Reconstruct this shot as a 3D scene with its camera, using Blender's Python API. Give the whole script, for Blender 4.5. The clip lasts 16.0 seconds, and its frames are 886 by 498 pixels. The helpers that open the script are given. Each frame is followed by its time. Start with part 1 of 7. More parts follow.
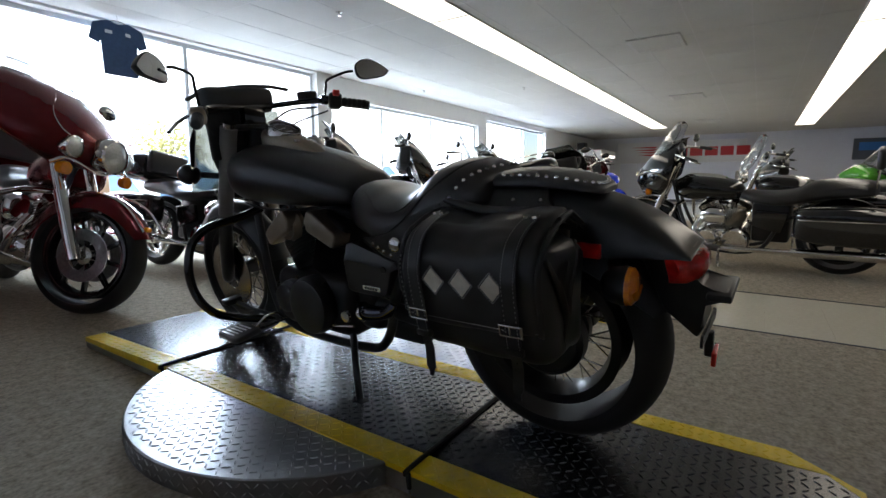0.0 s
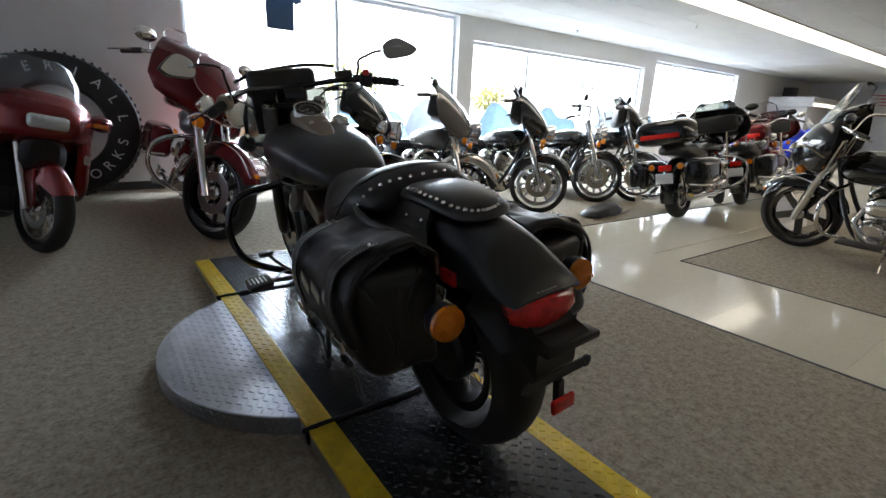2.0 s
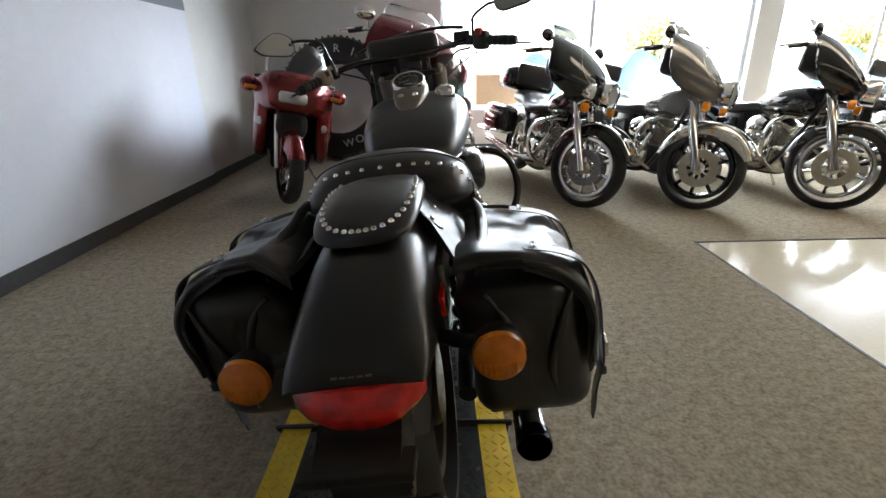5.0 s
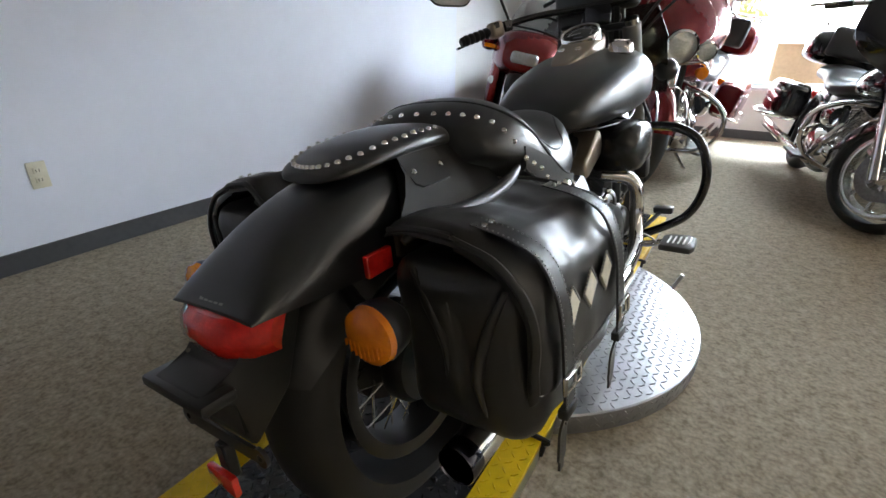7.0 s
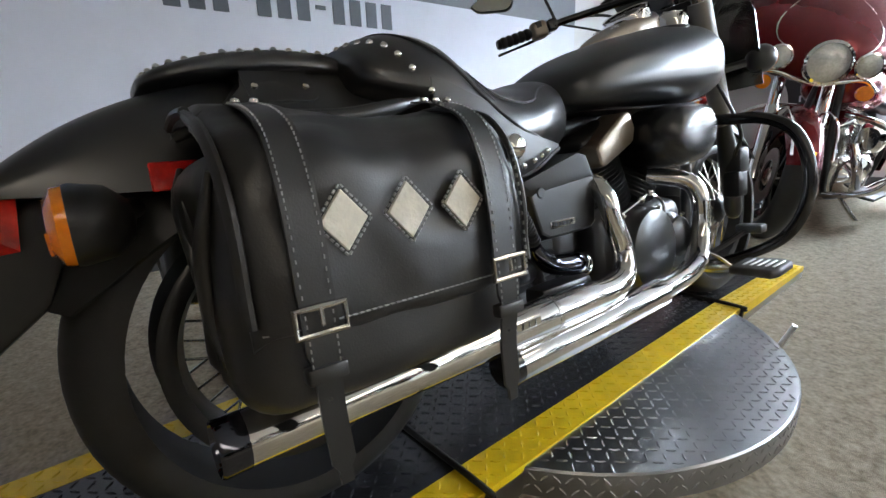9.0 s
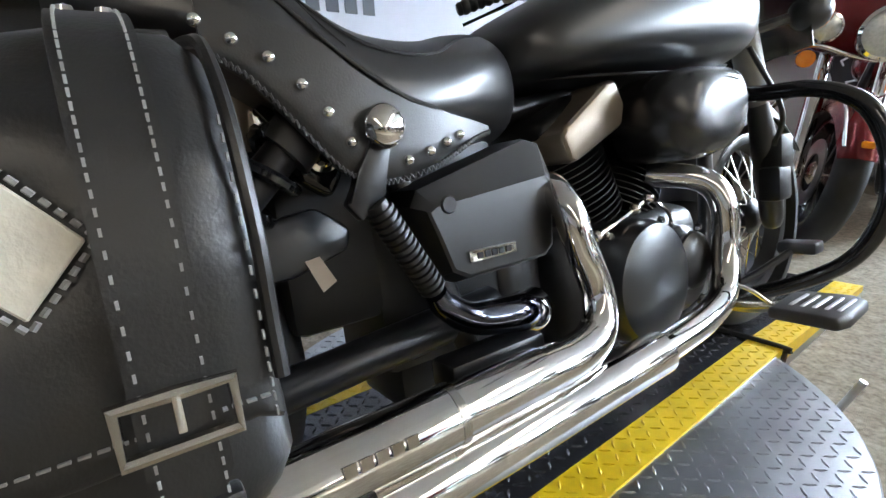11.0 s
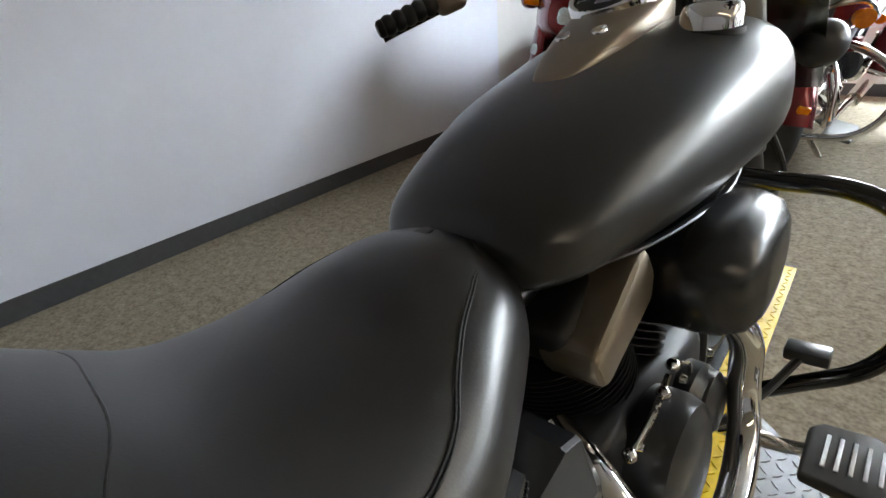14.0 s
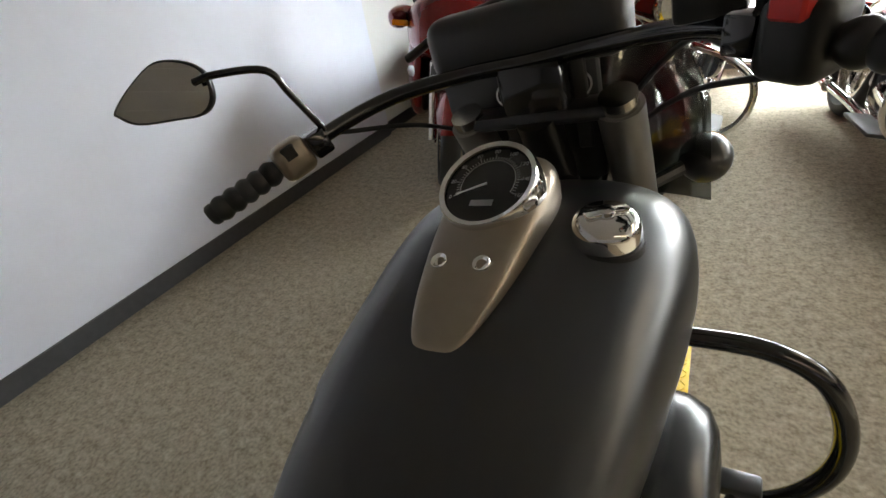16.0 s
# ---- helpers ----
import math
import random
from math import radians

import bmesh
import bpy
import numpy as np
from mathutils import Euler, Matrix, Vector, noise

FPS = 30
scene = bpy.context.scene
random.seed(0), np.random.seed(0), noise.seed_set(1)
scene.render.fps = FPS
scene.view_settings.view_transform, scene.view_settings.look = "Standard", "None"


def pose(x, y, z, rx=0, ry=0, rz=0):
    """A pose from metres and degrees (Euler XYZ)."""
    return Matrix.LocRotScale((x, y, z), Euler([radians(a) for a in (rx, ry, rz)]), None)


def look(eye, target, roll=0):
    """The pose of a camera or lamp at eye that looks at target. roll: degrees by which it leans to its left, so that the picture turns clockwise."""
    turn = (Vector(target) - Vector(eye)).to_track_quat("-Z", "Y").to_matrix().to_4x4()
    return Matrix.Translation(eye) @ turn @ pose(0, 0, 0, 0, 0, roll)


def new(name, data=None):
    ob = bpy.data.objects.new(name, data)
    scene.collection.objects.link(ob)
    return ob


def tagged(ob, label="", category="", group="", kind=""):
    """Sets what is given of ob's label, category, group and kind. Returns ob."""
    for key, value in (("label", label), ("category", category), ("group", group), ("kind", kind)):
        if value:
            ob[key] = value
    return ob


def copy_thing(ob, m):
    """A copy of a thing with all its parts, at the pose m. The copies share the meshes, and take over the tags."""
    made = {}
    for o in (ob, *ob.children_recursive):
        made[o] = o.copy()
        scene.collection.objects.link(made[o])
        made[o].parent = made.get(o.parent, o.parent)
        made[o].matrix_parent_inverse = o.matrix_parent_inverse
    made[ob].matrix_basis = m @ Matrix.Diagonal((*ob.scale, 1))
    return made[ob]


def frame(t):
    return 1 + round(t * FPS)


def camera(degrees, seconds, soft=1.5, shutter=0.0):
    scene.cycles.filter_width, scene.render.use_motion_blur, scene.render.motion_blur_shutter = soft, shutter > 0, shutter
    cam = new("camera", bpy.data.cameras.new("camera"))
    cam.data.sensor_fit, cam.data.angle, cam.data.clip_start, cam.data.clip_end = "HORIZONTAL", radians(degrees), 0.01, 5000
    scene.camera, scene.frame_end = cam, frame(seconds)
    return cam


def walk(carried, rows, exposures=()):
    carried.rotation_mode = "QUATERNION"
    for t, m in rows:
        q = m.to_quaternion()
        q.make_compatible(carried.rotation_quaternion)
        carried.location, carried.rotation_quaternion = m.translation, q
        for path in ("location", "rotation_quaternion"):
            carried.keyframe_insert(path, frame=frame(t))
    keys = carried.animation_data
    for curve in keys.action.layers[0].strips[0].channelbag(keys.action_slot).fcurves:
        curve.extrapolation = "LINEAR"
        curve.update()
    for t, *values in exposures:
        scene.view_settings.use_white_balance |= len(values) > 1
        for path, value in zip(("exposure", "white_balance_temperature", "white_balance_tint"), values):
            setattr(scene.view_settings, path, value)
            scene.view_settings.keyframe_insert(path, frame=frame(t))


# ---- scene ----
cam = camera(86.3, 16.0)
PATH = [
    (0, (-1.248, -0.546, 0.828), (0.4, 0.551, 0.544), 0.0),
    (0.5, (-1.196, -0.799, 0.878), (0.343, 0.437, 0.554), 1.1),
    (1, (-1.082, -0.95, 0.941), (0.334, 0.405, 0.543), 1.9),
    (1.5, (-0.913, -1.022, 1.002), (0.383, 0.425, 0.525), 2.6),
    (2, (-0.771, -1.094, 1.052), (0.368, 0.454, 0.499), 2.6),
    (2.5, (-0.556, -1.197, 1.115), (0.373, 0.487, 0.567), 1.4),
    (3, (-0.374, -1.231, 1.128), (0.35, 0.55, 0.577), 1.4),
    (3.5, (-0.178, -1.192, 1.11), (0.375, 0.651, 0.566), 1.4),
    (4, (-0.062, -1.122, 1.11), (0.33, 0.753, 0.535), 0.7),
    (4.5, (0.04, -1.042, 1.098), (0.255, 0.844, 0.47), -0.1),
    (5, (0.138, -0.989, 1.084), (0.166, 0.88, 0.371), -0.9),
    (5.2, (0.166, -0.972, 1.082), (0.129, 0.882, 0.334), -0.7),
    (7.3, (0.675, -0.722, 0.991), (-0.397, 0.773, 0.206), -0.2),
    (7.5, (0.724, -0.706, 0.965), (-0.407, 0.766, 0.22), -0.5),
    (8, (0.829, -0.64, 0.874), (-0.419, 0.779, 0.219), -0.2),
    (8.5, (0.867, -0.508, 0.801), (-0.51, 0.827, 0.233), -1.0),
    (8.7, (0.873, -0.443, 0.776), (-0.558, 0.844, 0.235), -1.6),
    (10.8, (0.74, 0.01, 0.696), (-0.842, 1.137, 0.217), -3.4),
    (11, (0.721, 0.053, 0.697), (-0.833, 1.207, 0.193), -3.3),
    (11.5, (0.658, 0.144, 0.703), (-0.829, 1.356, 0.137), -3.7),
    (12, (0.596, 0.217, 0.757), (-0.812, 1.474, 0.098), -4.0),
    (12.5, (0.533, 0.253, 0.82), (-0.847, 1.517, 0.114), -6.5),
    (13, (0.457, 0.266, 0.898), (-0.827, 1.581, 0.11), -6.5),
    (13.5, (0.4, 0.263, 0.973), (-0.795, 1.6, 0.085), -5.3),
    (14, (0.378, 0.276, 1.055), (-0.827, 1.567, 0.116), -5.8),
    (14.5, (0.336, 0.331, 1.13), (-0.812, 1.654, 0.164), -6.8),
    (15, (0.292, 0.392, 1.218), (-0.775, 1.781, 0.253), -8.0),
    (15.5, (0.265, 0.497, 1.278), (-0.713, 1.928, 0.281), -9.7),
    (16, (0.269, 0.578, 1.301), (-0.628, 2.017, 0.241), -10.4),
]
walk(cam, [(t, look(eye, target, roll)) for t, eye, target, roll in PATH],
     exposures=[(0.0, 0.34, 6350, 10), (2.0, 0.5, 6500, 10), (3.5, 0.37, 6550, 10), (4.5, 0.52, 6800, 10), (5.0, 0.94, 7100, 10), (7.5, 1.14, 6750, 10), (8.5, 1.22, 6600, 10),
                (11.0, 1.66, 6400, 10), (12.5, 1.6, 6250, 10), (13.5, 1.08, 6950, 10), (14.5, 1.02, 7450, 10), (16.0, 1.12, 7750, 10)])

# ---- light ----
world = bpy.data.worlds.new("sky")
scene.world = world
world.use_nodes = True
wn = world.node_tree
sky = wn.nodes.new("ShaderNodeTexSky")
sky.sky_type = "NISHITA"
sky.sun_disc = False
sky.sun_elevation, sky.sun_rotation = radians(72), radians(180)
wn.links.new(sky.outputs[0], wn.nodes["Background"].inputs[0])
wn.nodes["Background"].inputs[1].default_value = 0.15

sun_data = bpy.data.lights.new("sun", "SUN")
sun_data.energy, sun_data.angle, sun_data.color = 2.2, radians(0.6), (1.0, 0.95, 0.88)
sun = new("sun", sun_data)
sun.matrix_world = look((6, -11, 38), (6, 0, 0))

CEIL = 2.62


def sky_lamp(x, width, watts):
    d = bpy.data.lights.new("window_daylight", "AREA")
    d.shape, d.size, d.size_y, d.energy, d.color = "RECTANGLE", width, 5.0, watts, (0.69, 0.83, 1.0)
    ob = new("window_daylight", d)
    ob.matrix_world = look((x, 8.8, 5.2), (x - 0.3, 2.0, 0.2))


sky_lamp(2.3, 4.4, 2000)
sky_lamp(7.3, 5.6, 3200)
sky_lamp(12.6, 4.4, 2400)


# ---- materials ----
def mat(name, col, rough=0.5, metal=0.0, var=0.12, scale=30.0, bump=0.0, bscale=200.0, coat=0.0, rvar=0.1, big=2.5,
        emit=0.0, alpha=1.0, trans=0.0, spec=0.5, col2=None):
    m = bpy.data.materials.new(name)
    m.use_nodes = True
    nt = m.node_tree
    b = nt.nodes["Principled BSDF"]
    co = nt.nodes.new("ShaderNodeTexCoord")
    n1 = nt.nodes.new("ShaderNodeTexNoise")
    n1.inputs["Scale"].default_value, n1.inputs["Detail"].default_value = scale, 6
    n2 = nt.nodes.new("ShaderNodeTexNoise")
    n2.inputs["Scale"].default_value, n2.inputs["Detail"].default_value = big, 4
    for n in (n1, n2):
        nt.links.new(co.outputs["Object"], n.inputs["Vector"])
    mx = nt.nodes.new("ShaderNodeMix")
    mx.data_type = "FLOAT"
    mx.inputs[0].default_value = 0.45
    nt.links.new(n1.outputs[0], mx.inputs[2])
    nt.links.new(n2.outputs[0], mx.inputs[3])
    ramp = nt.nodes.new("ShaderNodeValToRGB")
    lo = [c * (1 - var) for c in col] if col2 is None else list(col2)
    hi = [min(1, c * (1 + var)) for c in col]
    ramp.color_ramp.elements[0].position, ramp.color_ramp.elements[1].position = 0.35, 0.65
    ramp.color_ramp.elements[0].color, ramp.color_ramp.elements[1].color = (*lo, 1), (*hi, 1)
    nt.links.new(mx.outputs[0], ramp.inputs[0])
    nt.links.new(ramp.outputs[0], b.inputs["Base Color"])
    mr = nt.nodes.new("ShaderNodeMapRange")
    mr.inputs[3].default_value, mr.inputs[4].default_value = max(0.02, rough - rvar * rough), min(1, rough + rvar * rough)
    nt.links.new(mx.outputs[0], mr.inputs[0])
    nt.links.new(mr.outputs[0], b.inputs["Roughness"])
    b.inputs["Metallic"].default_value = metal
    b.inputs["Specular IOR Level"].default_value = spec
    b.inputs["Coat Weight"].default_value = coat
    b.inputs["Coat Roughness"].default_value = 0.05
    b.inputs["Transmission Weight"].default_value = trans
    b.inputs["Alpha"].default_value = alpha
    if bump:
        n3 = nt.nodes.new("ShaderNodeTexNoise")
        n3.inputs["Scale"].default_value, n3.inputs["Detail"].default_value = bscale, 3
        nt.links.new(co.outputs["Object"], n3.inputs["Vector"])
        bp = nt.nodes.new("ShaderNodeBump")
        bp.inputs["Strength"].default_value, bp.inputs["Distance"].default_value = bump, 0.002
        nt.links.new(n3.outputs[0], bp.inputs["Height"])
        nt.links.new(bp.outputs[0], b.inputs["Normal"])
    if emit:
        b.inputs["Emission Color"].default_value = (*col, 1)
        b.inputs["Emission Strength"].default_value = emit
    return m


WALL = mat("painted_wall", (0.70, 0.72, 0.80), 0.6, var=0.02, scale=8, bump=0.12, bscale=120)
WALL_BACK = mat("painted_wall_warm", (0.70, 0.69, 0.67), 0.6, var=0.02, scale=8, bump=0.12, bscale=120)
BAND = mat("painted_band", (0.2, 0.21, 0.23), 0.55, var=0.04, bump=0.1, bscale=120)
LETTER = mat("letter_vinyl", (0.10, 0.115, 0.14), 0.5, var=0.05)
LETTER_W = mat("letter_white", (0.75, 0.76, 0.78), 0.5, var=0.03)
SKIRTING = mat("rubber_skirting", (0.06, 0.06, 0.062), 0.55, var=0.15, bump=0.05)
CEILING = mat("ceiling_tile", (0.62, 0.61, 0.58), 0.85, var=0.05, scale=60, bump=0.3, bscale=90)
GRID_W = mat("ceiling_grid", (0.63, 0.62, 0.60), 0.5, var=0.03)
FRAME_W = mat("window_frame", (0.66, 0.68, 0.70), 0.4, var=0.04)
ALU = mat("aluminium", (0.72, 0.72, 0.72), 0.33, 1.0, var=0.08, bump=0.05)
CARPET = mat("carpet", (0.34, 0.292, 0.222), 0.95, var=0.3, scale=75, bump=0.9, bscale=420, big=26, col2=(0.20, 0.168, 0.122), spec=0.1)
VINYL = mat("vinyl_tile", (0.72, 0.65, 0.50), 0.16, var=0.05, scale=40, bump=0.02, bscale=15, coat=0.3)
YELLOW = mat("yellow_paint", (0.80, 0.54, 0.008), 0.4, var=0.14, scale=22, bump=0.15, bscale=60)
RAMP_BLACK = mat("black_tread_plate", (0.024, 0.025, 0.029), 0.25, 0.0, spec=0.8, var=0.3, bump=0.1, bscale=150)
PLATE = mat("bright_tread_plate", (0.42, 0.43, 0.45), 0.29, 1.0, var=0.14, scale=12, bump=0.1, bscale=90)
BLACK_SATIN = mat("matte_black_paint", (0.009, 0.0095, 0.0105), 0.30, 0.0, var=0.1, bump=0.01, bscale=700, rvar=0.06, spec=0.85)
BLACK_GLOSS = mat("gloss_black_paint", (0.007, 0.007, 0.008), 0.12, var=0.1, coat=0.6)
BLACK_SEMI = mat("semi_gloss_black_paint", (0.010, 0.0105, 0.012), 0.26, var=0.1, bump=0.01, bscale=500, rvar=0.08, spec=0.8)
BLACK_ENGINE = mat("black_wrinkle_metal", (0.014, 0.014, 0.015), 0.38, 0.2, var=0.2, bump=0.08, bscale=500)
FRAME_BLACK = mat("frame_black", (0.01, 0.01, 0.011), 0.3, var=0.2)
BRONZE = mat("bronze_grey_metal", (0.34, 0.285, 0.225), 0.36, 0.75, var=0.06, bump=0.02, bscale=300)
FORK_GREY = mat("fork_cover_grey", (0.25, 0.24, 0.225), 0.38, 0.6, var=0.06)
CHROME = mat("chrome", (0.80, 0.79, 0.77), 0.055, 1.0, var=0.03, scale=6, rvar=0.4)
CHROME_DULL = mat("dull_chrome", (0.62, 0.6, 0.56), 0.2, 1.0, var=0.1)
BLUED = mat("dark_chrome", (0.10, 0.105, 0.13), 0.1, 1.0, var=0.1)
LEATHER = mat("black_leather", (0.016, 0.0155, 0.015), 0.36, var=0.2, scale=18, bump=0.12, bscale=420, spec=0.7)
SEAT_LEATHER = mat("smooth_seat_leather", (0.016, 0.0155, 0.0155), 0.32, var=0.15, scale=14, bump=0.06, bscale=420, spec=0.85)
BRAID = mat("braided_lace", (0.012, 0.012, 0.012), 0.4, var=0.3, bump=0.5, bscale=300)
THREAD = mat("white_thread", (0.32, 0.32, 0.31), 0.8, var=0.1)
SUEDE = mat("cream_hide", (0.68, 0.63, 0.52), 0.8, var=0.12, scale=60, bump=0.3, bscale=160)
RUBBER = mat("tyre_rubber", (0.016, 0.0155, 0.015), 0.62, var=0.25, scale=20, bump=0.15, bscale=180)
GRIP_RUBBER = mat("grip_rubber", (0.012, 0.012, 0.012), 0.4, var=0.2, bump=0.1)
PEG_RUBBER = mat("peg_rubber", (0.05, 0.045, 0.04), 0.55, var=0.15, bump=0.1)
PLASTIC = mat("black_plastic", (0.013, 0.013, 0.013), 0.42, var=0.15, bump=0.05)
AMBER = mat("amber_lens", (1.0, 0.25, 0.006), 0.1, var=0.2, scale=60, bump=0.4, bscale=150, coat=0.8)
RED_LENS = mat("red_lens", (0.85, 0.02, 0.014), 0.08, var=0.45, scale=40, bump=0.45, bscale=110, coat=0.8)
ROTOR = mat("brake_rotor_steel", (0.22, 0.21, 0.20), 0.38, 0.9, var=0.25, scale=60)
RED_BUTTON = mat("red_switch", (0.7, 0.03, 0.02), 0.4)
CLEAR_LENS = mat("clear_lens", (0.75, 0.76, 0.74), 0.08, 0.6, var=0.2, scale=90, bump=0.4, bscale=160, coat=0.8)
SMOKE = mat("smoked_screen", (0.16, 0.17, 0.15), 0.05, trans=0.9, var=0.05)
CLEAR = mat("clear_screen", (0.82, 0.85, 0.86), 0.03, trans=0.97, var=0.02)
DIAL = mat("dial_face", (0.012, 0.012, 0.013), 0.25, var=0.1)
DIAL_MARK = mat("dial_marking", (0.34, 0.34, 0.36), 0.4)
MIRROR = mat("mirror_glass", (0.85, 0.85, 0.85), 0.01, 1.0, var=0.01)
RED_PAINT = mat("candy_red_paint", (0.15, 0.006, 0.009), 0.24, 0.45, var=0.1, coat=0.35)
RED_BRIGHT = mat("bright_red_paint", (0.19, 0.012, 0.010), 0.24, 0.45, var=0.1, coat=0.35)
SILVER_PAINT = mat("charcoal_silver_paint", (0.20, 0.19, 0.18), 0.25, 0.6, var=0.06, coat=0.7)
BLUE_PAINT = mat("blue_paint", (0.01, 0.035, 0.5), 0.2, var=0.1, coat=0.7)
GREEN_PAINT = mat("green_paint", (0.10, 0.42, 0.04), 0.25, var=0.1, coat=0.7)
CREAM_METAL = mat("machined_cream_metal", (0.62, 0.56, 0.42), 0.3, 0.8, var=0.1)
IVORY = mat("ivory_plastic", (0.66, 0.62, 0.48), 0.4, var=0.03)
DARK_HOLE = mat("dark_slot", (0.01, 0.01, 0.01), 0.7)
LIGHT_PANEL = mat("lit_diffuser", (1.0, 0.90, 0.76), 0.6, var=0.01, emit=2.3)
SIGN_WHITE = mat("sign_face", (0.72, 0.73, 0.75), 0.4, var=0.03)
SIGN_RED = mat("sign_red", (0.5, 0.02, 0.03), 0.4)
SIGN_BLUE = mat("sign_blue", (0.05, 0.2, 0.55), 0.4)
SHIRT = mat("dark_shirt_cloth", (0.045, 0.085, 0.17), 0.9, var=0.15, bump=0.3, bscale=300)
CARDBOARD = mat("cardboard", (0.42, 0.28, 0.16), 0.8, var=0.1)
BACKDROP = mat("bright_sky_backdrop", (0.92, 0.96, 1.0), 1.0, var=0.01, emit=3.2)
ASPHALT = mat("outside_asphalt", (0.34, 0.34, 0.34), 0.9, var=0.2, bump=0.3)
COVER_BLUE = mat("vehicle_cover_cloth", (0.22, 0.36, 0.52), 0.8, var=0.12, scale=6)
COVER_GREY = mat("grey_cover_cloth", (0.40, 0.45, 0.50), 0.8, var=0.12, scale=6)
LEAF = mat("yellow_green_leaf", (0.66, 0.64, 0.26), 0.7, var=0.4, scale=3)
BARK = mat("bark", (0.12, 0.09, 0.06), 0.9, var=0.3, bump=0.5)


# ---- mesh helpers ----
def V(*a):
    return Vector(a)


def part(name, bm, material, parent=None, label="", sharp=40, flat=False):
    bmesh.ops.recalc_face_normals(bm, faces=bm.faces)
    for f in bm.faces:
        f.smooth = not flat
    if not flat:
        lim = radians(sharp)
        for e in bm.edges:
            if len(e.link_faces) == 2 and e.calc_face_angle(0) > lim:
                e.smooth = False
    me = bpy.data.meshes.new(name)
    bm.to_mesh(me)
    bm.free()
    for m in (material if isinstance(material, (list, tuple)) else [material]):
        me.materials.append(m)
    ob = new(name, me)
    if parent:
        ob.parent = parent
    if label:
        ob["label"] = label
    return ob


def empty(name, m, label, category, group="", kind=""):
    ob = new(name)
    ob.empty_display_size = 0.1
    ob.matrix_world = m
    return tagged(ob, label, category, group, kind)


def B():
    return bmesh.new()


def box(bm, x0, x1, y0, y1, z0, z1, bev=0.0, seg=2, m=None):
    r = bmesh.ops.create_cube(bm, size=1)
    vs = r["verts"]
    bmesh.ops.scale(bm, vec=(abs(x1 - x0), abs(y1 - y0), abs(z1 - z0)), verts=vs)
    bmesh.ops.translate(bm, vec=((x0 + x1) / 2, (y0 + y1) / 2, (z0 + z1) / 2), verts=vs)
    if bev:
        es = list({e for v in vs for e in v.link_edges})
        g = bmesh.ops.bevel(bm, geom=es, offset=bev, segments=seg, profile=0.5, affect="EDGES")
        vs = list({v for f in g["faces"] for v in f.verts} | {v for v in vs if v.is_valid})
    if m is not None:
        bmesh.ops.transform(bm, matrix=m, verts=[v for v in vs if v.is_valid])
    return vs


def rings(bm, rs, closed=True, cap=True):
    vr = [[bm.verts.new(p) for p in r] for r in rs]
    n = len(vr[0])
    for a, b in zip(vr, vr[1:]):
        for i in range(n if closed else n - 1):
            j = (i + 1) % n
            bm.faces.new((a[i], a[j], b[j], b[i]))
    if cap and closed:
        bm.faces.new(vr[0][::-1])
        bm.faces.new(vr[-1])
    return vr


def catmull(pts, per=6, loop=False):
    P = [Vector(p) for p in pts]
    out = []
    n = len(P)
    for i in range(n if loop else n - 1):
        p0 = P[(i - 1) % n] if loop or i > 0 else P[0] * 2 - P[1]
        p1, p2 = P[i], P[(i + 1) % n]
        p3 = P[(i + 2) % n] if loop or i + 2 < n else P[-1] * 2 - P[-2]
        for k in range(per):
            t = k / per
            out.append(0.5 * ((2 * p1) + (p2 - p0) * t + (2 * p0 - 5 * p1 + 4 * p2 - p3) * t * t + (3 * p1 - p0 - 3 * p2 + p3) * t ** 3))
    if not loop:
        out.append(P[-1])
    return out


def tube(bm, pts, r, seg=12, per=6, smooth=True, cap=True, flat=1.0, up=None):
    """A tube along pts; r a radius or one per point."""
    C = catmull(pts, per) if smooth and len(pts) > 2 else [Vector(p) for p in pts]
    n = len(C)
    if isinstance(r, (list, tuple)):
        rr = [float(np.interp(i / (n - 1), np.linspace(0, 1, len(r)), r)) for i in range(n)]
    else:
        rr = [r] * n
    prev = None
    out = []
    for i, c in enumerate(C):
        d = (C[min(i + 1, n - 1)] - C[max(i - 1, 0)]).normalized()
        if prev is None:
            a = Vector(up) if up else (Vector((0, 0, 1)) if abs(d.z) < 0.9 else Vector((1, 0, 0)))
        else:
            a = prev
        s = d.cross(a).normalized()
        a = s.cross(d).normalized()
        prev = a
        out.append([c + (s * math.cos(k * 2 * math.pi / seg) + a * flat * math.sin(k * 2 * math.pi / seg)) * rr[i] for k in range(seg)])
    rings(bm, out, True, cap)


def cyl(bm, a, b, r, r2=None, seg=20):
    tube(bm, [a, b], [r, r if r2 is None else r2], seg=seg, smooth=False)


def lathe(bm, prof, m, seg=40, closed=False):
    """prof: (radius, height) pairs turned round the local z axis of m."""
    rs = []
    for k in range(seg):
        a = 2 * math.pi * k / seg
        rs.append([m @ Vector((r * math.cos(a), r * math.sin(a), h)) for r, h in prof])
    vr = [[bm.verts.new(p) for p in r] for r in rs]
    n = len(prof)
    for k in range(seg):
        a, b = vr[k], vr[(k + 1) % seg]
        for i in range(n if closed else n - 1):
            j = (i + 1) % n
            bm.faces.new((a[i], a[j], b[j], b[i]))
    bmesh.ops.remove_doubles(bm, verts=[v for r in vr for v in r], dist=1e-6)


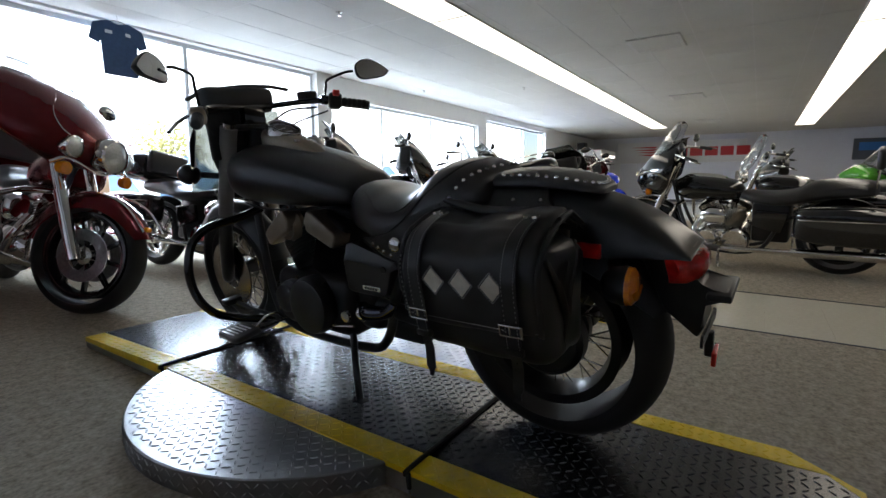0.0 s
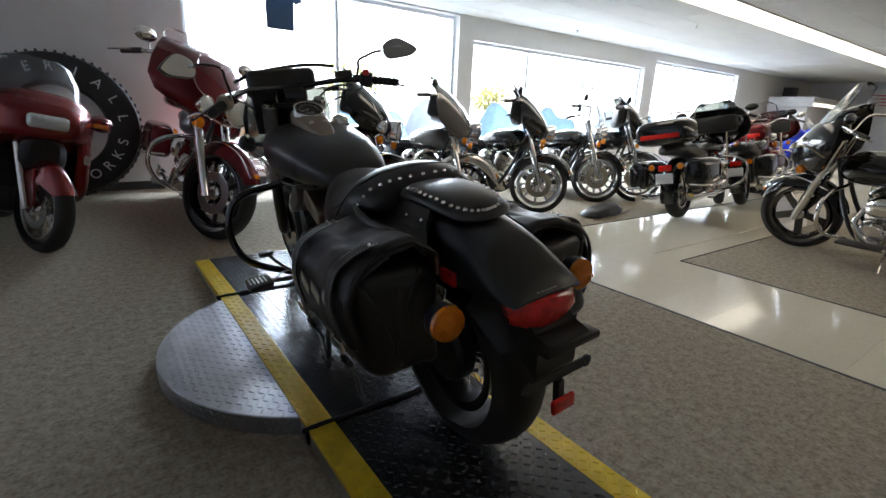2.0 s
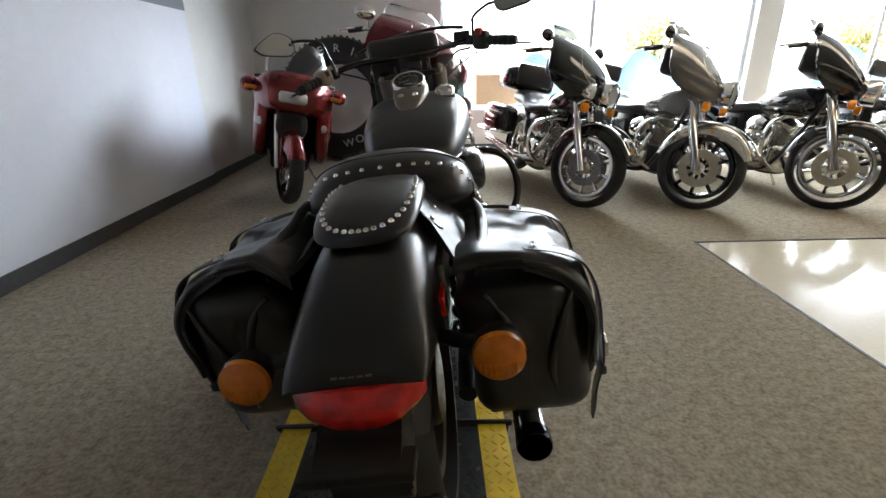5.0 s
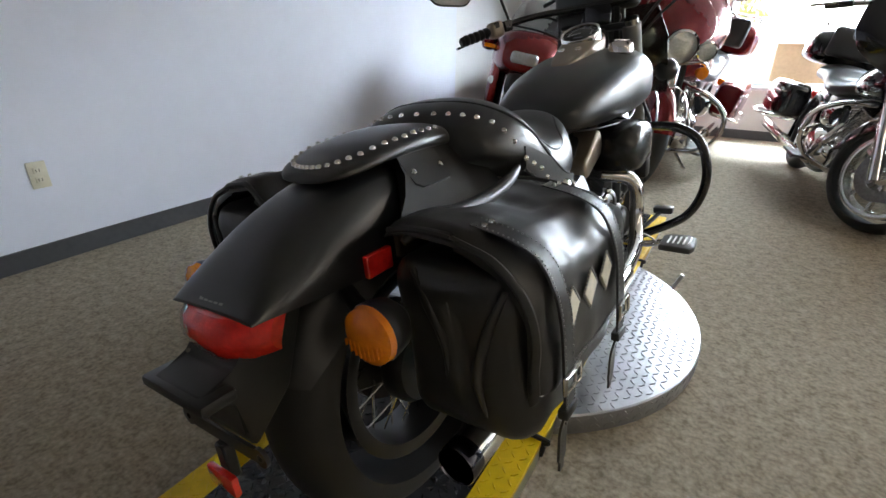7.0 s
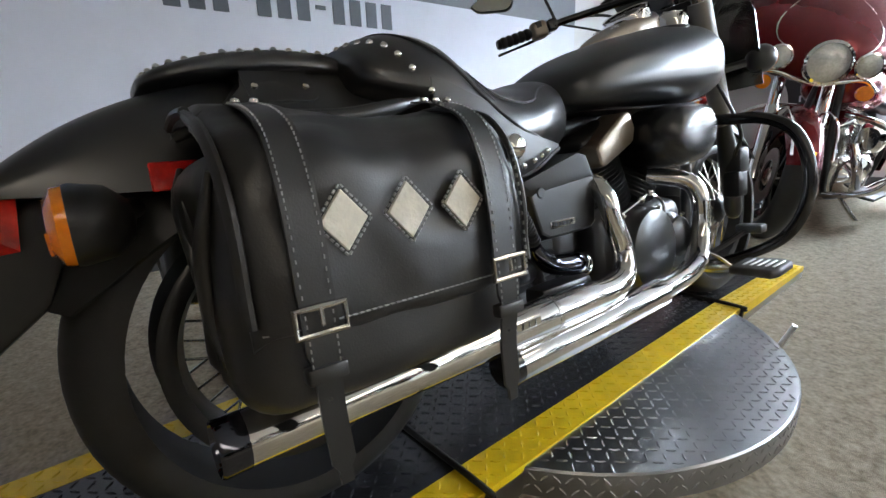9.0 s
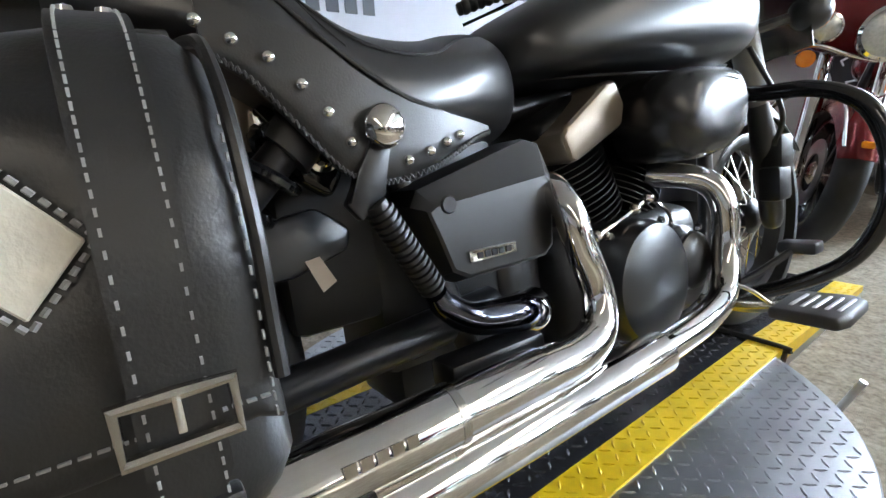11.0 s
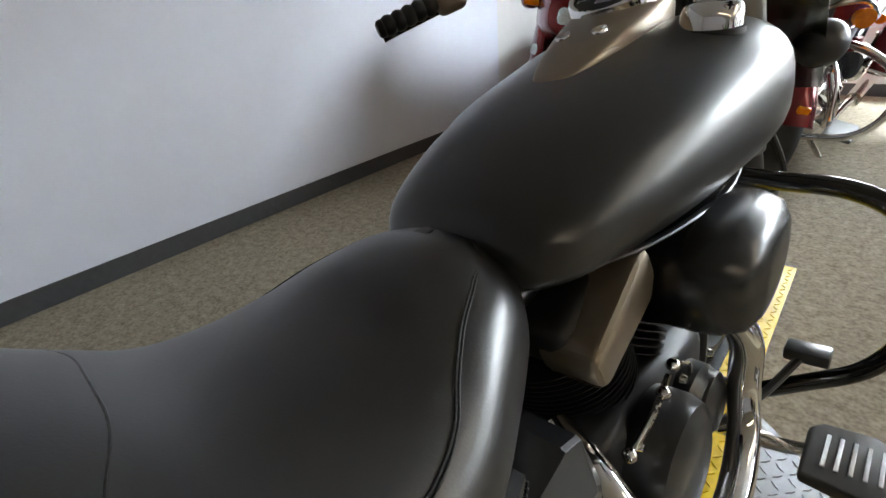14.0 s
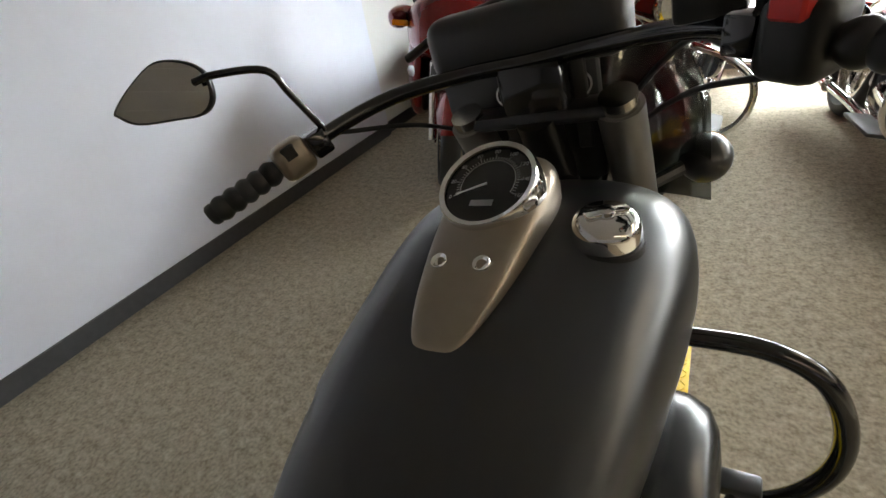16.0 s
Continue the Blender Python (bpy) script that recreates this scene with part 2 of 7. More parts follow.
def ball(bm, c, r, seg=14, m=None):
    g = bmesh.ops.create_uvsphere(bm, u_segments=seg, v_segments=max(6, seg // 2 + 1), radius=1)
    s = r if isinstance(r, (list, tuple)) else (r, r, r)
    bmesh.ops.transform(bm, matrix=Matrix.Translation(c) @ (m or Matrix()) @ Matrix.Diagonal((*s, 1)), verts=g["verts"])


def sup(w, h, n, seg, cx=0.0, cz=0.0, lo=None):
    """A superellipse ring in x and z; lo is its depth below cz."""
    out = []
    for k in range(seg):
        a = 2 * math.pi * k / seg
        c, s = math.cos(a), math.sin(a)
        x = w * math.copysign(abs(c) ** (2 / n), c)
        z = (h if s >= 0 or lo is None else lo) * math.copysign(abs(s) ** (2 / n), s)
        out.append((cx + x, cz + z))
    return out


def loft(bm, secs, seg=28, n=2.6, per=4):
    """secs: (y, half width, z top, z bottom, z of the widest line, x centre) made into one smooth body."""
    ys = catmull([V(s[0], s[1], s[2]) for s in secs], per)
    y2 = catmull([V(s[3], s[4], s[5] if len(s) > 5 else 0.0) for s in secs], per)
    rs = []
    for a, b in zip(ys, y2):
        rs.append([V(x, a.x, z) for x, z in sup(max(a.y, 0.004), max(a.z - b.y, 0.003), n, seg, b.z, b.y, max(b.y - b.x, 0.003))])
    rings(bm, rs)


def prism(bm, poly, axis, a, b, bev=0.0, seg=2):
    """A polygon of two coordinates drawn out along axis from a to b."""
    def P(u, v, t):
        return {"x": V(t, u, v), "y": V(u, t, v), "z": V(u, v, t)}[axis]
    va = [bm.verts.new(P(u, v, a)) for u, v in poly]
    vb = [bm.verts.new(P(u, v, b)) for u, v in poly]
    fs = [bm.faces.new(va[::-1]), bm.faces.new(vb)]
    n = len(poly)
    for i in range(n):
        fs.append(bm.faces.new((va[i], va[(i + 1) % n], vb[(i + 1) % n], vb[i])))
    if bev:
        bmesh.ops.bevel(bm, geom=list({e for f in fs for e in f.edges}), offset=bev, segments=seg, profile=0.5, affect="EDGES")


def single(name, bm, material, label, category, group="", kind="", **k):
    return tagged(part(name, bm, material, **k), label, category, group, kind)


def letters(text, size, m, material, name, parent=None, label="", depth=0.002):
    c = bpy.data.curves.new(name, "FONT")
    c.body, c.size, c.extrude, c.align_x, c.align_y = text, size, depth, "CENTER", "CENTER"
    tmp = new(name, c)
    me = bpy.data.meshes.new_from_object(tmp.evaluated_get(bpy.context.evaluated_depsgraph_get()))
    bpy.data.objects.remove(tmp)
    me.materials.clear()
    me.materials.append(material)
    ob = new(name, me)
    if parent:
        ob.parent = parent
    ob.matrix_local = m
    if label:
        ob["label"] = label
    return ob


# ---- the room ----
X0, X1, Y0, Y1 = -2.15, 20.0, -8.0, 5.67
RED_LIMIT = 3.94


def room():
    # floor: carpet sheet with the vinyl walkway set into it
    b = B()
    for x0, x1, y0, y1 in ((X0 - 0.3, 1.83, Y0, Y1), (1.83, X1, 1.88, Y1), (2.91, X1, Y0, 0.70)):
        box(b, x0, x1, y0, y1, -0.12, 0.0)
    single("floor", b, CARPET, "mottled grey-brown loop carpet floor of the showroom", "floor", kind="structure", flat=True)
    b = B()
    box(b, 1.83, X1, Y0, 1.88, -0.12, -0.006)
    walk_floor = single("floor_walkway", b, VINYL, "glossy cream vinyl walkway crossing the carpet", "floor", kind="structure", flat=True)
    b = B()
    for a in ((1.822, 1.838, Y0, 1.888), (1.83, X1, 1.876, 1.888), (2.904, 2.916, Y0, 0.70), (2.91, X1, 0.694, 0.706)):
        box(b, *a, -0.01, 0.004, 0.002, 1)
    single("trim_walkway", b, SKIRTING, "dark metal edging strip between carpet and vinyl", "trim", kind="structure")
    # vinyl tiles, each laid proud of the joints
    tile_me = None
    count = 0
    for i in range(0, 42):
        for j in range(-12, 6):
            x, y = 1.845 + 0.355 * i, -0.005 + 0.3125 * j
            if x > 12 or y > 1.6 or (x + 0.35 > 2.92 and y < 0.69) or y < -3.2:
                continue
            if tile_me is None:
                b = B()
                box(b, 0, 0.3545, 0, 0.312, -0.006, -0.001)
                t = part("tile", b, VINYL, walk_floor, flat=True)
                tile_me = t.data
            else:
                t = new("tile", tile_me)
                t.parent = walk_floor
            t.location = (x, y, 0)
            count += 1
    # walls
    b = B()
    box(b, X0 - 0.3, X0, Y0, RED_LIMIT, -0.02, CEIL + 0.3)
    w = single("wall_west", b, WALL, "pale grey-lavender painted side wall", "wall", kind="structure", flat=True)
    b = B()
    box(b, X0 - 0.3, X0 - 0.03, RED_LIMIT, Y1 + 0.3, -0.02, CEIL + 0.3)
    single("wall_west_recess", b, WALL_BACK, "white painted wall stretch set back beside the corner", "wall", kind="structure", flat=True)
    b = B()
    box(b, X0 - 0.001, X0 + 0.003, 0.8, RED_LIMIT - 0.002, 1.62, 1.98)
    single("wall_stripe", b, BAND, "dark grey painted stripe high on the side wall", "stripe", kind="structure", flat=True)
    # window wall: piers, sills and heads round three openings
    b = B()
    T = 0.28
    opens = ((0.25, 4.34, 0.56, CEIL - 0.03), (4.66, 9.75, 0.56, 2.26), (10.2, 14.4, 0.56, 2.45))
    xs = X0 - 0.3
    for ox0, ox1, oz0, oz1 in opens:
        box(b, xs, ox0, Y1, Y1 + T, -0.02, CEIL + 0.3)
        box(b, ox0, ox1, Y1, Y1 + T, -0.02, oz0)
        box(b, ox0, ox1, Y1, Y1 + T, oz1, CEIL + 0.3)
        xs = ox1
    box(b, xs, X1 + 0.3, Y1, Y1 + T, -0.02, CEIL + 0.3)
    single("wall_north", b, WALL_BACK, "white painted window wall with three wide openings", "wall", kind="structure", flat=True)
    b = B()
    box(b, X0 - 0.3, X1 + 0.3, Y0 - 0.3, Y0, -0.02, CEIL + 0.3)
    single("wall_south", b, WALL, "plain pale painted wall closing the showroom", "wall", kind="structure", flat=True)
    b = B()
    box(b, X1, X1 + 0.3, Y0, Y1, -0.02, CEIL + 0.3)
    single("wall_east", b, WALL, "white painted far end wall of the showroom", "wall", kind="structure", flat=True)
    b = B()
    for a in ((X0, X0 + 0.012, Y0, RED_LIMIT), (X0 - 0.03, X0 - 0.018, RED_LIMIT + 0.001, Y1 - 0.013)):
        box(b, a[0], a[1], a[2], a[3], 0.0, 0.10, 0.003, 1)
    box(b, X0, X1, Y1 - 0.012, Y1, 0.0, 0.10, 0.003, 1)
    box(b, X1 - 0.012, X1, Y0, Y1 - 0.02, 0.0, 0.10, 0.003, 1)
    single("baseboard", b, SKIRTING, "black rubber skirting along the walls", "skirting", kind="structure")
    # windows
    mull = ((0.25, 2.24, 4.34), (4.66, 6.08, 7.76, 9.75), (10.2, 11.43, 12.9, 14.4))
    for i, ((ox0, ox1, oz0, oz1), ms) in enumerate(zip(opens, mull)):
        b = B()
        box(b, ox0 - 0.02, ox1 + 0.02, Y1 - 0.04, Y1 + 0.1, oz0 - 0.03, oz0 + 0.005, 0.004, 1)
        win = single("window_%d" % (i + 1), b, FRAME_W, "wide shop window with pale metal frame and bright daylight", "window", kind="structure")
        b = B()
        y0, y1 = Y1 + 0.12, Y1 + 0.17
        box(b, ox0, ox1, y0, y1, oz0, oz0 + 0.05)
        box(b, ox0, ox1, y0, y1, oz1 - 0.05, oz1)
        for k, x in enumerate(ms):
            c = x + 0.025 if k == 0 else (x - 0.025 if k == len(ms) - 1 else x)
            box(b, c - 0.025, c + 0.025, y0 - 0.004, y1 + 0.004, oz0 + 0.05, oz1 - 0.05)
        part("window_frame", b, FRAME_W, win, flat=True)
    # ceiling with grid, light strips and vents
    b = B()
    box(b, X0 - 0.3, X1 + 0.3, Y0 - 0.3, Y1 + 0.3, CEIL, CEIL + 0.1)
    single("ceiling", b, CEILING, "off-white suspended tile ceiling", "ceiling", kind="structure", flat=True)
    b = B()
    y = Y0 + 0.35
    while y < Y1:
        box(b, X0, X1, y - 0.006, y + 0.006, CEIL - 0.0025, CEIL + 0.01)
        y += 0.61
    x = X0 + 0.4
    while x < X1:
        box(b, x - 0.006, x + 0.006, Y0, Y1, CEIL - 0.002, CEIL + 0.01)
        x += 1.22
    single("trim_ceiling_grid", b, GRID_W, "thin white metal grid of the tile ceiling", "trim", kind="structure", flat=True)
    master = None
    for yc, xa, n in ((2.465, 2.09, 11), (-1.56, 2.09, 12)):
        for k in range(n):
            x = xa + 1.32 * k
            if master is None:
                root = empty("ceiling_light", pose(x, yc, CEIL), "lit white panel lamp let into the ceiling", "ceiling light", "ceiling light strips")
                b = B()
                box(b, 0.02, 1.30, -0.24, 0.24, -0.012, -0.004)
                part("diffuser", b, LIGHT_PANEL, root, "glowing white diffuser", flat=True)
                b = B()
                for a in ((0, 0.018, -0.255, 0.255), (1.302, 1.32, -0.255, 0.255), (0.018, 1.302, -0.255, -0.242), (0.018, 1.302, 0.242, 0.255)):
                    box(b, *a, -0.016, 0.0)
                part("frame", b, GRID_W, root, flat=True)
                master = root
            else:
                copy_thing(master, pose(x, yc, CEIL))


def vents():
    root = empty("ceiling_vent", pose(5.7, 0.73, CEIL, 0, 0, 90), "white slatted air vent in the ceiling", "air vent", "ceiling vents")
    b = B()
    for a in ((-0.32, 0.32, -0.32, -0.27), (-0.32, 0.32, 0.27, 0.32), (-0.32, -0.27, -0.27, 0.27), (0.27, 0.32, -0.27, 0.27)):
        box(b, *a, -0.02, 0.0, 0.004, 1)
    part("frame", b, GRID_W, root)
    # near-black sheet: the shade behind the slats, put into colour
    b = B()
    box(b, -0.27, 0.27, -0.27, 0.27, -0.006, -0.004)
    part("slat_shade", b, DARK_HOLE, root, flat=True)
    for k in range(6):
        b = B()
        box(b, -0.27, 0.27, -0.036, 0.036, -0.002, 0.002, m=pose(0, -0.225 + 0.09 * k, -0.022, 22))
        part("slat", b, GRID_W, root, flat=True)
    for x, y in ((10.3, 0.9), (15.2, 0.9), (9.0, -3.8)):
        copy_thing(root, pose(x, y, CEIL, 0, 0, 90))
    root = empty("sprinkler_head", pose(2.6, 3.35, CEIL), "small metal sprinkler head under the ceiling", "sprinkler", "sprinkler heads")
    b = B()
    lathe(b, [(0, 0), (0.035, -0.001), (0.035, -0.006), (0.012, -0.01), (0.01, -0.035), (0.022, -0.038), (0.022, -0.042), (0, -0.042)], Matrix(), 16)
    part("head", b, CHROME_DULL, root)
    copy_thing(root, pose(6.7, 5.2, CEIL))
    copy_thing(root, pose(7.5, 3.4, CEIL))


def wall_things():
    # big number painted on the wall stands as plain bars
    root = empty("wall_lettering", pose(X0, 0, 0), "row of dark painted bars standing for a number on the wall", "lettering")
    y = 0.30
    for k in range(12):
        if k in (3, 7):
            b = B()
            box(b, 0.001, 0.004, y, y + 0.07, 1.475, 1.50)
            part("bar", b, LETTER, root, flat=True)
            y += 0.12
            continue
        b = B()
        box(b, 0.001, 0.004, y, y + 0.085, 1.40, 1.56, 0.001, 1)
        part("bar", b, LETTER, root, flat=True)
        y += 0.125
    letters("SHIP", 0.26, pose(X0 + 0.006, 2.62, 1.80, 90, 0, 90), LETTER_W, "wall_word")
    tagged(bpy.data.objects["wall_word"], "white word painted on the dark wall stripe", "lettering")
    root = empty("wall_outlet", pose(X0, 0.092, 0.427), "ivory double power socket on the side wall", "power socket")
    b = B()
    box(b, 0.0, 0.006, -0.038, 0.038, -0.062, 0.062, 0.003, 2)
    part("cover_plate", b, IVORY, root)
    for s in (-0.022, 0.022):
        b = B()
        box(b, 0.004, 0.0085, -0.018, 0.018, s - 0.015, s + 0.015, 0.003, 2)
        o = part("socket", b, IVORY, root)
        b = B()
        box(b, 0.0085, 0.0092, -0.008, -0.005, s - 0.006, s + 0.006)
        box(b, 0.0085, 0.0092, 0.005, 0.008, s - 0.006, s + 0.006)
        part("slot", b, DARK_HOLE, o, flat=True)
    # far wall sign with plain shapes
    root = empty("wall_sign", pose(X1, 2.3, 1.98), "long white sign board with red lettering shapes", "sign")
    b = B()
    box(b, -0.12, -0.01, -2.3, 2.3, -0.42, 0.42, 0.01, 2)
    part("board", b, SIGN_WHITE, root)
    for k in range(5):
        b = B()
        box(b, -0.126, -0.12, -0.35 - 0.52 * k, 0.08 - 0.52 * k, -0.17, 0.17)
        part("letter_block", b, SIGN_RED, root, flat=True)
    for k in range(4):
        b = B()
        prism(b, [(1.75 - 0.1 * k, 0.22 - 0.1 * k), (0.75, 0.24 - 0.1 * k), (0.85 + 0.05 * k, 0.16 - 0.1 * k)], "x", -0.126, -0.12)
        part("wing_stripe", b, SIGN_RED, root, flat=True)
    root = empty("wall_poster", pose(X1, -3.6, 1.9), "dark framed poster on the far wall", "poster")
    b = B()
    box(b, -0.03, -0.004, -0.55, 0.55, -0.35, 0.35, 0.006, 1)
    part("panel", b, LETTER, root)
    b = B()
    box(b, -0.034, -0.03, -0.4, 0.4, -0.05, 0.22)
    part("picture", b, SIGN_BLUE, root, flat=True)
    root = empty("door_1", pose(X1, 5.0, 0), "bright inner doorway pane on the far wall", "door", kind="structure")
    b = B()
    box(b, -0.03, -0.003, -0.5, 0.5, 0.02, 2.1, 0.004, 1)
    part("door_leaf", b, FRAME_W, root)
    # small service counter box near the far window corner
    root = empty("service_kiosk", pose(17.4, 5.0, 0), "white kiosk with a lit canopy near the far wall", "kiosk")
    b = B()
    box(b, -0.9, 0.9, -0.5, 0.5, 0.0, 1.7, 0.02, 2)
    part("body", b, SIGN_WHITE, root)
    b = B()
    box(b, -1.0, 1.0, -0.65, 0.55, 1.7, 1.98, 0.03, 2)
    part("canopy", b, SIGN_WHITE, root)
    b = B()
    box(b, -0.95, 0.95, -0.658, -0.651, 1.72, 1.80)
    part("light_strip", b, LIGHT_PANEL, root, flat=True)
    b = B()
    box(b, 17.2, 17.6, 5.2, 5.5, 1.981, 2.3, 0.02, 2)
    single("black_speaker", b, PLASTIC, "black box loudspeaker on top of the kiosk", "speaker")
    # hanging shirt before the window
    root = empty("hanging_shirt", pose(1.33, 5.45, 2.6), "dark blue T-shirt hung flat before the window", "shirt")
    b = B()
    prism(b, [(-0.1, -0.05), (-0.24, -0.10), (-0.29, -0.27), (-0.20, -0.31), (-0.17, -0.24), (-0.17, -0.62), (0.17, -0.62), (0.17, -0.24), (0.20, -0.31), (0.29, -0.27), (0.24, -0.10), (0.1, -0.05), (0, -0.085)], "y", -0.012, 0.012, 0.006, 2)
    part("cloth", b, SHIRT, root)
    for x, w in ((-0.10, 0.07), (0.09, 0.05)):
        b = B()
        box(b, x - w / 2, x + w / 2, -0.0145, -0.012, -0.19, -0.155)
        part("print_patch", b, LETTER_W, root, flat=True)
    b = B()
    tube(b, [(-0.2, 0, -0.11), (0, 0, -0.04), (0.2, 0, -0.11)], 0.006, 8)
    tube(b, [(0, 0, -0.04), (0, 0, 0.018)], 0.003, 6, smooth=False)
    part("hanger", b, CHROME_DULL, root)


def outside():
    b = B()
    box(b, -60, 80, Y1 + 0.28, 60, -0.3, -0.15)
    single("ground", b, ASPHALT, "sunlit grey asphalt lot outside the windows", "ground", kind="structure", flat=True)
    b = B()
    box(b, -40, 70, 32, 32.2, -0.2, 16)
    single("backdrop", b, BACKDROP, "bright hazy sky beyond the lot", "backdrop", kind="structure", flat=True)
    rnd = random.Random(4)
    for k, (x, y, mt, lab) in enumerate(((0.4, 12.0, COVER_GREY, "grey"), (3.2, 12.3, COVER_BLUE, "blue"), (5.9, 12.0, COVER_BLUE, "blue"), (8.6, 12.4, COVER_GREY, "grey"), (11.4, 12.0, COVER_BLUE, "blue"), (14.4, 12.4, COVER_BLUE, "blue"), (17.6, 12.0, COVER_GREY, "grey"), (21.0, 12.4, COVER_BLUE, "blue"))):
        root = empty("covered_motorcycle", pose(x, y, -0.15, 0, 0, rnd.uniform(60, 115)), "motorcycle under a %s cloth cover outside the window" % lab, "covered motorcycle", "covered motorcycles")
        b = B()
        loft(b, [(-1.2, 0.25, 0.5, 0.0, 0.2), (-0.9, 0.42, 1.15, 0.0, 0.3), (-0.2, 0.45, 1.25, 0.0, 0.3), (0.3, 0.5, 1.62, 0.0, 0.3), (0.7, 0.45, 1.4, 0.0, 0.3), (1.15, 0.2, 0.55, 0.0, 0.2)], 24, 2.2)
        for v in b.verts:
            v.co += noise.noise_vector(v.co * 3 + V(k * 7, 0, 0)) * 0.06
        part("cover", b, mt, root)
    root = empty("cardboard_box", pose(1.05, 5.98, 0.0), "brown cardboard box standing outside the window", "box")
    b = B()
    box(b, -0.3, 0.3, 0.1, 0.5, -0.15, 1.0, 0.01, 1)
    part("carton", b, CARDBOARD, root)
    for k, (x, y, s) in enumerate(((-1.0, 24, 1.0), (11.5, 25, 1.2), (21, 24, 1.0))):
        root = empty("tree", pose(x, y, -0.15), "yellow-green leafy tree beyond the lot", "tree", "trees outside")
        b = B()
        tube(b, [(0, 0, 0), (0.05, 0, 1.0 * s), (0.0, 0.1, 2.2 * s)], [0.16, 0.12, 0.05], 10)
        for q in range(5):
            a = q * 1.3
            tube(b, [(0, 0.05, (1.0 + 0.2 * q) * s), (0.6 * math.cos(a), 0.6 * math.sin(a), (1.6 + 0.2 * q) * s)], [0.05, 0.02], 6, smooth=False)
        part("trunk", b, BARK, root)
        vs, fs = [], []
        for q in range(1500):
            d = Vector((rnd.gauss(0, 1), rnd.gauss(0, 1), rnd.gauss(0, 1))).normalized() * (rnd.random() ** 0.4)
            lump = 1 + 0.35 * noise.noise(d * 2.5 + V(k * 5, 0, 0))
            c = V(d.x * 1.5 * lump, d.y * 1.5 * lump, 2.2 + d.z * 1.2 * lump) * s
            u = Vector((rnd.gauss(0, 1), rnd.gauss(0, 1), rnd.gauss(0, 1))).normalized() * 0.11
            w = u.orthogonal().normalized() * 0.07
            i = len(vs)
            vs += [c - u, c + w, c + u, c - w]
            fs.append((i, i + 1, i + 2, i + 3))
        me = bpy.data.meshes.new("crown")
        me.from_pydata([tuple(v) for v in vs], [], fs)
        me.materials.append(LEAF)
        o = new("crown", me)
        o.parent = root


room()
vents()
wall_things()
outside()


# ---- the display ramp and turntable ----
P = 0.07


def lugs(rects, z, name, parent, material, inside, pitch=0.027, keep=None, size=(0.0125, 0.0033, 0.0026)):
    """Raised tread lozenges over an area, in two turned directions."""
    vs, fs = [], []
    L, W, H = size
    x0, x1, y0, y1 = rects
    i = 0
    ny, nx = int((y1 - y0) / pitch), int((x1 - x0) / pitch)
    for a in range(nx):
        for c in range(ny):
            x, y = x0 + (a + 0.5) * pitch, y0 + (c + 0.5) * pitch
            if not inside(x, y):
                continue
            ang = radians(45 if (a + c) % 2 else -45)
            ca, sa = math.cos(ang), math.sin(ang)
            zz = z(x, y)
            base = len(vs)
            for u, v, h in ((-L, 0, 0), (0, -W, 0), (L, 0, 0), (0, W, 0), (-L * 0.6, 0, H), (L * 0.6, 0, H)):
                vs.append((x + u * ca - v * sa, y + u * sa + v * ca, zz + h))
            for f in ((0, 1, 4), (1, 5, 4), (1, 2, 5), (2, 3, 5), (3, 4, 5), (3, 0, 4)):
                fs.append(tuple(base + k for k in f))
    me = bpy.data.meshes.new(name)
    me.from_pydata(vs, [], fs)
    me.materials.append(material)
    o = new(name, me)
    o.parent = parent
    o["kind"] = "stuff"
    return o


DX, DY, DR = -0.021, 0.838, 0.667


